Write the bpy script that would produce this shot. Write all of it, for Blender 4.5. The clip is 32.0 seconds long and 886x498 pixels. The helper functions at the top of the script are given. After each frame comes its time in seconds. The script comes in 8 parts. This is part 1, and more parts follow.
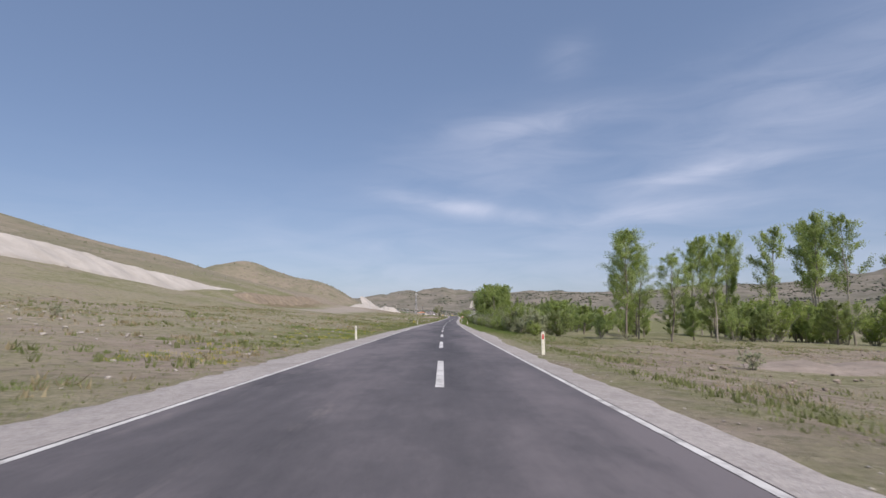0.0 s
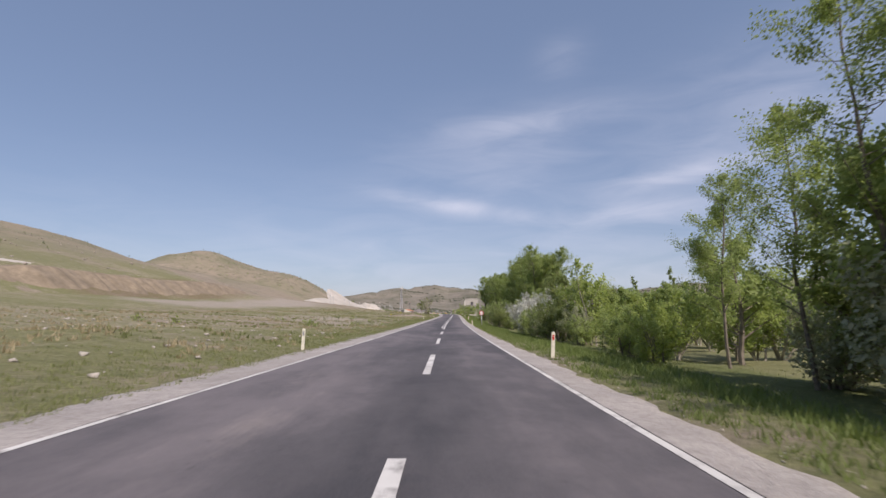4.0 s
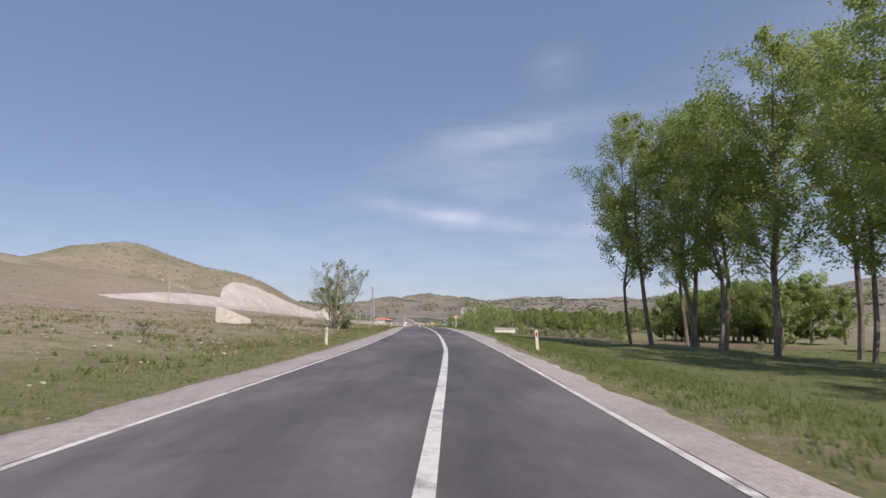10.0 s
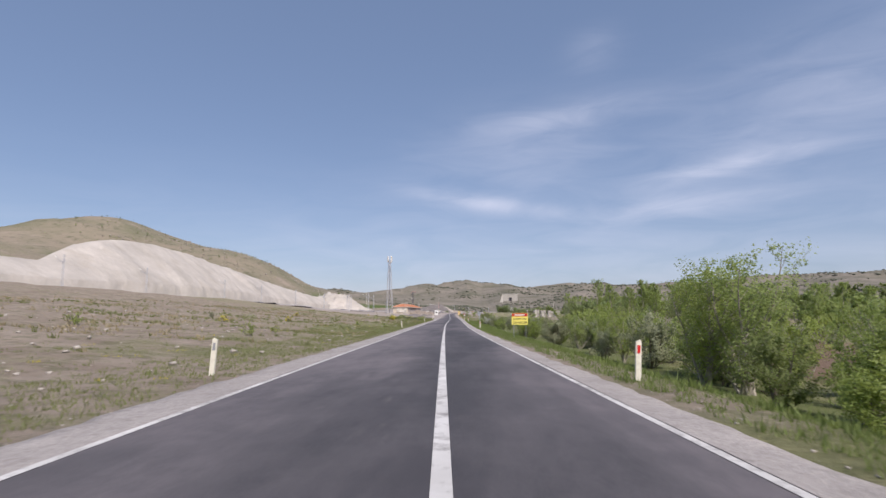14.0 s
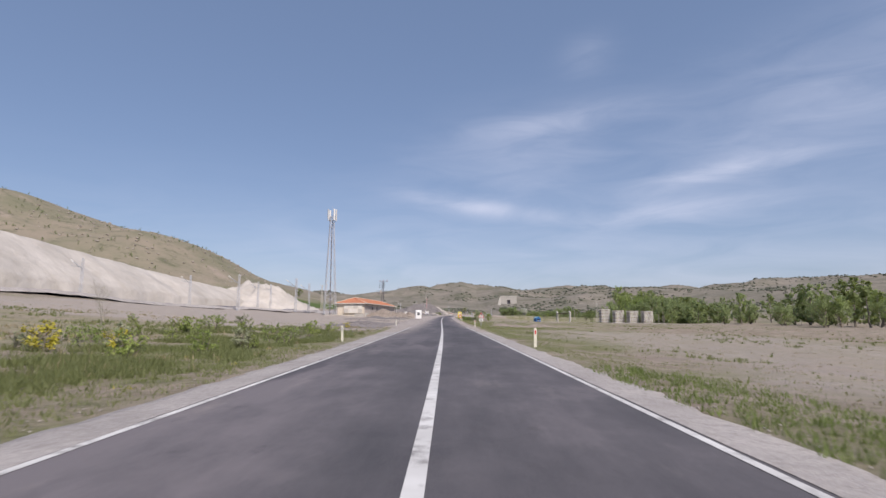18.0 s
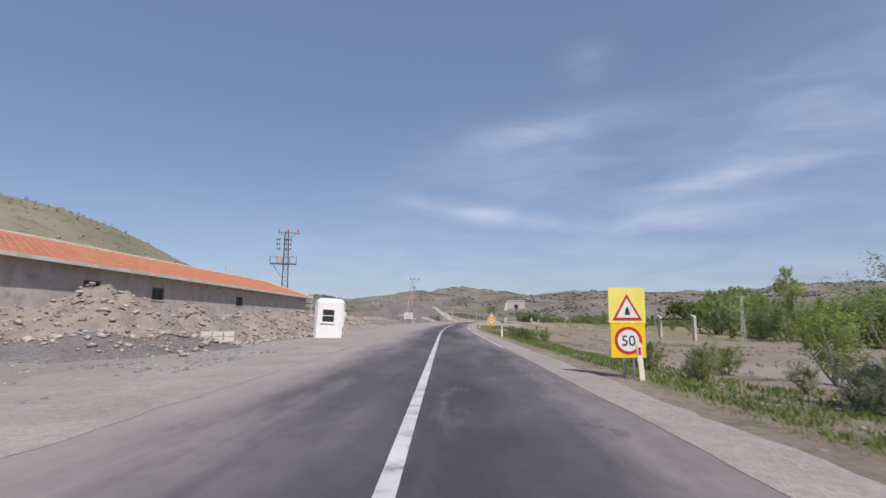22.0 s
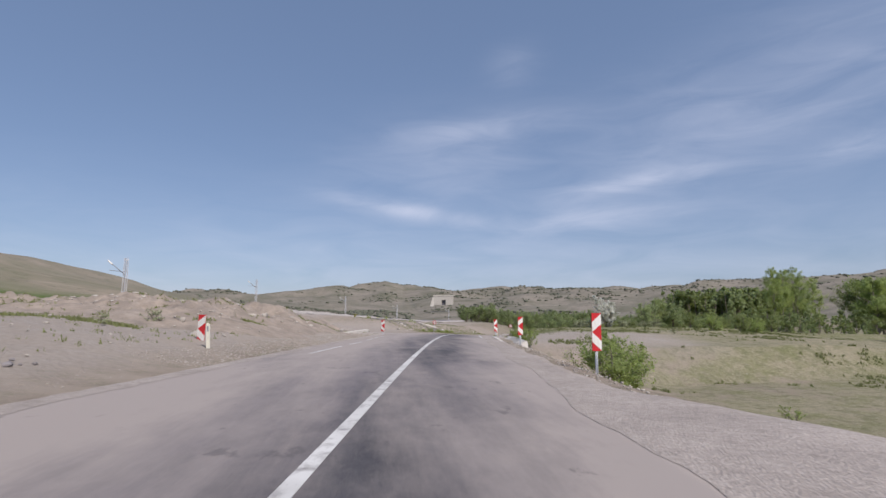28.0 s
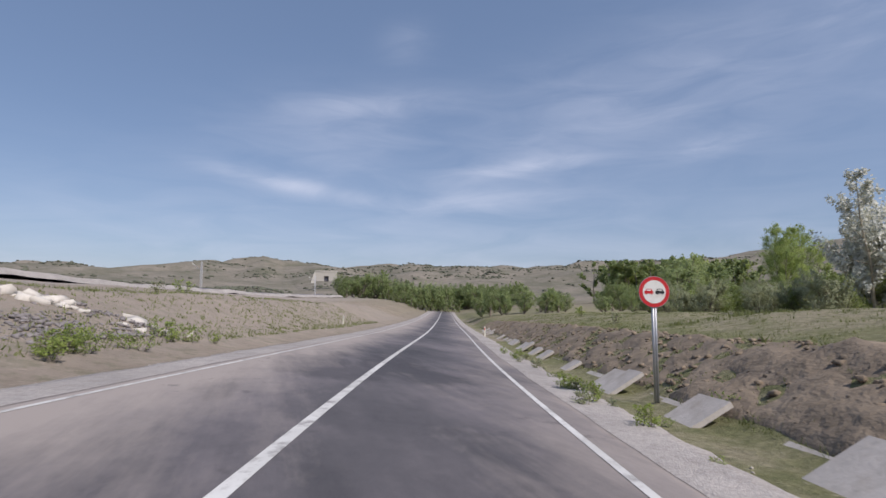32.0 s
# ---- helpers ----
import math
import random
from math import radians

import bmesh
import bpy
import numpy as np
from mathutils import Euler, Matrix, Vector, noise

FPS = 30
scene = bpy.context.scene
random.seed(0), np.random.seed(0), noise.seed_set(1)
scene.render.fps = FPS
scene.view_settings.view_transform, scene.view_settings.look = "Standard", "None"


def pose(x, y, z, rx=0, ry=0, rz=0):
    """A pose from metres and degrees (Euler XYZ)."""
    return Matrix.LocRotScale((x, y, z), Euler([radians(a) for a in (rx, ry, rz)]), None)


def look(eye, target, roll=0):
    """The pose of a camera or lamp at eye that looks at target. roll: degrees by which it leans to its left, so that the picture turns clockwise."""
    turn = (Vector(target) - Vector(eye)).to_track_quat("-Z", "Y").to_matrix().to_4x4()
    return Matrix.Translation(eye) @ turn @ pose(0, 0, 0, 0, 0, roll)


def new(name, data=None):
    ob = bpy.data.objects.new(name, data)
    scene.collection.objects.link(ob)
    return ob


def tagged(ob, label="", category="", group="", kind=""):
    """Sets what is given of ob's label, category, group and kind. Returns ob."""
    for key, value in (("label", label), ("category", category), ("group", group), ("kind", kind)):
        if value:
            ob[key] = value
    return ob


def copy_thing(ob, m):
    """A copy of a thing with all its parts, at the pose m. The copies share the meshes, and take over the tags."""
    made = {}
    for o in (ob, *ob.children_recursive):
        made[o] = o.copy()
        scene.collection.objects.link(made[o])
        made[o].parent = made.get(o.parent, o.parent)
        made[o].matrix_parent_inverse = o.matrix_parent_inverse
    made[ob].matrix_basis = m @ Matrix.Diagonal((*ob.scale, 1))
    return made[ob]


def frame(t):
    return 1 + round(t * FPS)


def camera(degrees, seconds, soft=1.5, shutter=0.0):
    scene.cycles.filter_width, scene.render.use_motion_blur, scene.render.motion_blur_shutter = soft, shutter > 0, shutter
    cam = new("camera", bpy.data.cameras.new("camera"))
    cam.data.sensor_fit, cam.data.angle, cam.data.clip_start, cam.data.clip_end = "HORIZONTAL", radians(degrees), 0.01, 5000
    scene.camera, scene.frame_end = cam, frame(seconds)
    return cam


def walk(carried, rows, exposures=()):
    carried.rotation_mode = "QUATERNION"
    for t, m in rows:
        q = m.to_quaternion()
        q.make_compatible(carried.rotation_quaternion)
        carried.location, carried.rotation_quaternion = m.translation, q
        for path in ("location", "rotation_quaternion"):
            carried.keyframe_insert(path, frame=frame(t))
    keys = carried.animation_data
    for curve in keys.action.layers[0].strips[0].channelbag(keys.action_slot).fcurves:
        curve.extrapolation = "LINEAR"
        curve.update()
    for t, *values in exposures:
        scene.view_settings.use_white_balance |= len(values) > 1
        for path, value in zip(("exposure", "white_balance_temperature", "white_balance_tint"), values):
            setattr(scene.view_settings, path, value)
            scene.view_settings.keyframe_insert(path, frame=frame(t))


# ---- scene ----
cam = camera(78.5, 32.0, soft=1.5, shutter=0.05)
ROWS = [
    (0.0, 0.00, 0.00, 1.35, 0.03, 7.21, 0.0),
    (0.5, 0.04, 17.33, 1.34, 0.09, 7.05, 0.0),
    (1.0, 0.11, 34.74, 1.31, -0.15, 7.06, 0.0),
    (1.5, 0.23, 52.25, 1.29, -0.28, 7.15, 0.0),
    (2.0, 0.39, 69.85, 1.29, -0.44, 7.24, 0.0),
    (2.5, 0.58, 87.52, 1.28, -0.45, 7.17, 0.0),
    (3.0, 0.77, 105.25, 1.27, -0.40, 7.09, 0.0),
    (3.5, 0.98, 122.99, 1.24, -0.57, 7.03, 0.0),
    (4.0, 1.24, 140.73, 1.20, -0.78, 7.09, 0.0),
    (4.5, 1.57, 158.44, 1.19, -0.99, 7.17, 0.0),
    (5.0, 1.96, 176.07, 1.20, -1.20, 7.25, 0.0),
    (5.5, 2.41, 193.60, 1.23, -1.40, 7.34, 0.0),
    (6.0, 2.92, 211.02, 1.31, -1.58, 7.51, 0.0),
    (6.5, 3.47, 228.31, 1.42, -1.69, 7.62, 0.0),
    (7.0, 4.06, 245.47, 1.56, -1.88, 7.71, 0.0),
    (7.5, 4.71, 262.50, 1.72, -2.13, 7.73, 0.0),
    (8.0, 5.40, 279.41, 1.88, -2.21, 7.74, 0.0),
    (8.5, 6.07, 296.24, 2.05, -2.05, 7.76, 0.0),
    (9.0, 6.69, 313.00, 2.23, -1.79, 7.85, 0.0),
    (9.5, 7.24, 329.73, 2.45, -1.66, 7.96, 0.0),
    (10.0, 7.72, 346.47, 2.69, -1.27, 8.12, 0.0),
    (10.5, 8.01, 363.24, 2.96, -0.40, 8.14, 0.0),
    (11.0, 8.05, 380.07, 3.23, 0.48, 8.06, 0.0),
    (11.5, 7.88, 396.96, 3.47, 1.06, 7.97, 0.3),
    (12.0, 7.51, 413.93, 3.67, 1.76, 7.81, 0.0),
    (12.5, 6.96, 430.99, 3.83, 2.37, 7.63, 0.0),
    (13.0, 6.25, 448.15, 3.92, 2.72, 7.36, 0.0),
    (13.5, 5.48, 465.40, 3.92, 2.79, 7.04, 0.0),
    (14.0, 4.72, 482.76, 3.86, 2.63, 6.86, 0.2),
    (14.5, 3.99, 500.21, 3.76, 2.50, 6.79, 0.0),
    (15.0, 3.31, 517.75, 3.66, 2.30, 6.88, 0.0),
    (15.5, 2.69, 535.37, 3.59, 2.11, 6.98, 0.0),
    (16.0, 2.12, 553.05, 3.54, 1.91, 7.09, 0.0),
    (16.5, 1.62, 570.79, 3.53, 1.72, 7.19, 0.0),
    (17.0, 1.15, 588.57, 3.54, 1.62, 7.28, 0.0),
    (17.5, 0.68, 606.38, 3.55, 1.77, 7.22, 0.0),
    (18.0, 0.16, 624.19, 3.58, 1.93, 7.24, 0.0),
    (18.5, -0.40, 642.01, 3.61, 2.02, 7.34, 0.0),
    (19.0, -1.01, 659.80, 3.67, 2.24, 7.42, 0.2),
    (19.5, -1.64, 677.54, 3.74, 2.22, 7.39, 0.2),
    (20.0, -2.23, 695.21, 3.83, 1.98, 7.54, 0.0),
    (20.5, -2.78, 712.74, 3.93, 1.94, 7.57, 0.0),
    (21.0, -3.31, 730.10, 4.06, 1.93, 7.59, 0.0),
    (21.5, -3.85, 747.25, 4.21, 1.99, 7.77, -0.1),
    (22.0, -4.39, 764.15, 4.39, 2.05, 7.86, -0.3),
    (22.5, -4.89, 780.78, 4.56, 1.85, 7.78, 0.0),
    (23.0, -5.30, 797.13, 4.70, 1.40, 7.56, 0.0),
    (23.5, -5.59, 813.19, 4.82, 1.01, 7.56, 0.0),
    (24.0, -5.75, 828.95, 4.96, 0.52, 7.75, -0.2),
    (24.5, -5.72, 844.41, 5.14, -0.32, 8.01, -0.6),
    (25.0, -5.43, 859.56, 5.37, -1.49, 8.11, -0.2),
    (25.5, -4.84, 874.39, 5.60, -2.68, 8.12, -0.3),
    (26.0, -3.98, 888.92, 5.83, -3.78, 8.04, 0.0),
    (26.5, -2.88, 903.14, 6.02, -4.74, 7.88, 0.1),
    (27.0, -1.63, 917.07, 6.18, -5.20, 7.77, 0.0),
    (27.5, -0.30, 930.72, 6.31, -5.60, 7.67, 0.0),
    (28.0, 1.10, 944.10, 6.41, -6.01, 7.56, 0.0),
    (28.5, 2.57, 957.22, 6.48, -6.40, 7.46, 0.1),
    (29.0, 4.10, 970.09, 6.52, -6.80, 7.28, -0.3),
    (29.5, 5.74, 982.70, 6.49, -7.59, 6.93, 0.7),
    (30.0, 7.55, 995.06, 6.39, -8.64, 6.50, 0.3),
    (30.5, 9.57, 1007.15, 6.19, -9.88, 6.05, -0.2),
    (31.0, 11.98, 1018.95, 5.92, -12.75, 5.63, -0.9),
    (31.5, 14.91, 1030.39, 5.58, -15.72, 5.38, -0.5),
    (32.0, 18.30, 1041.48, 5.22, -17.91, 5.37, -0.2),
]
walk(cam, [(t, pose(x, y, z, 90 + p, r, w)) for t, x, y, z, w, p, r in ROWS], [(0.0, -0.04, 6600, 16), (3.0, 0.0, 6850, 18), (6.0, 0.03, 6950, 19), (9.0, 0.03, 6900, 18), (13.0, 0.02, 6650, 17), (17.0, 0.01, 6650, 17), (20.0, -0.06, 6500, 15), (32.0, -0.11, 6500, 15)])

# ---- world and sun ----
SUN_BEARING, SUN_HEIGHT = 150.0, 47.0


def make_world():
    w = bpy.data.worlds.new("sky")
    scene.world = w
    w.use_nodes = True
    n, l = w.node_tree.nodes, w.node_tree.links
    n.clear()
    out = n.new("ShaderNodeOutputWorld")
    bg = n.new("ShaderNodeBackground")
    sky = n.new("ShaderNodeTexSky")
    sky.sky_type = "NISHITA"
    sky.sun_disc = False
    sky.sun_elevation, sky.sun_rotation = radians(SUN_HEIGHT), radians(SUN_BEARING)
    sky.altitude, sky.air_density, sky.dust_density, sky.ozone_density = 900, 1.0, 2.1, 1.5
    bg.inputs["Strength"].default_value = 0.108
    # thin high cloud, laid out by direction and projected on a high plane
    geo = n.new("ShaderNodeTexCoord")
    sep = n.new("ShaderNodeSeparateXYZ")
    l.new(geo.outputs["Generated"], sep.inputs[0])

    def math_node(op, a, b=None, c=None, clamp=False):
        m = n.new("ShaderNodeMath")
        m.operation, m.use_clamp = op, clamp
        for i, v in enumerate((a, b, c)):
            if v is None:
                continue
            if isinstance(v, (int, float)):
                m.inputs[i].default_value = v
            else:
                l.new(v, m.inputs[i])
        return m.outputs[0]

    az = math_node("ARCTAN2", sep.outputs[0], sep.outputs[1])
    el = math_node("ARCSINE", sep.outputs[2])
    deg_az, deg_el = math_node("MULTIPLY", az, 57.2958), math_node("MULTIPLY", el, 57.2958)
    comb = n.new("ShaderNodeCombineXYZ")
    l.new(math_node("MULTIPLY", deg_az, 0.06), comb.inputs[0])
    l.new(math_node("MULTIPLY", deg_el, 0.26), comb.inputs[1])
    wisp = n.new("ShaderNodeTexNoise")
    wisp.inputs["Scale"].default_value, wisp.inputs["Detail"].default_value = 1.6, 7
    wisp.inputs["Roughness"].default_value, wisp.inputs["Distortion"].default_value = 0.55, 0.7
    l.new(comb.outputs[0], wisp.inputs["Vector"])

    def patch(a, e, ra, re, lean, strength):
        da = math_node("SUBTRACT", deg_az, a)
        de = math_node("SUBTRACT", math_node("SUBTRACT", deg_el, e), math_node("MULTIPLY", da, lean))
        q = math_node("ADD", math_node("POWER", math_node("ABSOLUTE", math_node("DIVIDE", da, ra)), 2.0),
                      math_node("POWER", math_node("ABSOLUTE", math_node("DIVIDE", de, re)), 2.0))
        return math_node("MULTIPLY", math_node("POWER", 2.718, math_node("MULTIPLY", q, -1.0)), strength)

    total = None
    for p in PATCHES:
        v = patch(*p)
        total = v if total is None else math_node("ADD", total, v)
    ramp = n.new("ShaderNodeMapRange")
    ramp.inputs[1].default_value, ramp.inputs[2].default_value = 0.30, 0.72
    l.new(wisp.outputs["Fac"], ramp.inputs[0])
    cover = math_node("MULTIPLY", total, math_node("ADD", math_node("MULTIPLY", ramp.outputs[0], 0.8), 0.25))
    cover = math_node("ADD", cover, 0.04, clamp=True)
    mix = n.new("ShaderNodeMix")
    mix.data_type = "RGBA"
    l.new(cover, mix.inputs[0])
    haze = n.new("ShaderNodeMix")
    haze.data_type = "RGBA"
    haze.inputs[0].default_value = 0.38
    l.new(sky.outputs[0], haze.inputs[6])
    haze.inputs[7].default_value = (1.85, 3.05, 5.3, 1)
    l.new(haze.outputs[2], mix.inputs[6])
    mix.inputs[7].default_value = (6.6, 7.2, 8.6, 1)
    l.new(mix.outputs[2], bg.inputs["Color"])
    l.new(bg.outputs[0], out.inputs[0])


# bearing, height, half width, half height (degrees), lean, strength
PATCHES = [
    (2.0, 11.6, 6.8, 0.85, -0.16, 0.62), (22.4, 10.3, 7.0, 1.2, 0.03, 0.50), (24.0, 13.4, 7.0, 0.9, 0.12, 0.42),
    (7.0, 17.0, 11.0, 4.2, 0.1, 0.27), (10.0, 20.0, 8.0, 1.3, 0.10, 0.24), (13.8, 26.0, 2.6, 1.8, 0.1, 0.18),
    (45.0, 14.8, 4.0, 0.9, 0.15, 0.36), (30.0, 15.0, 9.0, 2.5, 0.12, 0.22), (36.0, 20.0, 14.0, 5.0, 0.1, 0.22), (12.0, 9.0, 40.0, 5.0, 0.0, 0.06),
    (55.0, 22.0, 16.0, 8.0, 0.1, 0.2), (10.0, 1.0, 75.0, 8.0, 0.0, 0.40),
]
make_world()
sun = new("sun", bpy.data.lights.new("sun", "SUN"))
sun.data.energy, sun.data.angle, sun.data.color = 4.25, radians(0.53), (1.0, 0.95, 0.87)
sun.matrix_world = look((0, 0, 0), (-math.sin(radians(SUN_BEARING)) * math.cos(radians(SUN_HEIGHT)),
                                    -math.cos(radians(SUN_BEARING)) * math.cos(radians(SUN_HEIGHT)), -math.sin(radians(SUN_HEIGHT))))


# ---- materials ----
def material(name, rough=0.8, metal=0.0, spec=0.4):
    m = bpy.data.materials.new(name)
    m.use_nodes = True
    b = m.node_tree.nodes["Principled BSDF"]
    b.inputs["Roughness"].default_value, b.inputs["Metallic"].default_value = rough, metal
    b.inputs["Specular IOR Level"].default_value = spec
    return m, m.node_tree.nodes, m.node_tree.links, b


def noise_node(n, l, scale, detail=5, rough=0.6, coord="Object", stretch=None):
    tc = n.new("ShaderNodeTexCoord")
    t = n.new("ShaderNodeTexNoise")
    t.inputs["Scale"].default_value, t.inputs["Detail"].default_value, t.inputs["Roughness"].default_value = scale, detail, rough
    src = tc.outputs[coord]
    if stretch:
        mp = n.new("ShaderNodeMapping")
        mp.inputs["Scale"].default_value = stretch
        l.new(src, mp.inputs[0])
        src = mp.outputs[0]
    l.new(src, t.inputs["Vector"])
    return t.outputs["Fac"]


def ramp_node(n, l, fac, stops):
    r = n.new("ShaderNodeValToRGB")
    e = r.color_ramp.elements
    while len(e) < len(stops):
        e.new(0.5)
    for k, (p, c) in zip(e, stops):
        k.position, k.color = p, (*c, 1) if len(c) == 3 else c
    l.new(fac, r.inputs[0])
    return r.outputs[0]


def mix_node(n, l, fac, a, b, how="MIX"):
    m = n.new("ShaderNodeMix")
    m.data_type, m.blend_type = "RGBA", how
    for i, v in ((0, fac), (6, a), (7, b)):
        if isinstance(v, (int, float)):
            m.inputs[i].default_value = v
        elif isinstance(v, tuple):
            m.inputs[i].default_value = (*v, 1)
        else:
            l.new(v, m.inputs[i])
    return m.outputs[2]


def span_node(n, l, v, a, b, c=0.0, d=1.0):
    m = n.new("ShaderNodeMapRange")
    l.new(v, m.inputs[0])
    for i, k in enumerate((a, b, c, d)):
        m.inputs[i + 1].default_value = k
    return m.outputs[0]


def bump_node(n, l, b, h, dist, strength=0.6):
    k = n.new("ShaderNodeBump")
    k.inputs["Distance"].default_value, k.inputs["Strength"].default_value = dist, strength
    l.new(h, k.inputs["Height"])
    l.new(k.outputs[0], b.inputs["Normal"])


def plain(name, c, rough=0.7, metal=0.0, vary=0.18, scale=3.0, bump=0.004, bscale=40.0, dirt=None):
    """A surface of one colour with blotches at two scales and fine relief."""
    m, n, l, b = material(name, rough, metal)
    big, fine = noise_node(n, l, scale, 6), noise_node(n, l, bscale, 4)
    lo, hi = tuple(x * (1 - vary) for x in c), tuple(min(1, x * (1 + vary)) for x in c)
    col = ramp_node(n, l, big, [(0.3, lo), (0.7, hi)])
    col = mix_node(n, l, span_node(n, l, fine, 0.35, 0.75, 0, 0.35), col, tuple(x * 0.75 for x in c))
    if dirt:
        col = mix_node(n, l, span_node(n, l, noise_node(n, l, scale * 2.3, 7), 0.5, 0.75, 0, 0.7), col, dirt)
    l.new(col, b.inputs["Base Color"])
    bump_node(n, l, b, fine, bump)
    return m


def attribute(n, name):
    a = n.new("ShaderNodeAttribute")
    a.attribute_name = name
    return a.outputs["Fac"]


def asphalt_material():
    m, n, l, b = material("asphalt", 0.85)

    def add(a, c):
        k = n.new("ShaderNodeMath")
        k.operation = "ADD"
        l.new(a, k.inputs[0])
        l.new(c, k.inputs[1])
        return k.outputs[0]

    patches = span_node(n, l, noise_node(n, l, 0.30, 7, 0.62, stretch=(1, 0.22, 1)), 0.3, 0.7, -0.85, 0.85)
    streaks = span_node(n, l, noise_node(n, l, 1.3, 6, 0.7, stretch=(1, 0.03, 1)), 0.3, 0.7, -0.16, 0.16)
    mottle = span_node(n, l, noise_node(n, l, 0.9, 8, 0.75, stretch=(1, 0.6, 1)), 0.3, 0.7, -0.36, 0.36)
    tar = add(add(attribute(n, "tar"), patches), add(streaks, mottle))
    col = ramp_node(n, l, span_node(n, l, tar, -0.4, 1.1), [(0.0, (0.158, 0.140, 0.148)), (0.45, (0.092, 0.084, 0.092)), (1.0, (0.043, 0.041, 0.048))])
    grit = noise_node(n, l, 90, 3)
    col = mix_node(n, l, span_node(n, l, grit, 0.4, 0.75, 0, 0.35), col, (0.1837, 0.1745, 0.1745))
    fresh = span_node(n, l, noise_node(n, l, 0.16, 5, 0.6, stretch=(1, 0.22, 1)), 0.60, 0.63, 0, 0.6)
    col = mix_node(n, l, fresh, col, (0.050, 0.047, 0.054))
    spots = span_node(n, l, noise_node(n, l, 1.5, 7, 0.7, stretch=(1, 0.55, 1)), 0.63, 0.67, 0, 0.45)
    dust = attribute(n, "dust")
    ragged = add(add(dust, span_node(n, l, noise_node(n, l, 0.45, 9, 0.72, stretch=(1, 0.10, 1)), 0.25, 0.75, -0.38, 0.38)),
                 span_node(n, l, noise_node(n, l, 0.9, 9, 0.75, stretch=(1, 0.5, 1)), 0.25, 0.75, -0.2, 0.2))
    d = span_node(n, l, ragged, 0.25, 0.95)
    col = mix_node(n, l, d, col, (0.34, 0.295, 0.27))
    col = mix_node(n, l, spots, col, (0.075, 0.068, 0.072))
    l.new(col, b.inputs["Base Color"])
    bump_node(n, l, b, grit, 0.006)
    return m


def ground_material():
    m, n, l, b = material("earth_and_turf", 0.95, spec=0.1)
    big, mid, fine = noise_node(n, l, 0.05, 6, 0.6), noise_node(n, l, 0.45, 8, 0.68), noise_node(n, l, 6.0, 8, 0.7)
    soil = ramp_node(n, l, mid, [(0.3, (0.205, 0.162, 0.128)), (0.7, (0.375, 0.318, 0.262))])
    soil = mix_node(n, l, span_node(n, l, fine, 0.45, 0.7, 0, 0.5), soil, (0.30, 0.25, 0.20))
    dry = ramp_node(n, l, fine, [(0.3, (0.195, 0.175, 0.115)), (0.7, (0.37, 0.33, 0.235))])
    green = ramp_node(n, l, fine, [(0.3, (0.125, 0.13, 0.062)), (0.7, (0.25, 0.245, 0.13))])
    a_green = n.new("ShaderNodeMath")
    a_green.operation = "ADD"
    l.new(attribute(n, "green"), a_green.inputs[0])
    l.new(span_node(n, l, mid, 0.2, 0.8, -0.55, 0.55), a_green.inputs[1])
    a_bare = n.new("ShaderNodeMath")
    a_bare.operation = "ADD"
    l.new(attribute(n, "bare"), a_bare.inputs[0])
    l.new(span_node(n, l, noise_node(n, l, 0.16, 9, 0.7), 0.2, 0.8, -0.6, 0.6), a_bare.inputs[1])
    col = mix_node(n, l, span_node(n, l, a_green.outputs[0], 0.3, 0.7), dry, green)
    col = mix_node(n, l, span_node(n, l, a_bare.outputs[0], 0.35, 0.65), col, soil)
    tuft = span_node(n, l, noise_node(n, l, 1.3, 9, 0.78), 0.50, 0.60, 0, 0.55)
    col = mix_node(n, l, tuft, col, (0.115, 0.125, 0.06))
    col = mix_node(n, l, span_node(n, l, noise_node(n, l, 4.0, 6, 0.7), 0.62, 0.68, 0, 0.7), col, (0.42, 0.375, 0.31))
    pale = ramp_node(n, l, fine, [(0.3, (0.285, 0.253, 0.228)), (0.7, (0.44, 0.392, 0.352))])
    col = mix_node(n, l, attribute(n, "grey"), col, mix_node(n, l, span_node(n, l, mid, 0.35, 0.65, 0, 0.6), pale, soil))
    clod = ramp_node(n, l, fine, [(0.3, (0.115, 0.078, 0.052)), (0.7, (0.23, 0.165, 0.12))])
    col = mix_node(n, l, attribute(n, "plough"), col, clod)
    # hill earth, its tones lightened in the base colour for haze
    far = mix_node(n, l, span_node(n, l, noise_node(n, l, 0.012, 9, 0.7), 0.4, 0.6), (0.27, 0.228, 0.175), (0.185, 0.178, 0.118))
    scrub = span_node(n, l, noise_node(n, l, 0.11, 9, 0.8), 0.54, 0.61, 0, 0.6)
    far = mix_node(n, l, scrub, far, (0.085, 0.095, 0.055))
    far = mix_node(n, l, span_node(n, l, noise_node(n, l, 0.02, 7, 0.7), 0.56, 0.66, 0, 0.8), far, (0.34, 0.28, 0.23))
    # ridge earth greyed with distance: haze put into the base colour
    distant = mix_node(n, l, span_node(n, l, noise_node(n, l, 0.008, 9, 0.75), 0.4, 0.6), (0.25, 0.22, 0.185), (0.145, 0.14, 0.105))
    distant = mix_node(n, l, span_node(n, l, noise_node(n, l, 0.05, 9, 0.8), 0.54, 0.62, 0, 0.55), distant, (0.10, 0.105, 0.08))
    far = mix_node(n, l, attribute(n, "haze_mix"), far, distant)
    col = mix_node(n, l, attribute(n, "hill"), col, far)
    col = mix_node(n, l, attribute(n, "field"), col, mix_node(n, l, span_node(n, l, mid, 0.3, 0.7), (0.07, 0.105, 0.03), (0.11, 0.145, 0.05)))
    l.new(col, b.inputs["Base Color"])
    k = n.new("ShaderNodeMath")
    k.operation = "ADD"
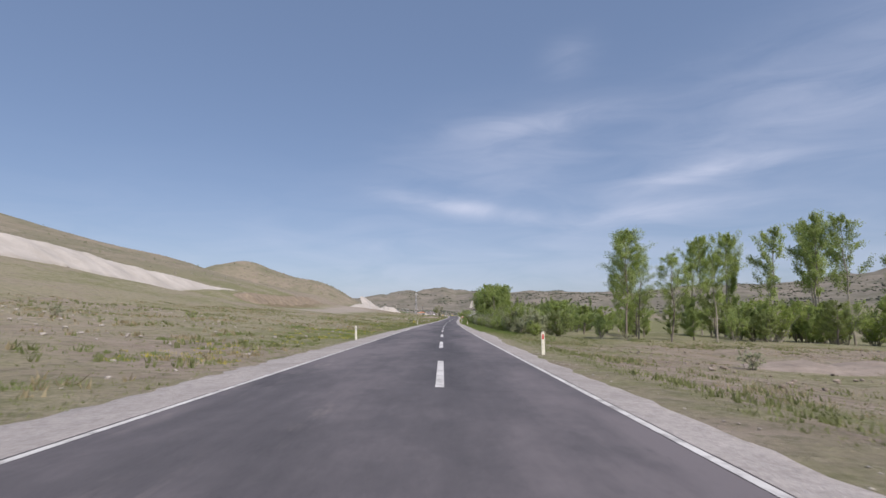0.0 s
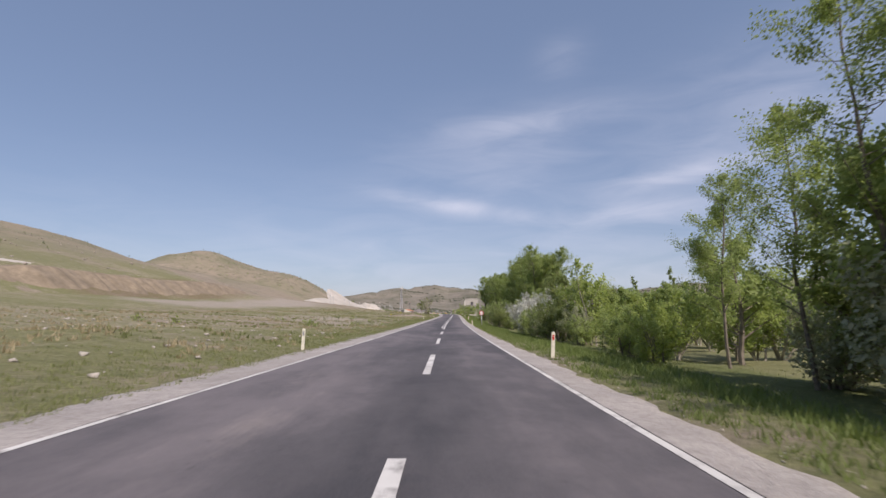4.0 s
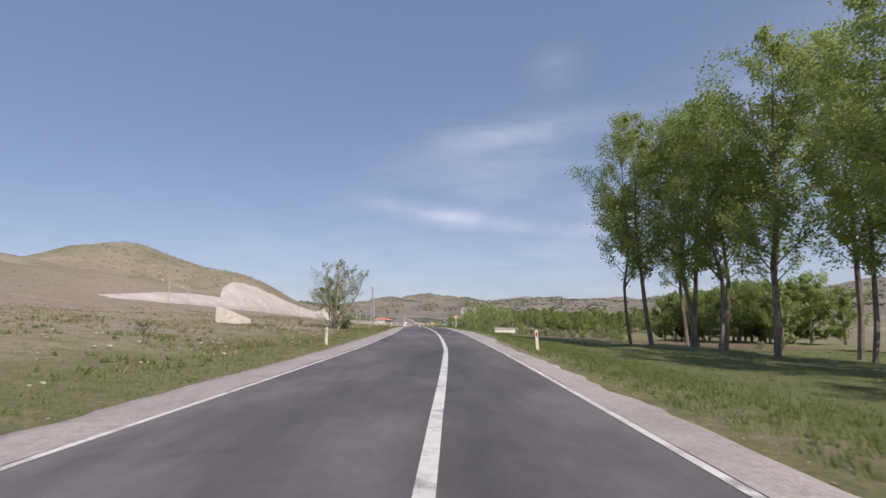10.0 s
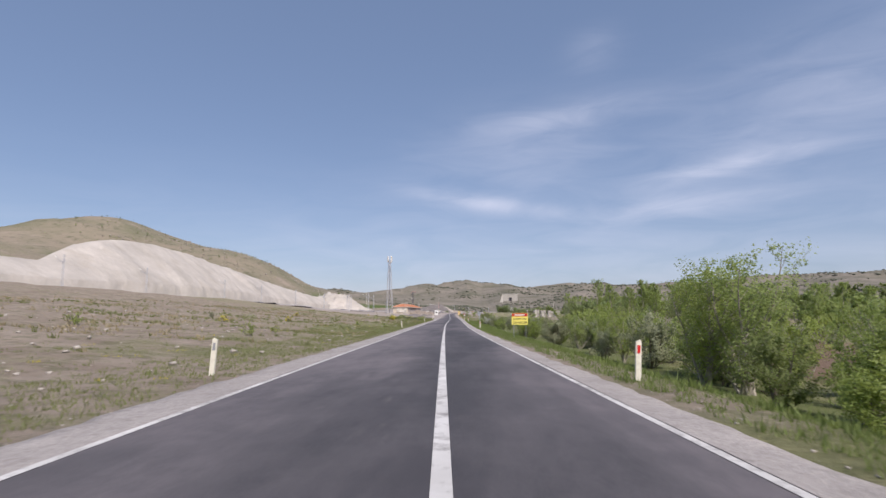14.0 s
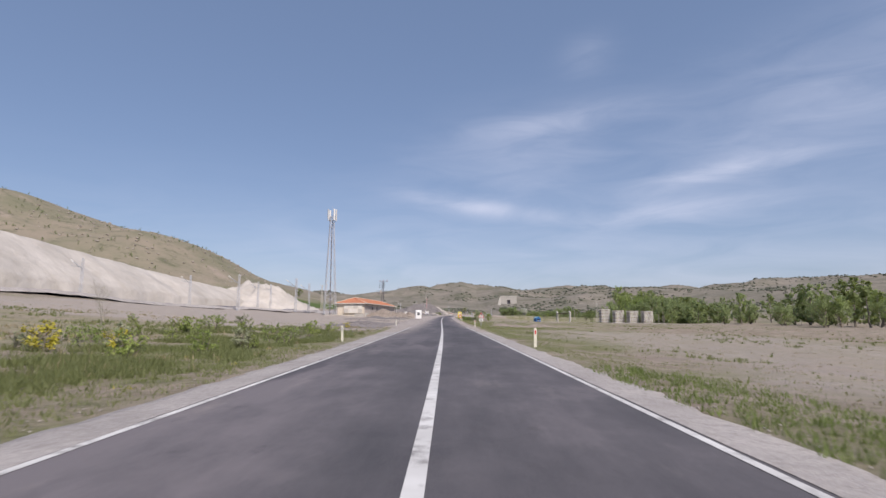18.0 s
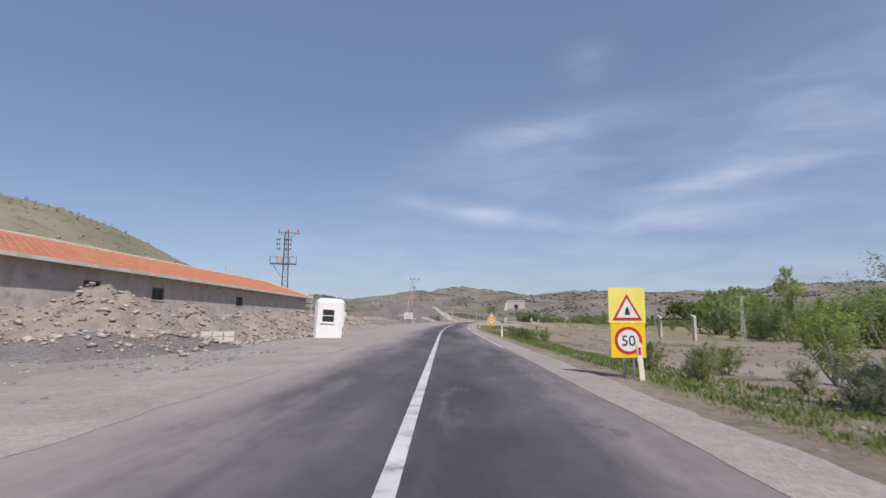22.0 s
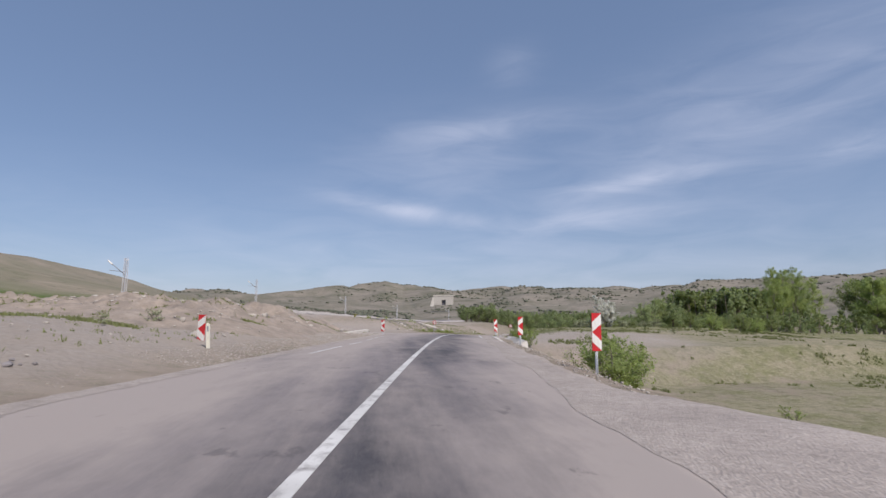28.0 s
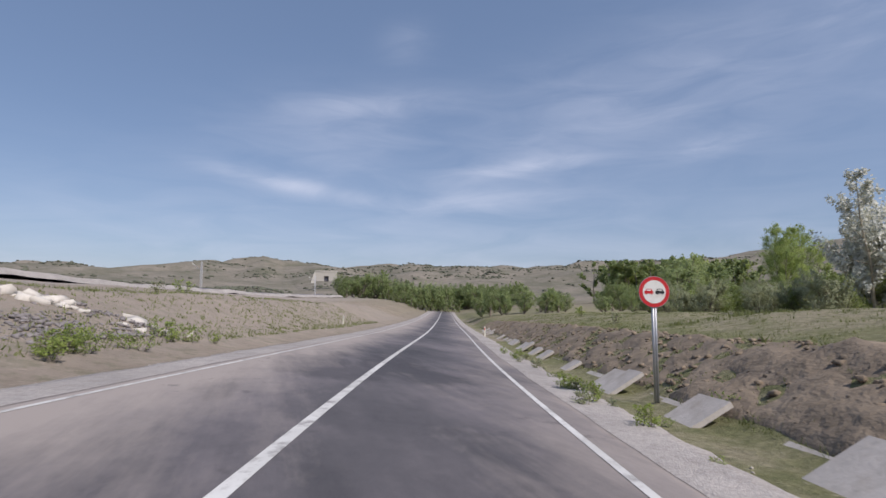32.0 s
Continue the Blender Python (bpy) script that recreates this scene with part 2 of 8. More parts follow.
    l.new(fine, k.inputs[0])
    l.new(mid, k.inputs[1])
    bump_node(n, l, b, k.outputs[0], 0.12, 0.8)
    return m


def gravel_material(name, lo, hi, scale=14.0, bump=0.05):
    m, n, l, b = material(name, 0.9, spec=0.2)
    tc = n.new("ShaderNodeTexCoord")
    v = n.new("ShaderNodeTexVoronoi")
    v.inputs["Scale"].default_value = scale
    l.new(tc.outputs["Object"], v.inputs["Vector"])
    big = noise_node(n, l, 0.5, 7)
    col = ramp_node(n, l, big, [(0.3, lo), (0.7, hi)])
    col = mix_node(n, l, span_node(n, l, noise_node(n, l, 5.0, 8, 0.75), 0.48, 0.66, 0, 0.5), col, tuple(x * 0.6 for x in lo))
    sep = n.new("ShaderNodeSeparateColor")
    l.new(v.outputs["Color"], sep.inputs[0])
    col = mix_node(n, l, span_node(n, l, sep.outputs[0], 0, 1, 0, 0.45), col, tuple(x * 0.5 for x in lo))
    l.new(col, b.inputs["Base Color"])
    bump_node(n, l, b, v.outputs["Distance"], bump, 0.9)
    return m


def paint_line_material():
    m, n, l, b = material("road_paint", 0.75)
    wear = span_node(n, l, noise_node(n, l, 2.2, 9, 0.75), 0.50, 0.68)
    col = ramp_node(n, l, noise_node(n, l, 0.7, 6), [(0.3, (0.50, 0.49, 0.47)), (0.7, (0.68, 0.67, 0.65))])
    col = mix_node(n, l, wear, col, (0.20, 0.185, 0.18))
    l.new(col, b.inputs["Base Color"])
    return m


def leaf_material(name, lo, hi, back=0.35):
    m, n, l, b = material(name, 0.55, spec=0.35)
    oi, geo = n.new("ShaderNodeObjectInfo"), n.new("ShaderNodeNewGeometry")
    r = n.new("ShaderNodeMath")
    r.operation = "MULTIPLY_ADD"
    l.new(oi.outputs["Random"], r.inputs[0])
    r.inputs[1].default_value = 0.4
    s = n.new("ShaderNodeMath")
    s.operation = "MULTIPLY"
    l.new(geo.outputs["Random Per Island"], s.inputs[0])
    s.inputs[1].default_value = 0.6
    l.new(s.outputs[0], r.inputs[2])
    col = ramp_node(n, l, r.outputs[0], [(0.0, lo), (1.0, hi)])
    l.new(col, b.inputs["Base Color"])
    tr = n.new("ShaderNodeBsdfTranslucent")
    bright = mix_node(n, l, 0.5, col, (hi[0] * 1.3, hi[1] * 1.3, hi[2] * 0.9))
    l.new(bright, tr.inputs["Color"])
    mx = n.new("ShaderNodeMixShader")
    mx.inputs[0].default_value = back
    l.new(b.outputs[0], mx.inputs[1])
    l.new(tr.outputs[0], mx.inputs[2])
    l.new(mx.outputs[0], n["Material Output"].inputs[0])
    return m


ASPHALT, GROUND, PAINT = asphalt_material(), ground_material(), paint_line_material()
GRAVEL = gravel_material("shoulder_gravel", (0.37, 0.34, 0.322), (0.53, 0.487, 0.46), 38.0, 0.018)
DUSTY_PAINT = plain("dusty_road_paint", (0.40, 0.365, 0.34), 0.85, vary=0.2, scale=0.8, dirt=(0.30, 0.265, 0.245))
SANDY = gravel_material("dusty_lot", (0.36, 0.315, 0.285), (0.50, 0.44, 0.40), 30.0, 0.02)
CHALK = plain("chalk_rubble", (0.49, 0.45, 0.405), 0.95, vary=0.2, scale=0.09, bump=0.5, bscale=0.5, dirt=(0.40, 0.355, 0.30))
BARK = plain("bark", (0.20, 0.17, 0.14), 0.9, vary=0.4, scale=4, bump=0.02, bscale=25)
PALE_BARK = plain("pale_bark", (0.33, 0.30, 0.25), 0.9, vary=0.4, scale=3, bump=0.02, bscale=25)
LEAF = leaf_material("poplar_leaf", (0.185, 0.24, 0.083), (0.38, 0.455, 0.17), 0.55)
LEAF_DARK = leaf_material("dark_leaf", (0.13, 0.165, 0.06), (0.28, 0.33, 0.13), 0.55)
LEAF_BRIGHT = leaf_material("spring_leaf", (0.19, 0.25, 0.065), (0.38, 0.45, 0.14), 0.5)
LEAF_SILVER = leaf_material("silver_leaf", (0.36, 0.37, 0.33), (0.66, 0.66, 0.62), 0.3)
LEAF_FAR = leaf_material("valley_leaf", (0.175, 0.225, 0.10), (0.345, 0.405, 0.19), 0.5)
LEAF_YELLOW = leaf_material("yellow_blossom", (0.34, 0.31, 0.03), (0.56, 0.49, 0.07), 0.2)
LEAF_GREY = leaf_material("grey_scrub", (0.23, 0.25, 0.155), (0.40, 0.42, 0.28), 0.4)
GRASS = leaf_material("grass_blade", (0.12, 0.142, 0.052), (0.25, 0.27, 0.115), 0.35)
LEAF_OLIVE = leaf_material("half_open_leaf", (0.20, 0.215, 0.115), (0.35, 0.36, 0.21), 0.45)
STRAW = leaf_material("dry_stalk", (0.22, 0.18, 0.10), (0.42, 0.36, 0.23), 0.2)
LUSH = leaf_material("lush_grass", (0.11, 0.155, 0.042), (0.235, 0.29, 0.09), 0.35)
STEEL = plain("galvanised_steel", (0.42, 0.43, 0.45), 0.45, 0.7, vary=0.15, scale=2)
WHITE = plain("white_paint", (0.72, 0.71, 0.68), 0.55, vary=0.06, scale=2, dirt=(0.5, 0.45, 0.38))
RED = plain("red_paint", (0.52, 0.025, 0.03), 0.45, vary=0.12, scale=3)
BLACK = plain("black_paint", (0.02, 0.02, 0.022), 0.5, vary=0.2)
YELLOW = plain("yellow_sheet", (0.80, 0.53, 0.02), 0.45, vary=0.08, scale=2)
PALE_YELLOW = plain("pale_yellow_sheet", (0.80, 0.70, 0.16), 0.45, vary=0.08, scale=2)


# ---- mesh helpers ----
def mesh_from(name, verts, faces, mat, smooth=False):
    me = bpy.data.meshes.new(name)
    verts = np.asarray(verts, dtype=np.float32)
    faces = np.asarray(faces, dtype=np.int32)
    me.vertices.add(len(verts))
    me.vertices.foreach_set("co", verts.ravel())
    k = faces.shape[1]
    me.loops.add(faces.size)
    me.loops.foreach_set("vertex_index", faces.ravel())
    me.polygons.add(len(faces))
    me.polygons.foreach_set("loop_start", np.arange(0, faces.size, k, dtype=np.int32))
    me.update(calc_edges=True)
    me.validate()
    if mat:
        me.materials.append(mat)
    if smooth:
        me.polygons.foreach_set("use_smooth", np.ones(len(faces), dtype=bool))
    return me


def part(name, bm, mat, parent, label="", smooth=False):
    """A bmesh as one mesh object under a thing, or a thing of its own."""
    me = bpy.data.meshes.new(name)
    bm.to_mesh(me)
    bm.free()
    me.materials.append(mat)
    if smooth:
        for p in me.polygons:
            p.use_smooth = True
    ob = new(name, me)
    ob.parent = parent
    return tagged(ob, label)


def empty(name, m, label="", category="", group="", kind=""):
    ob = new(name)
    ob.empty_display_size = 0.2
    ob.matrix_world = m
    return tagged(ob, label, category, group, kind)


def box(bm, x0, x1, y0, y1, z0, z1, m=None, bevel=0.0):
    r = bmesh.ops.create_cube(bm, size=1.0)
    v = r["verts"]
    for k in v:
        k.co = Vector((x0 + (k.co.x + 0.5) * (x1 - x0), y0 + (k.co.y + 0.5) * (y1 - y0), z0 + (k.co.z + 0.5) * (z1 - z0)))
    if bevel:
        e = list({e for k in v for e in k.link_edges})
        bmesh.ops.bevel(bm, geom=e, offset=bevel, segments=1, affect="EDGES")
    if m is not None:
        bmesh.ops.transform(bm, matrix=m, verts=[k for k in v if k.is_valid])
    return bm


def bar(bm, a, b, r, sides=4):
    """A rod from a to b."""
    a, b = Vector(a), Vector(b)
    q = (b - a).to_track_quat("Z", "Y").to_matrix()
    rings = []
    for p in (a, b):
        rings.append([bm.verts.new(p + q @ Vector((r * math.cos(t), r * math.sin(t), 0))) for t in [math.tau * (i + 0.5) / sides for i in range(sides)]])
    for i in range(sides):
        bm.faces.new((rings[0][i], rings[0][(i + 1) % sides], rings[1][(i + 1) % sides], rings[1][i]))
    bm.faces.new(rings[0][::-1])
    bm.faces.new(rings[1])
    return bm


def disc(bm, c, r, y0, y1, sides=32):
    """A round plate that faces -y, from y0 to y1."""
    rings = [[bm.verts.new((c[0] + r * math.cos(a), y, c[1] + r * math.sin(a))) for a in [math.tau * i / sides for i in range(sides)]] for y in (y0, y1)]
    for i in range(sides):
        j = (i + 1) % sides
        bm.faces.new((rings[0][i], rings[0][j], rings[1][j], rings[1][i]))
    bm.faces.new(rings[0])
    bm.faces.new(rings[1][::-1])
    return bm


def plate(bm, pts, y0, y1):
    """A flat plate of the outline pts (x, z), facing -y, from y0 to y1."""
    a = [bm.verts.new((x, y0, z)) for x, z in pts]
    b = [bm.verts.new((x, y1, z)) for x, z in pts]
    k = len(pts)
    for i in range(k):
        bm.faces.new((a[i], a[(i + 1) % k], b[(i + 1) % k], b[i]))
    bm.faces.new(a)
    bm.faces.new(b[::-1])
    bmesh.ops.recalc_face_normals(bm, faces=bm.faces)
    return bm


def prism(bm, low, high, z0, z1):
    """An upright block between two outlines (x, y) of as many corners."""
    a = [bm.verts.new((x, y, z0)) for x, y in low]
    b = [bm.verts.new((x, y, z1)) for x, y in high]
    k = len(a)
    for i in range(k):
        bm.faces.new((a[i], a[(i + 1) % k], b[(i + 1) % k], b[i]))
    bm.faces.new(a[::-1])
    bm.faces.new(b)
    bmesh.ops.recalc_face_normals(bm, faces=bm.faces)
    return bm


# ---- the road's line and the ground ----
CENTRE_X = [-0.05, -0.05, -0.11, 0.05, 0.46, 1.15, 2.16, 3.45, 5.03, 6.58, 7.78, 7.79, 6.71, 4.84, 3.05, 1.57, 0.6, -0.38, -1.79, -3.3,
            -4.71, -6.0, -6.93, -6.01, -2.73, 1.67, 7.36, 16.2, 29.2, 42.4, 55.6, 68.7, 81.9]
CENTRE_Z = [0.0, 0.0, -0.05, -0.06, -0.11, -0.16, -0.09, 0.16, 0.54, 0.97, 1.56, 2.16, 2.53, 2.53, 2.3, 2.18, 2.2, 2.26, 2.4, 2.63,
            2.99, 3.37, 3.74, 4.34, 4.86, 5.14, 4.97, 3.92, 2.6, 1.6, 1.0, 0.8, 0.8]
KNOT_Y = [-40 + 40 * i for i in range(len(CENTRE_X))]


def smooth_curve(ys, vs):
    """A natural cubic through the knots, sampled every metre."""
    ys, vs = np.array(ys, float), np.array(vs, float)
    k = len(ys)
    h = np.diff(ys)
    a, r = np.eye(k), np.zeros(k)
    for i in range(1, k - 1):
        a[i, i - 1:i + 2] = h[i - 1], 2 * (h[i - 1] + h[i]), h[i]
        r[i] = 6 * ((vs[i + 1] - vs[i]) / h[i] - (vs[i] - vs[i - 1]) / h[i - 1])
    m = np.linalg.solve(a, r)
    t = np.arange(ys[0], ys[-1] + 0.5, 1.0)
    i = np.clip(np.searchsorted(ys, t, "right") - 1, 0, k - 2)
    d, e = t - ys[i], ys[i + 1] - t
    return t, (m[i] * e**3 + m[i + 1] * d**3) / (6 * h[i]) + (vs[i] / h[i] - m[i] * h[i] / 6) * e + (vs[i + 1] / h[i] - m[i + 1] * h[i] / 6) * d


ROAD_T, ROAD_X = smooth_curve(KNOT_Y, CENTRE_X)
_, ROAD_Z = smooth_curve(KNOT_Y, CENTRE_Z)


def road_x(y):
    return np.interp(y, ROAD_T, ROAD_X)


def road_z(y):
    return np.interp(y, ROAD_T, ROAD_Z)


def bank(y):
    """Cross fall of the road to the right, metres a metre."""
    return np.interp(y, [985, 1020, 1240], [0, 0.05, 0.05])


def road_turn(y):
    """The road's heading at y, in degrees to the left of +y."""
    return -math.degrees(math.atan2(road_x(y + 3) - road_x(y - 3), 6.0))


# ground height over the road, by distance from the centre line (columns) and along it (rows)
COLUMNS = [-4500, -1500, -800, -420, -300, -215, -140, -110, -95, -70, -55, -45, -20, -14, -9, -6.2, -5.0, 4.2, 5.2, 6.5, 9, 15, 40, 90, 160, 400, 1500, 4500]
PROFILE = {}


def row(y, left, right, middle=(-.06, -.06, -.09)):
    PROFILE[y] = [120, 80, 80, *left, *middle, *right, 60, 120]


row(-400, [100, 75, 45, 28, 14, 11, 6.5, 4.5, 3, 1, .6, .2, -.02], [-.35, -.5, -.6, -1.2, -3, -4, -2])
row(150, [100, 76, 46, 29, 16, 13, 8, 5.4, 3.4, 1.1, .6, .2, -.02], [-.35, -.6, -1.0, -1.6, -3, -4, -2])
row(215, [98, 68, 33, 20.5, 13, 9, 5, 3, 2, .3, .0, -.1, -.04], [-.5, -.9, -1.2, -2, -3, -4, -2])
row(262, [95, 66, 40, 22, 14.5, 7, 4.5, 2.8, 1.8, .3, .1, .0, -.03], [-.35, -.5, -.6, -.8, -2.2, -4, -2])
row(370, [92, 60, 38, 22, 13, 6.6, 4.5, 3.2, 2.5, .8, .4, .0, -.02], [-.3, -.5, -.7, -1.0, -2.6, -4, -2])
row(410, [92, 60, 38, 22, 12, 9.3, 6, 4.2, 2.5, .8, .4, .0, -.02], [-.3, -.6, -.95, -2.2, -4.5, -5, -2])
row(460, [95, 62, 40, 22, 12, 9.3, 6.2, 4.4, 2.8, .8, .4, .0, -.02], [-.7, -1.4, -2.5, -3.4, -6, -6.5, -2])
row(560, [85, 52, 36, 20, 9.5, 8.5, 7, 4.8, 3.5, 1, .5, .1, -.02], [-.5, -1, -1.6, -2.8, -6.5, -6.5, -2])
row(640, [75, 46, 38, 25, 12, 8, 6.5, 4.5, 3, .6, .3, .0, -.02], [-.3, -.6, -.8, -1, -3, -4, -2])
row(700, [66, 40, 34, 21, 11, 8, 5.5, 3.8, 2, .3, .1, -.05, -.05], [-.2, -.35, -.5, -.7, -2, -4, -2])
row(760, [58, 38, 30, 16, 8, 6, 4.2, 3.2, 1.6, .2, .0, -.05, -.05], [-.2, -.3, -.4, -.6, -2, -4, -2])
row(800, [52, 36, 26, 12, 7, 5.5, 4, 2.8, 1.8, .6, .1, -.05, -.05], [-.3, -.7, -1.6, -1.2, -2.5, -4, -3])
row(860, [50, 38, 22, 8, 6, 5, 3.5, 2.2, 1.5, .6, .1, -.05, -.05], [-.2, -.5, -.9, -3, -5, -5, -3])
row(920, [47, 33, 18, 7, 5, 4.2, 3, 2, 1.6, 1.2, .6, .1, -.03], [-.15, -.3, -.5, -3.5, -5.5, -6, -4])
row(950, [45.5, 31, 16, 6.2, 4.6, 3.7, 2.6, 2, 1.7, 1.3, 1.0, .5, .03], [-.2, -.5, -.9, -3.2, -5.5, -6, -4])
row(958, [45, 30, 15, 6, 4.5, 3.5, 2.5, 2, 1.7, 1.4, 1.2, .6, .05], [-.9, -2.2, -2.8, -3.2, -5.5, -6, -4])
row(980, [45, 30, 15, 6, 4.5, 3.5, 2.5, 2, 1.7, 1.4, 1.2, .6, .05], [-1.0, -2.4, -2.9, -3.0, -5, -6, -4])
row(984.5, [45, 30, 15, 6, 4.5, 3.5, 2.5, 2, 1.7, 1.4, 1.2, .6, .05], [-.3, -.5, -.6, -.9, -4, -5, -4])
row(1000, [42, 28, 14, 6, 4, 3, 2, 1.6, 1.2, .6, .3, .0, -.02], [-.25, .1, .3, -.5, -3, -5, -4])
row(1024, [41, 27, 13.5, 6.2, 5, 4.2, 3.6, 3.2, 2.6, .5, .2, .05, .0], [-.15, .7, 1.0, .6, -1.2, -4, -3.5])
row(1036, [40, 26, 13, 6.4, 5.6, 5.4, 5.0, 4.8, 4.4, 2.6, 2.2, .45, -.08], [-.12, 1.1, 1.6, 1.4, 0, -3, -3])
row(1100, [40, 26, 13, 7, 6.4, 6, 5.6, 5.3, 4.8, 3.0, 2.5, .35, -.08], [-.12, 1.0, 1.7, 2, 1, 0, -2])
row(1240, [35, 22, 13, 9, 8, 7, 6, 5.5, 5, 4, 2.5, .4, .05], [.0, .5, 1, 2, 2, 2, 2])
row(5600, [35, 25, 18, 14, 13, 12, 10, 9, 8, 6, 5, 3, 2], [3, 4, 6, 8, 10, 14, 30], (2, 2, 2))
# hills: x, y, height, radius across, radius along
HILLS = [(-388, 1054, 62, 95, 125), (-236, 1065, 39, 70, 110), (-330, 1230, 22, 110, 160), (-420, 620, 14, 90, 110), (-300, 1500, 20, 120, 200)]


def wave(x, y, scale, seed):
    """Smooth value noise on a grid, as arrays."""
    u, v = np.asarray(x, float) / scale, np.asarray(y, float) / scale
    i, j = np.floor(u), np.floor(v)
    f, g = u - i, v - j
    f, g = f * f * (3 - 2 * f), g * g * (3 - 2 * g)

    def at(a, b):
        h = np.sin(a * 127.1 + b * 311.7 + seed * 74.7) * 43758.5453
        return h - np.floor(h)
    return (at(i, j) * (1 - f) + at(i + 1, j) * f) * (1 - g) + (at(i, j + 1) * (1 - f) + at(i + 1, j + 1) * f) * g - 0.5


# far ridge: bearing from the road's middle, height in metres at about 3.4 km
RIDGE = [(-90, 120), (-40, 110), (-20, 112), (-12, 125), (-7, 145), (-4.5, 165), (-2, 160), (0, 175), (1.5, 160), (4, 178), (6, 165), (9, 150), (12, 185), (14, 172),
         (18, 170), (22, 175), (27, 180), (35, 196), (42, 225), (50, 260), (65, 300), (90, 250)]


def ground_z(x, y):
    """Height of the ground, as arrays."""
    x, y = np.atleast_1d(np.asarray(x, float)), np.atleast_1d(np.asarray(y, float))
    lat = x - road_x(y)
    rows = sorted(PROFILE)
    table = np.array([PROFILE[r] for r in rows], float)
    by_row = np.stack([np.interp(lat, COLUMNS, t) for t in table])
    k = np.clip(np.searchsorted(rows, y, "right") - 1, 0, len(rows) - 2)
    r = np.array(rows, float)
    f = np.clip((y - r[k]) / (r[k + 1] - r[k]), 0, 1)
    f = f * f * (3 - 2 * f)
    n = np.arange(len(y))
    z = by_row[k, n] * (1 - f) + by_row[k + 1, n] * f
    for hx, hy, h, rx, ry in HILLS:
        z = z + h * np.exp(-((x - hx) / rx) ** 2 - ((y - hy) / ry) ** 2)
    # the far ridge
    dx, dy = x - 0, y - 500
    dist, bear = np.hypot(dx, dy), np.degrees(np.arctan2(dx, np.maximum(dy, 1)))
    rz = np.interp(bear, [a for a, _ in RIDGE], [b for _, b in RIDGE])
    far = np.clip((dist - 1300) / 2200, 0, 1)
    far = far * far * (3 - 2 * far)
    z = z * (1 - far) + rz * far * np.where(dy > 0, 1, 0.5)
    out = np.clip((np.abs(lat) - 40) / 250, 0, 1)
    z = z + out * (14 * wave(x, y, 130, 3) + 6 * wave(x, y, 47, 5)) + far * (58 * wave(x, y, 250, 7) + 34 * wave(x, y, 115, 9) + 30 * wave(x, y, 600, 8))
    near = np.clip((np.abs(lat) - 6.5) / 6, 0, 1)
    z = z + near * (0.5 * wave(x, y, 9, 1) + 0.25 * wave(x, y, 3.1, 2) + 0.10 * wave(x, y, 1.1, 4))
    return z + road_z(y) - bank(y) * np.clip(lat, -9, 6)


def gz(x, y):
    return float(ground_z(x, y)[0])


def spot(y, lat):
    """The ground place beside the road at y, lat metres right of its centre line."""
    x = float(road_x(y)) + lat
    return Vector((x, y, gz(x, y)))


def spaced(stops):
    out = []
    for a, b, s in stops:
        out += list(np.arange(a, b, s))
    return np.array(out + [stops[-1][1]])


def soft_step(v, a, b):
    return np.clip((v - a) / (b - a), 0, 1)


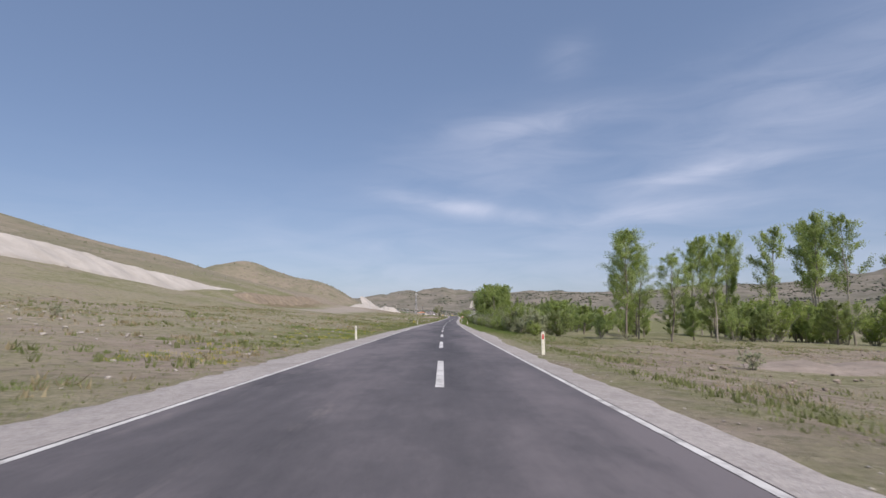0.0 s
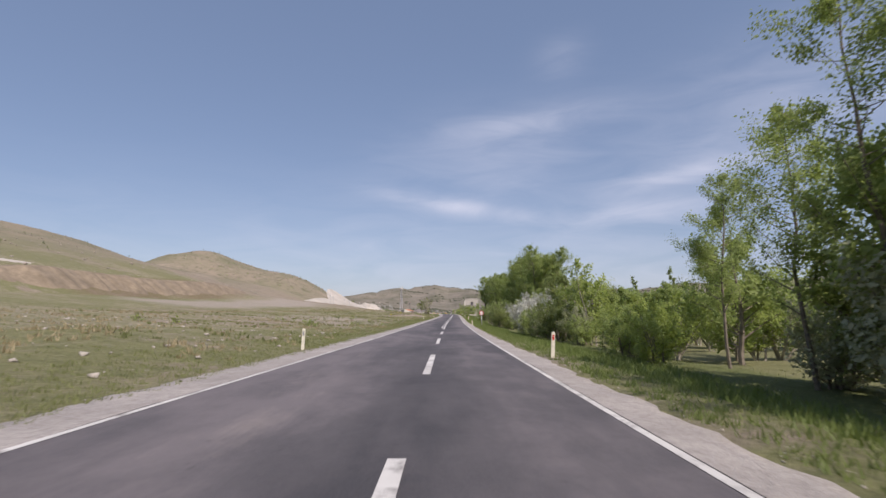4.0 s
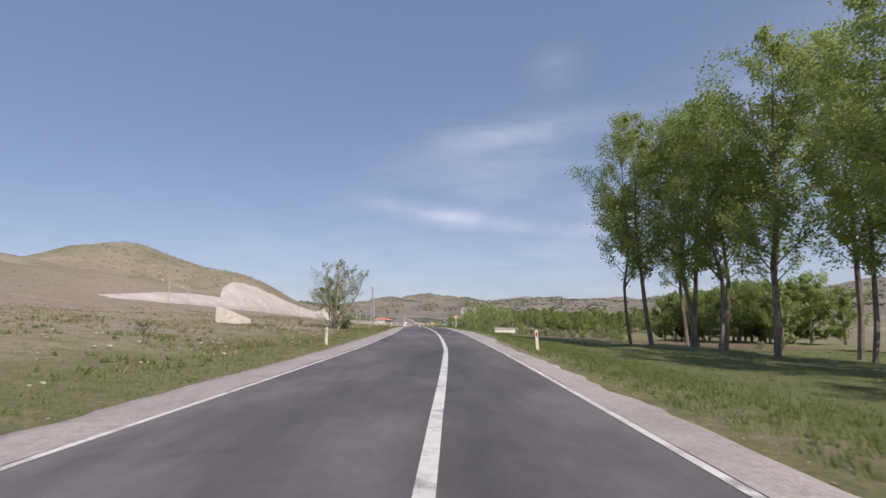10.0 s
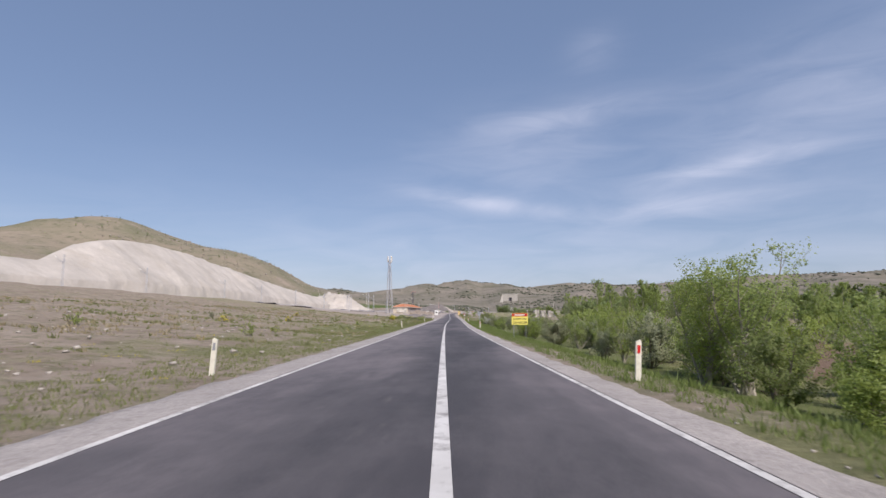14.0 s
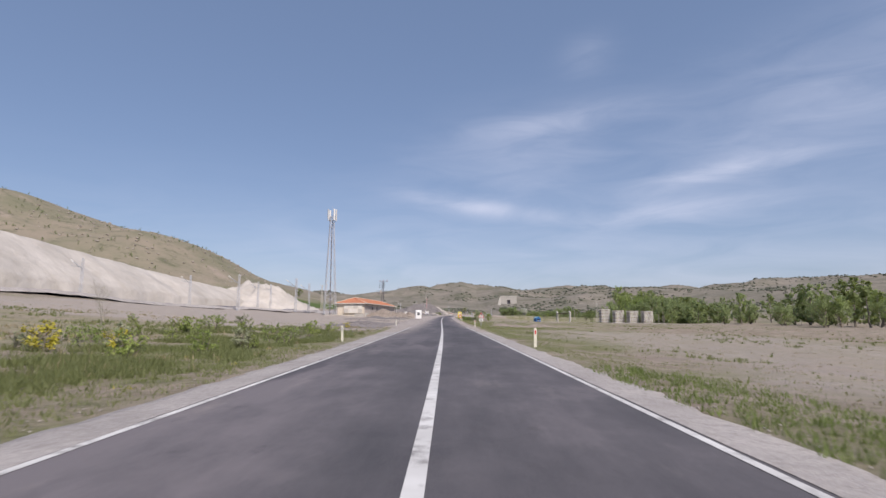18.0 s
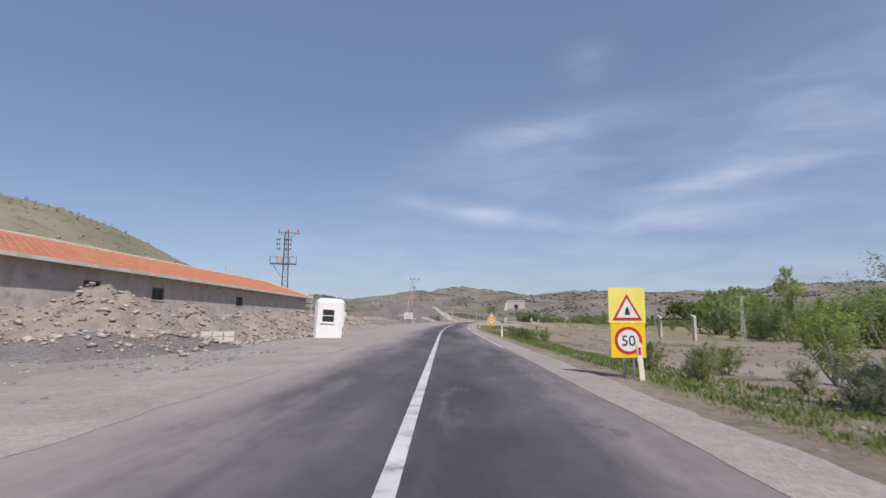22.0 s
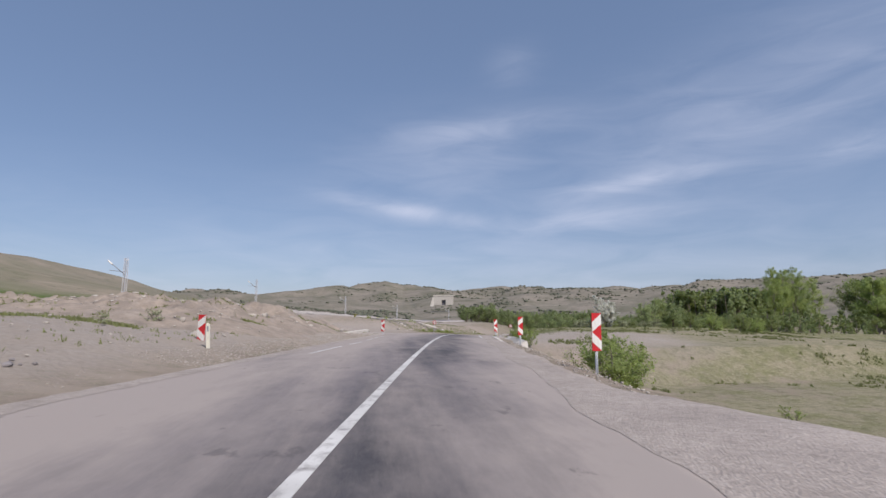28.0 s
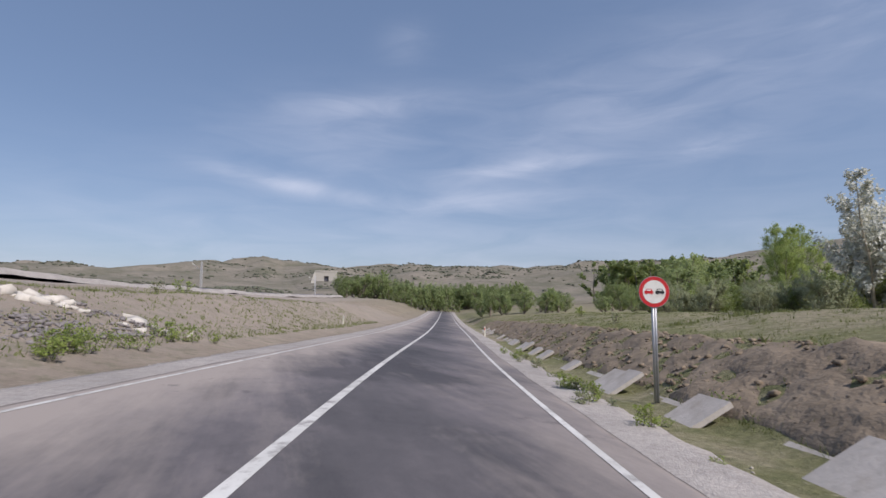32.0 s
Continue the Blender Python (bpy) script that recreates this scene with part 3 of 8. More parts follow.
def build_ground():
    lat = spaced([(-4500, -1500, 100), (-1500, -560, 30), (-560, -150, 14), (-150, -40, 5), (-40, -16, 1.5), (-16, -4.4, 0.45), (-4.4, 4.0, 2.1),
                  (4.0, 16, 0.45), (16, 40, 1.5), (40, 150, 6), (150, 600, 22), (600, 1600, 34), (1600, 4500, 60)])
    ys = spaced([(-400, -40, 20), (-40, 1150, 2.0), (1150, 1500, 8), (1500, 2400, 20), (2400, 5300, 45)])
    L, Y = np.meshgrid(lat, ys)
    X = L + road_x(Y)
    Z = ground_z(X.ravel(), Y.ravel())
    v = np.stack([X.ravel(), Y.ravel(), Z], 1)
    a, b = len(ys), len(lat)
    i = (np.arange(a - 1)[:, None] * b + np.arange(b - 1)[None]).ravel()
    me = mesh_from("ground", v, np.stack([i, i + 1, i + b + 1, i + b], 1), GROUND, True)
    x, y, l = v[:, 0], v[:, 1], L.ravel()
    green = np.interp(y, [0, 60, 200, 330, 420, 560, 600, 800, 830, 1040, 1100], [.25, .45, .7, .85, .55, .6, .4, .3, .3, .35, .4]) + np.where(l > 0, .08, -.16)
    green = green + .45 * (l > 0) * soft_step(y, 405, 420) * soft_step(-y, -625, -600)
    green = green + 0.5 * wave(x, y, 14, 21) + 0.4 * np.exp(-((np.abs(l) - 8) / 4) ** 2)
    bare = np.interp(y, [0, 100, 210, 330, 400, 480, 560, 700, 800, 900, 1000, 1040], [.32, .34, .35, .25, .45, .5, .35, .55, .9, .85, .8, .5])
    bare = np.where(l > 5, np.interp(y, [0, 40, 60, 200, 350, 360, 397, 402, 600, 615, 800, 860, 960, 1040], [.52, .5, .0, -.1, .0, .0, .0, -.1, .0, .5, .6, .5, .5, .35]), bare)
    bare = np.where((l < -5) & (l > -60) & (y > 700) & (y < 1010), 1.25, bare)
    bare = np.where((l < -13) & (y > 408) & (y < 620), .78, bare)
    bare = np.where((l > 5) & ((l < 40) & (y > 800) & (y < 870) | (l < 13) & (y > 953) & (y < 1004)), 1.15, bare)
    bare = np.where((l < -5) & (y > 1005), 1.0, bare)
    bare = bare - .3 * soft_step(l, 11, 15) * soft_step(y, 950, 965) + 0.5 * wave(x, y, 20, 22)
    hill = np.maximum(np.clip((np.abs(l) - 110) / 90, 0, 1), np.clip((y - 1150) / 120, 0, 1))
    field = np.clip((-95 - l) / 4, 0, 1) * np.clip((l + 176 + 30 * wave(x, y, 60, 77)) / 10, 0, 1) * np.clip((y - 880) / 8, 0, 1) * np.clip((1300 - y) / 20, 0, 1)
    hill = hill * (1 - field)
    soft = lambda v, a, b, w: np.clip((v - a) / w, 0, 1) * np.clip((b - v) / w, 0, 1)
    ragged = 5 * wave(x, y, 11, 51) + 2 * wave(x, y, 3.5, 52)
    grey = np.maximum.reduce([soft(y + ragged, 668, 1012, 8) * soft(l + ragged * .5, -58, -5, 3), soft(y + ragged, 222, 264, 8) * soft(l + ragged, -36, -9, 6) * .7, soft(y + ragged, 262, 430, 20) * soft(l + ragged, -88, -56, 6) * .8,
                              soft(y + ragged, 884, 942, 4) * soft(l + ragged * .4, 4, 16, 2), soft(y + ragged, 880, 892, 3) * soft(l, 4, 60, 5) * .8, soft(y + ragged, 632, 690, 8) * soft(l + ragged, 7, 34, 5) * .7,
                              soft(y + ragged, 985, 1032, 4) * soft(l + ragged * .5, -90, -5, 4), soft(y + ragged, 982, 1008, 5) * soft(l + ragged * .5, 4, 24, 4) * .9, soft(y + ragged, 1028, 1150, 6) * soft(l, -60, -5, 3) * .45,
                              soft(y + ragged, 1016, 1240, 6) * soft(l + .2 * ragged, -64, -21, 3), soft(y + ragged, 752, 802, 5) * soft(l + ragged * .5, 10, 62, 4)])
    plough = np.maximum(soft(y + ragged, 398, 590, 5) * soft(l + ragged * .5, 18, 90, 4), soft(y + ragged, 275, 410, 12) * soft(l + ragged * .5, -113, -93, 3) * .6)
    plough = np.maximum(plough, soft(y + ragged, 318, 352, 8) * soft(l + ragged, -24, -9, 4) * .6)
    field = np.maximum(field, .45 * soft(y + ragged, 225, 402, 6) * soft(l + .3 * ragged, 4.4, 60, 2))
    field = np.maximum(field, .5 * np.maximum(soft(y + ragged, 62, 222, 6), soft(y + ragged, 425, 615, 6)) * soft(l + .3 * ragged, 4.4, 14, 2))
    # the last mask blends in the hazed ridge colour by distance
    for name, val in (("green", green), ("bare", bare), ("hill", hill), ("field", field), ("grey", grey), ("plough", plough), ("haze_mix", np.clip((np.hypot(x, y - 500) - 700) / 500, 0, 1))):
        at = me.attributes.new(name, "FLOAT", "POINT")
        at.data.foreach_set("value", val.astype(np.float32))
    tagged(new("ground", me), "dry grassy and bare brown earth with low hills", "ground", kind="structure")


def ribbon(name, edges, y0, y1, step, mat, lift=0.0, skirt=0.0, dust=None, label="", category="road", columns=None):
    """A strip along the road between two edges, functions of y."""
    ys = np.arange(y0, y1 + step * 0.5, step)
    k = columns or 2
    f = np.linspace(0, 1, k)
    lo, hi = edges
    lat = lo(ys)[:, None] * (1 - f) + hi(ys)[:, None] * f
    X = road_x(ys)[:, None] + lat
    Z = road_z(ys)[:, None] + lift - bank(ys)[:, None] * lat
    Y = ys[:, None] + 0 * lat
    v = np.stack([X.ravel(), Y.ravel(), Z.ravel()], 1)
    i = (np.arange(len(ys) - 1)[:, None] * k + np.arange(k - 1)[None]).ravel()
    q = np.stack([i, i + 1, i + k + 1, i + k], 1)
    if skirt:
        m = len(v)
        low = v.reshape(len(ys), k, 3)[:, [0, k - 1]].reshape(-1, 3) - (0, 0, skirt)
        v = np.concatenate([v, low])
        j = np.arange(len(ys) - 1)
        q = np.concatenate([q, np.stack([m + 2 * j, j * k, (j + 1) * k, m + 2 * j + 2], 1),
                            np.stack([j * k + k - 1, m + 2 * j + 1, m + 2 * j + 3, (j + 1) * k + k - 1], 1)])
    me = mesh_from(name, v, q, mat, True)
    if dust is not None:
        d = np.zeros(len(v), np.float32)
        d[:lat.size] = dust(Y.ravel(), lat.ravel())
        me.attributes.new("dust", "FLOAT", "POINT").data.foreach_set("value", d)
        t = np.zeros(len(v), np.float32)
        t[:lat.size] = tar_at(Y.ravel(), lat.ravel())
        me.attributes.new("tar", "FLOAT", "POINT").data.foreach_set("value", t)
    return tagged(new(name, me), label, category, kind="structure")


def by_y(ys, vs):
    return lambda y: np.interp(y, ys, vs)


LEFT_LINE = by_y([0, 211, 313, 352, 372, 390, 408, 430, 448, 571, 700, 960, 995, 1019, 1035, 1050, 1100, 1240], [-4.1, -3.95, -3.9, -3.72, -3.4, -3.38, -3.46, -3.62, -3.7, -3.75, -3.8, -4.0, -4.2, -4.3, -3.8, -4.0, -3.9, -3.9])
RIGHT_LINE = by_y([0, 105, 211, 313, 448, 571, 700, 829, 1019, 1041, 1240], [2.65, 2.75, 2.85, 2.6, 2.62, 3.0, 2.9, 3.35, 3.4, 3.7, 3.6])
LEFT_EDGE = by_y([0, 211, 313, 352, 372, 390, 408, 430, 448, 571, 650, 800, 860, 880, 990, 1010, 1032, 1046, 1062, 1240], [-4.24, -4.08, -4.03, -3.87, -3.6, -3.58, -3.63, -3.76, -3.83, -3.88, -3.95, -4.1, -5.0, -5.5, -5.4, -5.4, -4.4, -4.4, -4.4, -4.3])
RIGHT_EDGE = by_y([0, 105, 211, 313, 448, 571, 700, 829, 1000, 1020, 1041, 1240], [2.79, 2.89, 2.98, 2.74, 2.76, 3.14, 3.1, 3.5, 3.6, 3.8, 4.3, 4.2])


SHIFT = by_y([0, 345, 354, 370, 388, 402, 420, 450, 540, 580, 640, 680, 820, 845, 870, 960], [0, 0, .13, .46, .46, .3, .05, 0, 0, -.2, -.15, 0, 0, .15, .1, 0])


def dust_at(y, lat):
    side = np.where(lat < 0, np.interp(y, [0, 640, 690, 760, 860, 880, 930, 960, 1000, 1030, 1060], [.12, .12, .5, .6, .7, .95, .85, .5, .5, .6, .65]),
                    np.interp(y, [0, 640, 690, 760, 860, 930, 960, 1000, 1030, 1060], [.10, .10, .45, .5, .6, .8, .65, .5, .35, .3]))
    reach = np.clip((np.abs(lat) - np.where(lat < 0, np.interp(y, [860, 885, 940, 960], [.9, .3, .3, .9]), 1.4)) / 2.6, 0, 1)
    base = np.interp(y, [900, 940, 970, 995, 1012, 1040], [0, .22, .3, .26, .1, .1])
    outer = np.clip((-lat - 4.15) / .2, 0, 1) * np.clip((y - 1012) / 15, 0, 1)
    return np.clip(side * (0.25 + 1.1 * reach) + base - .25 * outer, 0, 1.3)


def tar_at(y, lat):
    """How dark and tarry the asphalt is: along the middle, less towards the edges."""
    mid = np.interp(y, [0, 90, 300, 450, 700, 1240], [-.1, .1, -.1, .3, .6, .7])
    wide = np.interp(y, [0, 300, 450, 1240], [1.1, 1.5, 1.9, 1.3])
    fresh = np.exp(-((lat - 1.75) / .75) ** 6) * np.clip((y - 287) / 3, 0, 1) * np.clip((312 - y) / 8, 0, 1)
    worn = np.clip((-lat - 1.2 - (y - 70) * .05) / .5, 0, 1) * np.clip((y - 66) / 5, 0, 1) * np.clip((120 - y) / 25, 0, 1)
    return 0.62 * np.exp(-((lat - mid) / wide) ** 2) + .5 * fresh - .55 * worn


def build_road():
    ribbon("road", (LEFT_EDGE, RIGHT_EDGE), -40, 1240, 1.0, ASPHALT, 0.0, 0.15, dust_at, "worn dark asphalt road with dusty margins", columns=40)
    rnd = np.random.RandomState(4)

    creep_left = by_y([0, 700, 735, 790, 850, 1000, 1022, 1240], [.07, .08, .9, .5, .8, .8, .15, .15])
    creep_right = by_y([0, 700, 730, 775, 790, 878, 895, 970, 985, 1240], [.07, .07, .22, .2, .07, .07, .5, .4, .1, .1])

    def shoulder(name, edge, sign, width, start, end, mat, creep):
        ys = np.arange(start, end + .1, 0.5)
        ragged = np.interp(ys, ys[::3], rnd.uniform(-0.09, 0.09, len(ys[::3]))) + rnd.uniform(-0.07, 0.07, len(ys))
        a = edge(ys)
        w = np.maximum(width(ys) + ragged, 0.25)
        # a thin ragged film of gravel over the asphalt's edge, then the shoulder proper
        over = creep(ys) * (np.interp(ys, ys[::7], rnd.rand(len(ys[::7]))) * .75 + .25 * rnd.rand(len(ys)))
        f = np.array([0, 0.3, 0.7, 1.0, 1.15])
        lat = np.concatenate([(a - sign * (.03 + over))[:, None], a[:, None] + sign * .02 + sign * w[:, None] * f], 1)
        drop = np.array([0.005, 0.006, -0.02, -0.03, -0.045, -0.25])
        X = road_x(ys)[:, None] + lat
        Z = road_z(ys)[:, None] - bank(ys)[:, None] * lat + drop + np.array([0, 0, 1, 1, 1, 1]) * 0.02 * (rnd.rand(*lat.shape) - 0.5)
        wide = np.clip((np.abs(lat) - 5.5) / 4, 0, 1)
        G = ground_z(X.ravel(), np.repeat(ys, 6)).reshape(X.shape)
        Z = Z * (1 - wide) + (G + 0.05 + drop) * wide
        v = np.stack([X.ravel(), np.repeat(ys, 6), Z.ravel()], 1)
        i = (np.arange(len(ys) - 1)[:, None] * 6 + np.arange(5)[None]).ravel()
        q = np.stack([i, i + 1, i + 7, i + 6], 1)
        me = mesh_from(name, v, q if sign > 0 else q[:, ::-1], mat, True)
        tagged(new(name, me), "pale crushed gravel shoulder beside the asphalt", "shoulder", kind="structure")
    left = by_y([0, 640, 680, 720, 800, 870, 905, 960, 985, 1005, 1015, 1040, 1240], [1.5, .9, 1.6, 4.0, 6.5, 7, 2.5, 1.6, 6, 5, 1.1, 1.25, 1.2])
    right = by_y([0, 30, 45, 112, 130, 378, 388, 402, 412, 600, 690, 830, 850, 878, 893, 936, 955, 985, 1000, 1012, 1040, 1240],
                 [.7, .75, 1.35, 1.2, .75, .7, 2.1, 1.9, .65, .7, 1.0, .95, .95, 1.6, 9, 9, 1.0, .9, 2.5, 1.0, 1.0, .9])
    for start, end, mat in ((-40, 672, GRAVEL), (672, 1022, SANDY), (1022, 1240, GRAVEL)):
        shoulder("shoulder_left", LEFT_EDGE, -1, left, start, end, mat, creep_left)
        shoulder("shoulder_right", RIGHT_EDGE, 1, right, start, end, mat, creep_right)
    ribbon("edge_line_left", (lambda y: LEFT_LINE(y) - 0.055, lambda y: LEFT_LINE(y) + 0.055), -40, 690, 1.0, PAINT, 0.006, label="worn white edge line on the asphalt", category="road marking")
    ribbon("edge_line_left", (lambda y: LEFT_LINE(y) - 0.055, lambda y: LEFT_LINE(y) + 0.055), 1012, 1240, 1.0, PAINT, 0.006, label="worn white edge line on the asphalt", category="road marking")
    ribbon("edge_line_left", (lambda y: LEFT_LINE(y) - 0.055, lambda y: LEFT_LINE(y) + 0.055), 690, 722, 1.0, DUSTY_PAINT, 0.006, label="faint dusty white edge line on the asphalt", category="road marking")
    ribbon("edge_line_right", (lambda y: RIGHT_LINE(y) - 0.055, lambda y: RIGHT_LINE(y) + 0.055), -40, 690, 1.0, PAINT, 0.006, label="worn white edge line on the asphalt", category="road marking")
    ribbon("edge_line_right", (lambda y: RIGHT_LINE(y) - 0.055, lambda y: RIGHT_LINE(y) + 0.055), 790, 875, 1.0, PAINT, 0.006, label="worn white edge line on the asphalt", category="road marking")
    ribbon("edge_line_right", (lambda y: RIGHT_LINE(y) - 0.055, lambda y: RIGHT_LINE(y) + 0.055), 985, 1240, 1.0, PAINT, 0.006, label="worn white edge line on the asphalt", category="road marking")
    for y0, y1 in ((966, 972), (974, 977.5), (980.5, 983.8), (985, 988), (990, 991.5)):
        piece = ribbon("edge_line_piece", (lambda y: np.interp(y, [966, 978, 995], [-4.2, -4.25, -5.3]) - .06, lambda y: np.interp(y, [966, 978, 995], [-4.2, -4.25, -5.3]) + .06), y0, y1, (y1 - y0) / 6, PAINT, 0.007,
                       label="faded broken piece of white edge line", category="road marking")
        tagged(piece, group="edge line pieces")
    for y0, y1 in ((203, 876), (935, 1240)):
        ribbon("centre_line", (lambda y: SHIFT(y) - 0.09, lambda y: SHIFT(y) + 0.09), y0, y1, 1.0, PAINT, 0.006, label="solid white centre line on the asphalt", category="road marking")
    dashes = [(y, y + 6.6, 0.0) for y in np.arange(10.9 - 14.29 * 3, 198, 14.29)]
    dashes += [(a, b, -0.28) for a, b in ((201.6, 212), (216.5, 225.2), (232.5, 242.5), (248.6, 259.1), (272, 283.9), (287, 299.5), (305, 314), (324.5, 333))]
    for a, b, o in dashes:
        dash = ribbon("centre_dash", (lambda yy: 0 * yy - 0.09 + o, lambda yy: 0 * yy + 0.09 + o), a, b, (b - a) / 10, PAINT, 0.007, label="white centre dash on the asphalt", category="road marking")
        tagged(dash, group="centre dashes")
    for y in np.arange(879, 934, 14.0):
        dash = ribbon("centre_dash", (lambda yy: 0 * yy - 0.09, lambda yy: 0 * yy + 0.09), y, y + 6.0, 0.6, PAINT, 0.007, label="white centre dash on the asphalt", category="road marking")
        tagged(dash, group="centre dashes")


build_ground()
build_road()


# ---- plants ----
def tree_data(name, seed, height, spread, trunk_r, bare, leaves, leaf, leaf_mat, bark_mat, stems=1, fork=0.35, clump=0.9, upright=0.5, limbs=26):
    """Meshes of a trunk with limbs and of a crown of small leaves, standing at the origin."""
    rnd = np.random.RandomState(seed)
    bm = bmesh.new()
    twigs = []

    def limb(a, b, ra, rb, sides):
        a, b = np.array(a), np.array(b)
        d = (b - a) / max(np.linalg.norm(b - a), 1e-6)
        u = np.cross(d, (0.31, 0.95, 0.1))
        u /= np.linalg.norm(u)
        w = np.cross(d, u)
        ring = []
        for p, r in ((a, ra), (b, rb)):
            ring.append([bm.verts.new(p + r * (math.cos(t) * u + math.sin(t) * w)) for t in np.arange(sides) * math.tau / sides])
        for i in range(sides):
            bm.faces.new((ring[0][i], ring[0][(i + 1) % sides], ring[1][(i + 1) % sides], ring[1][i]))

    for s in range(stems):
        lean = rnd.normal(0, 0.04 if stems == 1 else 0.28, 2)
        p, segs = np.array([rnd.normal(0, 0.12 * (stems > 1)), rnd.normal(0, 0.12 * (stems > 1)), -0.25]), 7
        h = height * (1.0 if s == 0 else rnd.uniform(0.65, 0.95))
        spine, rad = [p.copy()], [trunk_r]
        for i in range(segs):
            p = p + np.array([lean[0] * h / segs + rnd.normal(0, 0.012 * h), lean[1] * h / segs + rnd.normal(0, 0.012 * h), (h * 0.97 + 0.25) / segs])
            spine.append(p.copy())
            rad.append(trunk_r * (1 - (i + 1) / segs * 0.9))
            limb(spine[-2], spine[-1], rad[-2], rad[-1], 6)
        for j in range(limbs):
            f = bare + (1 - bare) * (j + rnd.rand()) / limbs
            k = min(int(f * segs), segs - 1)
            a = spine[k] + (spine[k + 1] - spine[k]) * (f * segs - k)
            prof = math.sin(math.pi * min(1, (f - bare) / (1 - bare) * 0.8 + 0.2)) ** 0.7
            az, length = rnd.rand() * math.tau, spread * prof * rnd.uniform(0.55, 1.1)
            rise = upright * rnd.uniform(0.6, 1.4)
            b = a + np.array([math.cos(az), math.sin(az), rise]) * length / math.hypot(1, rise)
            r0 = max(0.012, rad[k] * fork)
            mid = (a + b) / 2 + np.array([0, 0, -0.06 * length]) + rnd.normal(0, 0.04 * length, 3)
            limb(a, mid, r0, r0 * 0.6, 4)
            limb(mid, b, r0 * 0.6, r0 * 0.2, 4)
            along = (b - a) / max(length, 1e-6)
            for q in range(4):
                g = 0.35 + 0.65 * (q + rnd.rand()) / 4
                start = a + (mid - a) * g * 2 if g < 0.5 else mid + (b - mid) * (g - 0.5) * 2
                way = 0.7 * along + rnd.normal(0, 0.45, 3) + np.array([0, 0, 0.3])
                way = way / np.linalg.norm(way) * length * rnd.uniform(0.22, 0.42)
                limb(start, start + way, r0 * 0.3, r0 * 0.08, 3)
                twigs.append((start, way))
        twigs.append((spine[-2], spine[-1] - spine[-2]))
    trunk = bpy.data.meshes.new(name + "_trunk")
    bm.to_mesh(trunk)
    bm.free()
    trunk.materials.append(bark_mat)
    reach = np.array([np.linalg.norm(w) for _, w in twigs])
    pick = rnd.choice(len(twigs), leaves, p=(reach + 0.05 * spread) / (reach + 0.05 * spread).sum())
    ball = rnd.normal(0, 1, (leaves, 3))
    ball = ball / np.linalg.norm(ball, axis=1)[:, None] * rnd.rand(leaves, 1) ** 0.5
    c = np.array([twigs[i][0] for i in pick]) + np.array([twigs[i][1] for i in pick]) * rnd.uniform(0.1, 1.05, (leaves, 1))
    c = c + ball * (0.055 * spread + 0.34 * reach[pick])[:, None] * clump
    low = 0.12 * height if bare > 0.1 else 0.05
    c[:, 2] = np.maximum(c[:, 2], low + 0.3 * rnd.rand(leaves))
    face = c * (1, 1, 0) / (np.linalg.norm(c[:, :2], axis=1)[:, None] + 0.2) * 0.6 + (0, 0, 0.55) + rnd.normal(0, 0.36, (leaves, 3))
    u = np.cross(face, rnd.normal(0, 1, (leaves, 3)))
    u /= np.linalg.norm(u, axis=1)[:, None]
    w = np.cross(face, u)
    w /= np.linalg.norm(w, axis=1)[:, None]
    s = leaf * rnd.uniform(0.6, 1.3, (leaves, 1))
    v = np.stack([c - u * s, c + w * s * 0.62 , c + u * s, c - w * s * 0.62], 1).reshape(-1, 3)
    crown = mesh_from(name + "_crown", v, np.arange(4 * leaves).reshape(-1, 4), leaf_mat)
    return trunk, crown


def plant(data, name, m, label, category, group=""):
    root = empty(name, m, label, category, group)
    for k, me in zip(("trunk", "crown"), data):
        new(k, me).parent = root
    return root


POPLARS = [tree_data("poplar", 10 + i, 13.0, 3.3, 0.125, 0.26, 14000, 0.066, LEAF, BARK, limbs=40, upright=0.9, clump=1.0) for i in range(4)]
LEGGY = [tree_data("leggy", 30 + i, 10.0, 2.5, 0.11, 0.38, 7000, 0.068, LEAF, PALE_BARK, limbs=26, upright=1.2, clump=0.9) for i in range(3)]
ROUND = [tree_data("round", 40 + i, 6.5, 3.2, 0.16, 0.08, 9000, 0.09, (LEAF_DARK, LEAF, LEAF)[i], BARK, limbs=30, upright=0.6) for i in range(3)]
BUSH = [tree_data("bush", 50 + i, 3.0, 1.9, 0.06, 0.02, 5600, 0.062, k, BARK, stems=4, limbs=12, upright=0.7) for i, k in enumerate((LEAF, LEAF_DARK, LEAF_BRIGHT, LEAF_GREY))]
SILVER = [tree_data("silver", 60, 4.6, 2.6, 0.09, 0.05, 6500, 0.08, LEAF_SILVER, BARK, stems=4, limbs=14, upright=0.6)]


def stand(data, y, lat, scale, name, label, category, group="", lift=0.0):
    p = spot(y, lat)
    m = pose(p.x, p.y, p.z + lift, 0, 0, random.uniform(0, 360)) @ Matrix.Diagonal((scale * random.uniform(.9, 1.1), scale * random.uniform(.9, 1.1), scale * random.uniform(.92, 1.08), 1))
    return plant(data, name, m, label, category, group)


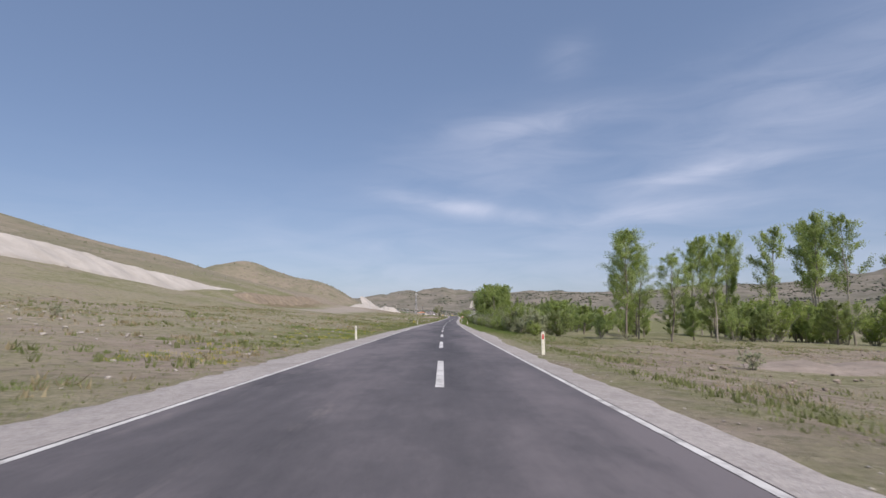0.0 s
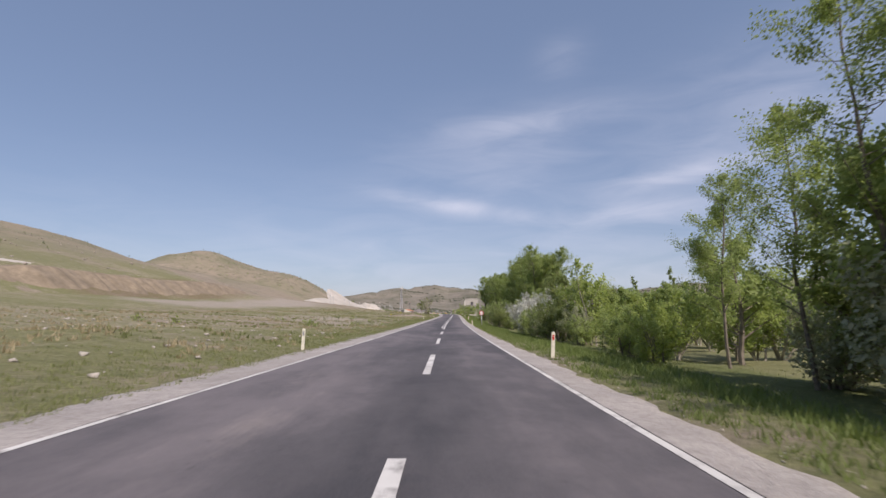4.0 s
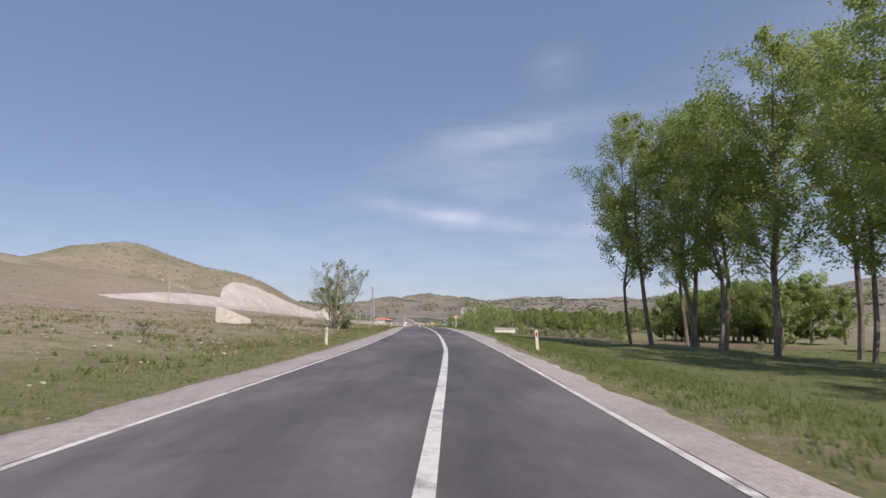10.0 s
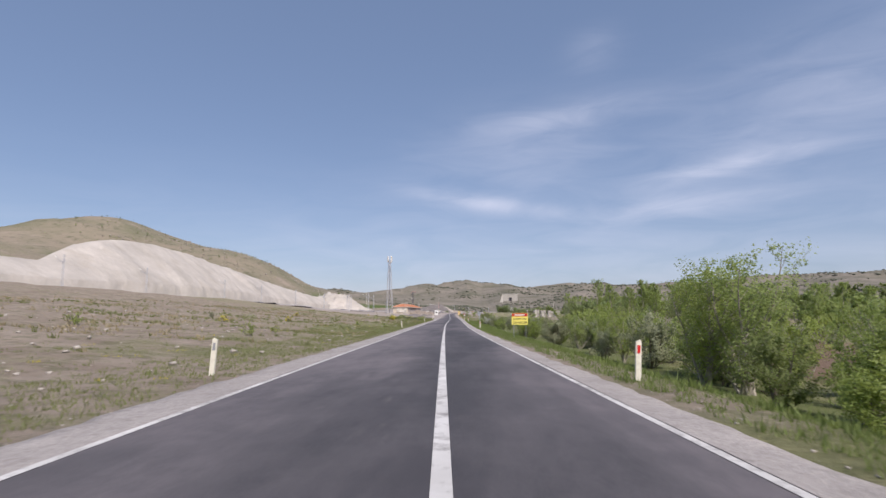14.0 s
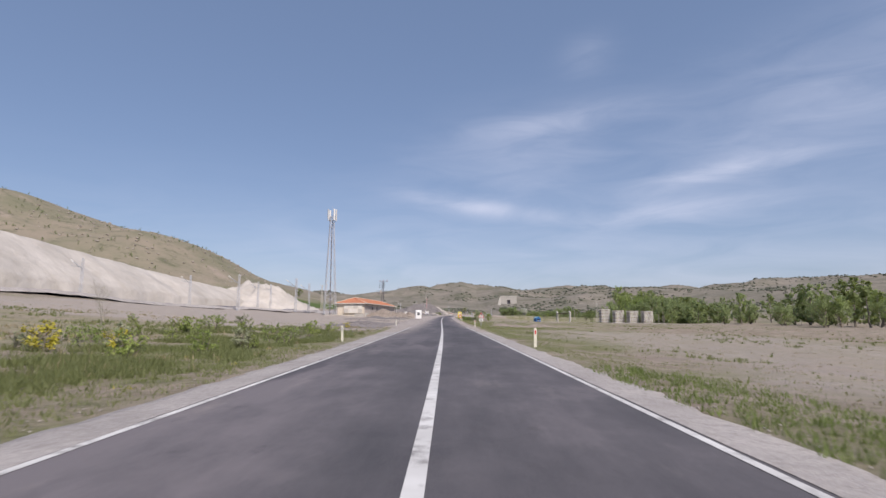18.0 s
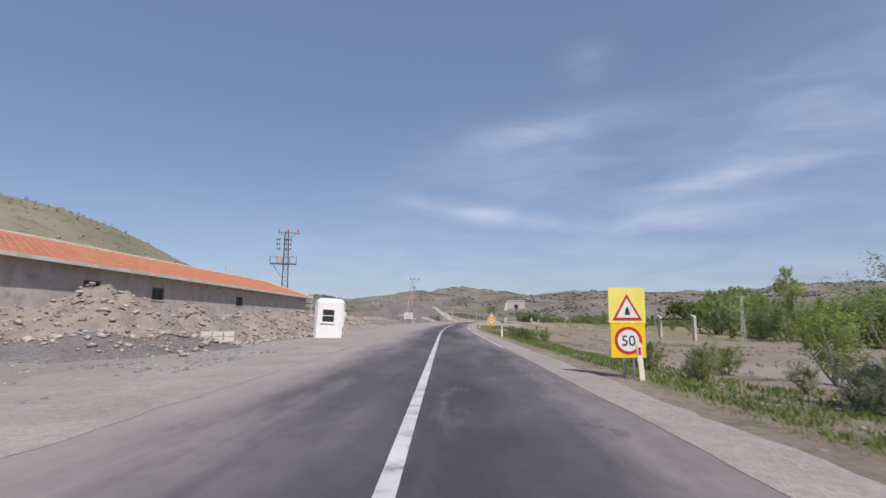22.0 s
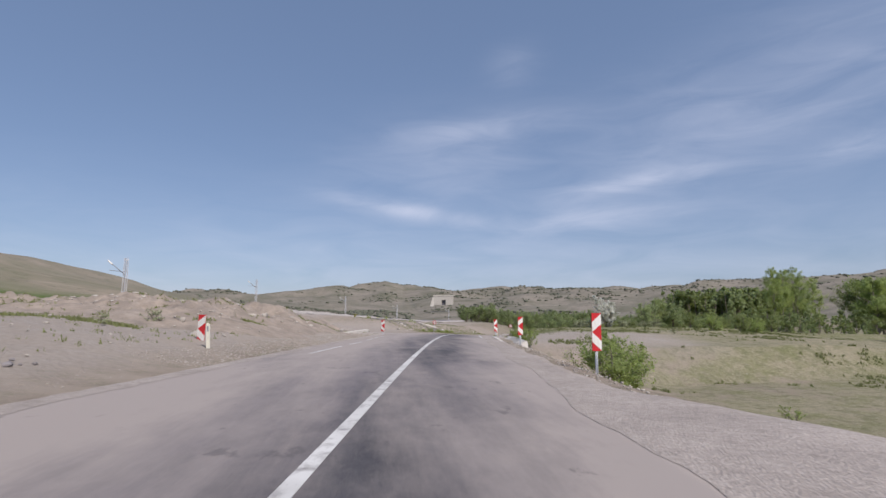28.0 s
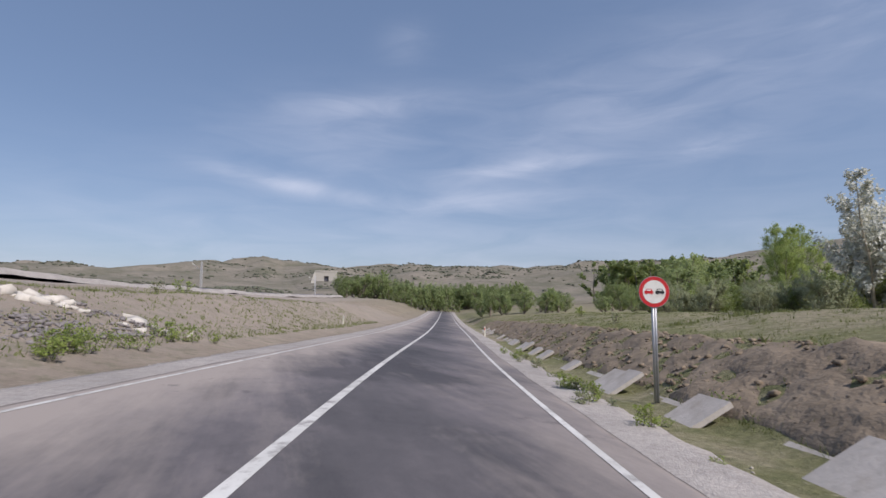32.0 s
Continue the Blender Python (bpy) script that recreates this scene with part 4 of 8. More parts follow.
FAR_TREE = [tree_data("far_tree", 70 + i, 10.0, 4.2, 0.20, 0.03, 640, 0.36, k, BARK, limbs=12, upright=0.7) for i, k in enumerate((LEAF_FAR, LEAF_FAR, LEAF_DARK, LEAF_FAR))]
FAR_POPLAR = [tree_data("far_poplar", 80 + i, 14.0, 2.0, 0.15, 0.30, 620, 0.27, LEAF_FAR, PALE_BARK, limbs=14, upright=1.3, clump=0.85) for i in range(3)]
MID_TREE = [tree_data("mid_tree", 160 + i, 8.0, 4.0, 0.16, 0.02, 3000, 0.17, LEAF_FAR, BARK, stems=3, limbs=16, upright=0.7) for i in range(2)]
SHRUB = [tree_data("shrub", 90 + i, 0.8, 0.55, 0.02, 0.02, 500, 0.045, k, BARK, stems=4, limbs=6, upright=0.8) for i, k in enumerate((LEAF_BRIGHT, LEAF_GREY, LEAF_YELLOW, LEAF))]
WILLOW = [tree_data("willow", 100 + i, 6.0, 2.6, 0.09, 0.10, 3600, 0.11, k, PALE_BARK, stems=5, limbs=12, upright=1.1) for i, k in enumerate((LEAF, LEAF_BRIGHT))]
NEAR_WILLOW = [tree_data("near_willow", 130 + i, 6.0, 2.4, 0.08, 0.08, 9500, 0.052, k, PALE_BARK, stems=6, limbs=14, upright=1.3) for i, k in enumerate((LEAF, LEAF_BRIGHT))]
DENSE_BUSH = [tree_data("dense_bush", 150, 3.2, 1.7, 0.05, 0.02, 9000, 0.05, LEAF_DARK, BARK, stems=6, limbs=14, upright=0.8, clump=1.1)]
OLIVE = [tree_data("olive_tree", 140, 6.4, 2.1, 0.09, 0.08, 14000, 0.04, LEAF_OLIVE, PALE_BARK, stems=5, limbs=16, upright=0.9)]
BARE = [tree_data("bare", 110, 7.0, 2.6, 0.10, 0.2, 250, 0.05, LEAF_GREY, PALE_BARK, stems=2, limbs=26, upright=0.9)]
MOP = [tree_data("mop", 115, 4.4, 2.2, 0.08, 0.5, 14000, 0.03, LEAF_OLIVE, BARK, limbs=70, upright=0.85, fork=0.45, clump=0.36)]
BROOM = [tree_data("broom", 147, 0.85, 1.0, 0.02, 0.02, 5000, 0.035, LEAF_YELLOW, BARK, stems=6, limbs=8, upright=0.6, clump=1.2)]
APPLE = [tree_data("apple", 145, 4.6, 2.1, 0.075, 0.28, 6500, 0.06, LEAF_DARK, BARK, stems=2, limbs=16, upright=0.8, clump=0.9)]
THIN_SILVER = [tree_data("thin_silver", 120, 8.6, 3.2, 0.14, 0.06, 15000, 0.125, LEAF_SILVER, PALE_BARK, stems=3, limbs=30, upright=0.8)]


def belt(y0, y1, lat0, lat1, count, data, lo, hi, name, label, group):
    for _ in range(count):
        stand(random.choice(data), random.uniform(y0, y1), random.uniform(lat0, lat1), random.uniform(lo, hi), name, label, "tree", group)


def grove(name, label, places):
    """Many far trees (y0, y1, lat0, lat1, count, kinds, lo, hi) joined into one mesh."""
    rnd = random.Random(len(places))
    vs, fs, ms, n, mats = [], [], [], 0, []
    for y0, y1, lat0, lat1, count, kinds, lo, hi in places:
        for _ in range(count):
            y, lat, s, a = rnd.uniform(y0, y1), rnd.uniform(lat0, lat1), rnd.uniform(lo, hi), rnd.uniform(0, 6.28)
            p = spot(y, lat)
            rot = np.array([[math.cos(a), -math.sin(a), 0], [math.sin(a), math.cos(a), 0], [0, 0, 1]]) * s
            for me in rnd.choice(kinds):
                v = np.zeros(len(me.vertices) * 3)
                me.vertices.foreach_get("co", v)
                f = np.zeros(len(me.polygons) * 4, dtype=np.int32)
                me.polygons.foreach_get("vertices", f)
                if me.materials[0] not in mats:
                    mats.append(me.materials[0])
                vs.append(v.reshape(-1, 3) @ rot.T + np.array(p))
                fs.append(f.reshape(-1, 4) + n)
                ms.append(np.full(len(fs[-1]), mats.index(me.materials[0])))
                n += len(vs[-1])
    me = mesh_from(name, np.concatenate(vs), np.concatenate(fs), None)
    for m in mats:
        me.materials.append(m)
    me.polygons.foreach_set("material_index", np.concatenate(ms).astype(np.int32))
    tagged(new(name, me), label, "trees", kind="stuff")


def build_trees():
    # poplar belt beside the road, drawing nearer to it at the far end
    for i in range(37):
        y = 256 + i * 3.75
        near = float(np.interp(y, [335, 388], [0, -3.2]))
        thin = 319 < y < 329
        for lat in (20.3, 23.8, 27.2):
            if random.random() < (0.6 if y < 262 else 0.6 if thin else 0.95 if y < 319 or y > 374 else 0.72) and (lat < 25 or 275 < y < 335):
                s = random.uniform(1.7, 1.9) if thin else random.uniform(1.14, 1.3) if y < 293 else random.uniform(1.32, 1.48) if y < 319 else random.uniform(1.38, 1.52) if y > 374 else random.uniform(1.12, 1.3)
                stand(random.choice(LEGGY if thin and lat < 26 else POPLARS), y + random.uniform(-1.5, 1.5), lat + near + random.uniform(-1.2, 1.2), s if not thin or lat < 26 else .9, "poplar_tree",
                      "tall leafy poplar with bare lower trunk on a grass verge", "tree", "poplar belt")
    belt(260, 318, 26, 33, 24, BUSH[:2] + [ROUND[0]], .7, 1.2, "undergrowth_bush", "leafy bush in the undergrowth below tall trees", "undergrowth")
    belt(292, 320, 22, 32, 14, BUSH[:3] + [ROUND[0]], .6, 1.0, "undergrowth_bush", "leafy bush in the undergrowth below tall trees", "undergrowth")
    # scattered tall trees and thicket before the belt
    for y, lat, s in ((106, 37, 2.1), (104, 33, 1.2), (109, 56, 1.9), (112, 50, 2.0), (98, 46, 1.8), (88, 45, 1.7), (84, 50, 1.8), (88, 60, 2.0), (84, 57, 1.9), (92, 64, 2.0), (80, 60, 1.8), (78, 66, 1.9), (60, 30, 1.0)):
        stand(random.choice(LEGGY), y, lat, s, "slender_tree", "slender pale-barked tree with a thin leafy crown", "tree", "slender trees")
    for y, lat, s in ((62, 20.7, 1.65), (66, 23.5, 1.2), (60, 25, 1.3)):
        stand(random.choice(POPLARS), y, lat, 0.62 * s, "poplar_tree", "young leafy poplar beside a roadside thicket", "tree", "young poplars")
    for y, lat, s in ((145, 9.6, .84), (148.5, 11.0, 0.86), (152, 10.2, 0.8), (157, 11.5, .7), (163, 12.0, .62)):
        stand(random.choice(POPLARS), y, lat, s, "poplar_tree", "leafy poplar at the edge of a thicket", "tree", "edge poplars")
    for y, lat, k, s in ((146, 12.5, 1, 1.25), (151, 11.6, 2, 1.1), (155, 12.5, 1, 1.0)):
        stand(ROUND[k], y, lat, s, "thicket_tree", "broad leafy tree at the edge of a thicket", "tree", "roadside thicket")
    belt(116, 143, 7.8, 10.8, 15, [BUSH[3]], .65, 1.0, "roadside_bush", "grey-green feathery bush on the road verge", "roadside bushes")
    stand(BARE[0], 142, 13.5, 1.25, "bare_tree", "nearly leafless pale tree beside green poplars", "tree")
    belt(158, 238, 11.5, 34, 58, ROUND + WILLOW, .65, 1.05, "thicket_tree", "leafy green tree in a roadside thicket", "roadside thicket")
    belt(62, 160, 14, 40, 44, ROUND + [WILLOW[0]], .45, .85, "thicket_tree", "leafy green tree in a roadside thicket", "roadside thicket")
    belt(64, 100, 40, 80, 48, ROUND + WILLOW, .7, 1.1, "thicket_tree", "leafy green tree in a roadside thicket", "roadside thicket")
    belt(60, 160, 9.6, 14.0, 44, BUSH, .45, 1.4, "roadside_bush", "dense leafy bush on the road verge", "roadside bushes")
    belt(62, 140, 7.8, 9.6, 34, [BUSH[3], BUSH[3], BUSH[0], BUSH[2]], .25, .8, "roadside_bush", "grey-green scrubby bush on the road verge", "roadside bushes")
    belt(160, 212, 8.5, 12.0, 22, BUSH, .7, 1.15, "roadside_bush", "dense leafy bush on the road verge", "roadside bushes")
    for y, lat, s in ((76, 11.5, .5), (81, 12.5, .62), (86, 11.8, .7), (92, 13, .75), (98, 12, .65), (104, 13.5, .7), (110, 12.5, .6)):
        stand(NEAR_WILLOW[int(y) % 2], y, lat, s, "willow_bush", "tall multi-stemmed green bush in a roadside thicket", "bush", "thicket willows")
    for y, lat, s in ((197, 9.6, 0.95), (200, 10.2, 1.0), (203.5, 9.6, 0.9), (199, 12.5, 1.1)):
        stand(SILVER[0], y, lat, s, "silver_bush", "large silvery-white flowering bush beside the road", "bush", "silver bushes")
    stand(DENSE_BUSH[0], 231, 8.6, 1.15, "dark_bush", "dark green rounded leafy bush on the verge", "bush")
    stand(NEAR_WILLOW[0], 236, 8.2, 0.75, "leafy_bush", "tall light green leafy bush on the verge", "bush")
    stand(NEAR_WILLOW[1], 226, 12.5, 0.8, "leafy_bush", "tall light green leafy bush on the verge", "bush")
    for y, lat, s in ((244.5, 8.0, .62), (246, 9.2, .5), (241, 9.2, .52), (245.5, 10.8, .5)):
        stand(NEAR_WILLOW[int(y) % 2], y, lat, s, "leafy_bush", "rounded light green leafy bush on the verge", "bush", "verge leafy bushes")
    belt(221, 247, 9.5, 17, 20, BUSH[:3], .5, .95, "undergrowth_bush", "leafy bush in the undergrowth below tall trees", "undergrowth")
    stand(SILVER[0], 232, 11.2, 0.5, "silver_bush", "small silvery bush beside a dark bush", "bush")
    stand(BUSH[1], 275, 8.4, 1.05, "roadside_bush", "low round green bush on the grass verge", "bush")
    stand(BUSH[0], 269, 7.0, 0.35, "roadside_bush", "low green bush on the grass verge", "bush")
    belt(212, 245, 13, 30, 16, BUSH + [WILLOW[0]], .8, 1.3, "thicket_tree", "leafy green tree in a roadside thicket", "roadside thicket")
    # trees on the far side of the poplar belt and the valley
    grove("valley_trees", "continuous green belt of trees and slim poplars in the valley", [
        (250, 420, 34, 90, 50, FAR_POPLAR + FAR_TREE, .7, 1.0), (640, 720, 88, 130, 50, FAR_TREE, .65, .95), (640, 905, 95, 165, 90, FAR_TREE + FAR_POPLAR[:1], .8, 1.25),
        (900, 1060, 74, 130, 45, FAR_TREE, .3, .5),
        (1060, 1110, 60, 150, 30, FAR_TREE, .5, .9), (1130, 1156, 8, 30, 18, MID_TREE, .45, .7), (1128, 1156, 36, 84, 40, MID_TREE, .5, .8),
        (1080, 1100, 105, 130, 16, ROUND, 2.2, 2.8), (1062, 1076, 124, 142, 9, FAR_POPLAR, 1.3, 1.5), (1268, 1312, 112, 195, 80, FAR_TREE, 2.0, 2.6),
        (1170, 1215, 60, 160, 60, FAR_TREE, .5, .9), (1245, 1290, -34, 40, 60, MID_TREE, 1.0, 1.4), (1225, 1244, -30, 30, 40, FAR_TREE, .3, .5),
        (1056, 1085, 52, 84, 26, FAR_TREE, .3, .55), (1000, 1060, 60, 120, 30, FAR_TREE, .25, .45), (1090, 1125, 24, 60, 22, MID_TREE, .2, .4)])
    belt(660, 800, 80, 105, 60, MID_TREE + [LEGGY[0]], .55, .95, "valley_tree", "soft green leafy tree in the valley", "valley edge trees")
    belt(885, 1000, 90, 130, 70, MID_TREE, 1.1, 1.75, "valley_tree", "soft green leafy tree in the valley", "valley edge trees")
    for y, lat, s in ((1172, 114, 2.0), (1176, 120, 2.15), (1181, 118, 2.2), (1185, 125, 2.1), (1178, 130, 2.2), (1188, 134, 2.0), (1182, 140, 1.9)):
        stand(random.choice(POPLARS), y, lat, s, "tall_tree", "tall leafy poplar with pale trunks above the valley trees", "tree", "tall valley poplars")
    for y, lat, s in ((984, 97, 1.45), (988, 102, 1.55), (993, 106, 1.5), (998, 112, 1.5), (986, 110, 1.3)):
        stand(random.choice(POPLARS), y, lat, s, "tall_tree", "tall leafy poplar with pale trunks above the valley trees", "tree", "tall valley poplars")
    # two trees left of the road
    stand(OLIVE[0], 411, -11.2, 1.3, "verge_tree", "bushy grey-green half-leafed tree on the grass verge", "tree")
    stand(APPLE[0], 420.6, -12.9, 1.4, "verge_tree", "small round dark green tree on the grass verge", "tree")
    stand(BUSH[1], 412.0, -9.9, .6, "verge_bush", "dark green bush beside a taller tree", "bush")
    # woods behind the ploughed field
    belt(486, 560, 93, 112, 38, ROUND[1:], 2.1, 2.75, "field_tree", "dense dark green tree behind a ploughed field", "field edge trees")
    belt(486, 560, 93, 112, 12, POPLARS[:2], 1.1, 1.35, "field_tree", "dense dark green tree behind a ploughed field", "field edge trees")
    belt(430, 448, 13, 19, 7, [BUSH[3], BUSH[0]], .2, .34, "roadside_bush", "grey-green scrubby bush on the road verge", "roadside bushes")
    belt(596, 626, 60, 125, 34, ROUND, .8, 1.3, "field_tree", "dense green tree behind a ploughed field", "field edge trees")
    belt(600, 632, 36, 118, 70, LEGGY + [WILLOW[0]], .85, 1.2, "field_tree", "slender pale-trunked tree behind a ploughed field", "field edge trees")
    belt(560, 600, 48, 90, 34, [BUSH[0], BUSH[3]], .6, 1.1, "field_bush", "low green bush at the edge of a ploughed field", "field edge bushes")
    for y, lat, s in ((452, 8.6, .75), (455, 10, .8), (459, 11.5, .7), (446, 9.0, .55), (471, 13.0, 1.5), (473.5, 15.4, 1.4), (465, 15.5, 1.3), (469, 18.5, 1.35), (447, 11.4, .9), (503, 10.8, .95)):
        stand(random.choice(NEAR_WILLOW), y, lat, s, "willow_bush", "multi-stemmed light green willow on the verge", "tree", "verge willows")
    belt(462, 472, 10.5, 15, 9, [BUSH[3], BUSH[1], BUSH[3]], .7, 1.05, "roadside_bush", "grey-green scrubby bush below tall willows", "roadside bushes")
    belt(468, 545, 8.4, 16.0, 46, BUSH, .6, 1.0, "roadside_bush", "dense leafy bush on the road verge", "roadside bushes")
    for y, lat, s in ((497, 11.5, .55), (509, 12, .55), (515, 10.5, .5), (521, 11, .55), (530, 11.5, .5)):
        stand(NEAR_WILLOW[int(y) % 2], y, lat, s, "willow_bush", "multi-stemmed light green willow on the verge", "tree", "verge willows")
    belt(478, 566, 11.5, 23, 34, [WILLOW[1], WILLOW[0], BUSH[2], BUSH[0]], .55, .8, "verge_tree", "light green bushy tree on the verge beside a ploughed field", "verge thicket")
    stand(NEAR_WILLOW[1], 504, 9.8, 0.78, "willow_bush", "multi-stemmed light green willow on the verge", "tree", "verge willows")
    belt(545, 612, 8.5, 14, 14, BUSH, .3, .6, "roadside_bush", "low leafy bush on the road verge", "roadside bushes")
    belt(598, 622, 10, 24, 22, [BUSH[3], BUSH[0], BUSH[3]], .4, .8, "roadside_bush", "grey-green scrubby bush on the road verge", "roadside bushes")
    stand(BUSH[2], 612, 9.6, 1.0, "leafy_bush", "broad yellow-green bush on the verge", "bush")
    stand(BUSH[1], 608.5, 8.2, .75, "leafy_bush", "broad dark green bush on the verge", "bush")
    stand(BARE[0], 603, 9.0, .36, "bare_bush", "nearly leafless grey twiggy bush on the verge", "bush")
    stand(BROOM[0], 611, -13.3, 1.1, "broom_shrub", "dense round shrub covered in yellow blossom", "shrub")
    stand(BUSH[2], 597.6, 6.6, 0.42, "roadside_bush", "bright green bush on the road verge", "bush")
    stand(SILVER[0], 604.5, 8.2, 0.4, "silver_bush", "small pale flowering bush on the verge", "bush")
    stand(POPLARS[1], 920, 90, 1.5, "tall_tree", "tall slender poplar above the valley trees", "tree")
    stand(LEGGY[0], 915, 86, 2.0, "tall_tree", "tall slender poplar above the valley trees", "tree")
    stand(THIN_SILVER[0], 1063.3, 27.6, 0.86, "silver_tree", "silvery white tree above grey scrub", "tree")
    belt(1056, 1072, 24, 38, 12, [BUSH[3], BUSH[3], BUSH[1]], .55, .9, "scrub_bush", "grey scrubby bush on a grassy bank", "scrub bushes")
    belt(1066, 1084, 20, 42, 20, [BUSH[3], BUSH[3], BUSH[1]], .6, 1.05, "scrub_bush", "grey scrubby bush on a grassy bank", "scrub bushes")
    for y, lat in ((1092, 30), (1096, 35), (1084, 26)):
        stand(BUSH[2], y, lat, .8, "yellow_bush", "yellow-green bush before a tree belt", "bush", "yellow-green bushes")
    for i in range(16):
        stand(SHRUB[random.choice((0, 3, 1))], random.uniform(1046, 1064), random.uniform(4.6, 5.5), random.uniform(.25, .5), "ditch_weed", "green weed clump beside broken concrete slabs", "weed", "ditch weeds")
    belt(1018, 1046, 36, 62, 16, BUSH[:2], .5, .95, "meadow_bush", "low rounded dark green bush in a rough meadow", "meadow bushes")
    for y, lat, s in ((880, 7.7, 0.88), (954, 57, 1.0), (930, 48, .9), (966, 75, .9)):
        stand(MOP[0], y, lat, s, "park_tree", "small pruned tree with a mop of thin leaves", "tree", "park trees")
    stand(NEAR_WILLOW[0], 774.5, 9.3, 0.5, "leafy_bush", "tall green bush below the verge", "bush")
    stand(WILLOW[1], 783, 13.5, 0.5, "leafy_bush", "tall green bush below the verge", "bush")
    belt(774, 786, 7.4, 13, 9, [BUSH[0], BUSH[3], BUSH[1]], .22, .42, "roadside_bush", "low leafy bush on the road verge", "roadside bushes")
    for y, lat, k, s in ((1122, 47, 0, 1.35), (1127, 51, 1, 1.45), (1131, 55, 0, 1.35), (1126, 57, 1, 1.25), (1120, 44, 1, 1.1)):
        stand(MID_TREE[k], y, lat, s, "bank_tree", "green tree behind grey scrub on a bank", "tree", "bank trees")
    stand(BUSH[0], 989.6, 6.5, 0.42, "roadside_bush", "green bush behind a concrete drain channel", "bush")
    stand(NEAR_WILLOW[1], 458.0, 20.4, 0.62, "willow_bush", "multi-stemmed light green willow beside a hut", "tree", "verge willows")
    stand(BUSH[1], 459.5, 17.6, 0.3, "hut_bush", "dark leafy bush in front of a white hut", "bush")
    stand(BUSH[0], 458.5, 13.9, 0.6, "hut_bush", "leafy bush in front of a white hut", "bush")
    for _ in range(26):
        stand(SHRUB[random.choice((0, 0, 3, 1))], random.uniform(626, 672), random.uniform(-17, -7), random.uniform(.7, 1.3), "verge_shrub", "fresh low weedy shrub on the verge", "shrub", "weedy shrubs")
    stand(BARE[0], 662, -24, 0.42, "bare_tree", "small leafless tree standing in dry weeds", "tree")
    for i in range(26):
        stand(SHRUB[random.choice((0, 3, 3))], random.uniform(1033, 1064), random.uniform(-8.8, -7.0), random.uniform(.35, .85), "ditch_weed", "green weed clump at the foot of a bank", "weed", "ditch weeds")
    for i in range(22):
        stand(SHRUB[random.choice((0, 1, 3))], random.uniform(1010, 1062), random.uniform(4.9, 5.5), random.uniform(.15, .32), "ditch_weed", "green weed clump beside broken concrete slabs", "weed", "ditch weeds")
    for y, lat in ((1037, -7.2), (1041, -7.6), (1047, -7.4), (1050, -7.8), (1056, -7.6), (1062, -7.8), (1027, 5.9), (1031, 6.2), (1036, 5.8), (1044, 6.3), (1049, 6.9)):
        stand(SHRUB[random.choice((0, 3))], y, lat, random.uniform(.3, .6), "ditch_weed", "green weed clump at the foot of a bank", "weed", "ditch weeds")
    for i in range(4):
        stand(FAR_POPLAR[i % 3], 800 + i * 2, 66 + i * 2.2, 0.62, "cypress_tree", "narrow dark tree behind concrete stacks", "tree", "narrow trees")
    belt(810, 820, 7.0, 9.5, 8, [BUSH[1], BUSH[0]], .3, .45, "roadside_bush", "dense dark green bush below the verge", "roadside bushes")
    stand(BUSH[3], 917, -9.6, 0.62, "heap_bush", "dry olive bush at the foot of a gravel heap", "bush")
    stand(BUSH[1], 918.5, -8.7, 0.6, "heap_bush", "green bush at the foot of a gravel heap", "bush")
    stand(BUSH[0], 968, 8.4, 0.85, "roadside_bush", "green bush below the road embankment", "bush")
    stand(BUSH[0], 970, 9.6, 0.95, "roadside_bush", "green bush below the road embankment", "bush")
    stand(BUSH[0], 982.6, 6.6, 0.46, "roadside_bush", "green bush behind a concrete drain channel", "bush")
    for y, lat, s in ((641, -12.6, 1.2), (643, -11.4, 1.0)):
        stand(SHRUB[2], y, lat, s, "yellow_shrub", "round yellow-flowering shrub in dry grass", "shrub", "yellow shrubs")
    # field and hill shrubs
    stand(ROUND[0], 1107, -183, 1.1, "field_tree", "round dark tree standing in a green field", "tree")
    for _ in range(150):
        a = random.uniform(0, 1)
        x, y = -396 + 190 * a + random.uniform(-25, 25), 1054 + random.uniform(-110, 60)
        m = pose(x, y, gz(x, y) - .2, 0, 0, random.uniform(0, 360)) @ Matrix.Scale(random.uniform(.14, .30), 4)
        plant(FAR_TREE[1], "hill_shrub", m, "small dark shrub on a bare hillside", "bush", "hill shrubs")
    # low dark scrub spread over the nearer slopes
    for _ in range(90):
        x, y = random.uniform(-330, -150), random.uniform(200, 620)
        m = pose(x, y, gz(x, y) - .2, 0, 0, random.uniform(0, 360)) @ Matrix.Scale(random.uniform(.08, .2), 4)
        plant(FAR_TREE[random.choice((0, 1))], "hill_shrub", m, "small dark shrub on a bare hillside", "bush", "hill shrubs")
    # low verge shrubs
    for _ in range(170):
        y = random.uniform(3, 1090)
        side = random.choice((-1, -1, 1))
        lat = random.uniform(7, 26) * side
        if 690 < y < 880 and side < 0 or 868 < y < 935 and side > 0 and lat < 12 or 60 < y < 215 and side > 0:
            continue
        k = random.choices((0, 1, 2, 3), (3, 4, 2 if side < 0 else 0, 3))[0]
        stand(SHRUB[k], y, lat, random.uniform(.5, 1.1), "verge_shrub", ("fresh green low shrub on the verge", "grey dry low shrub on the verge", "yellow-flowering low shrub on the verge", "green low shrub on the verge")[k], "shrub", "verge shrubs")


build_trees()


# ---- things beside the road ----
def axis_mesh(name, parent, mat, fn, label="", smooth=False):
    bm = bmesh.new()
    fn(bm)
    return part(name, bm, mat, parent, label, smooth)


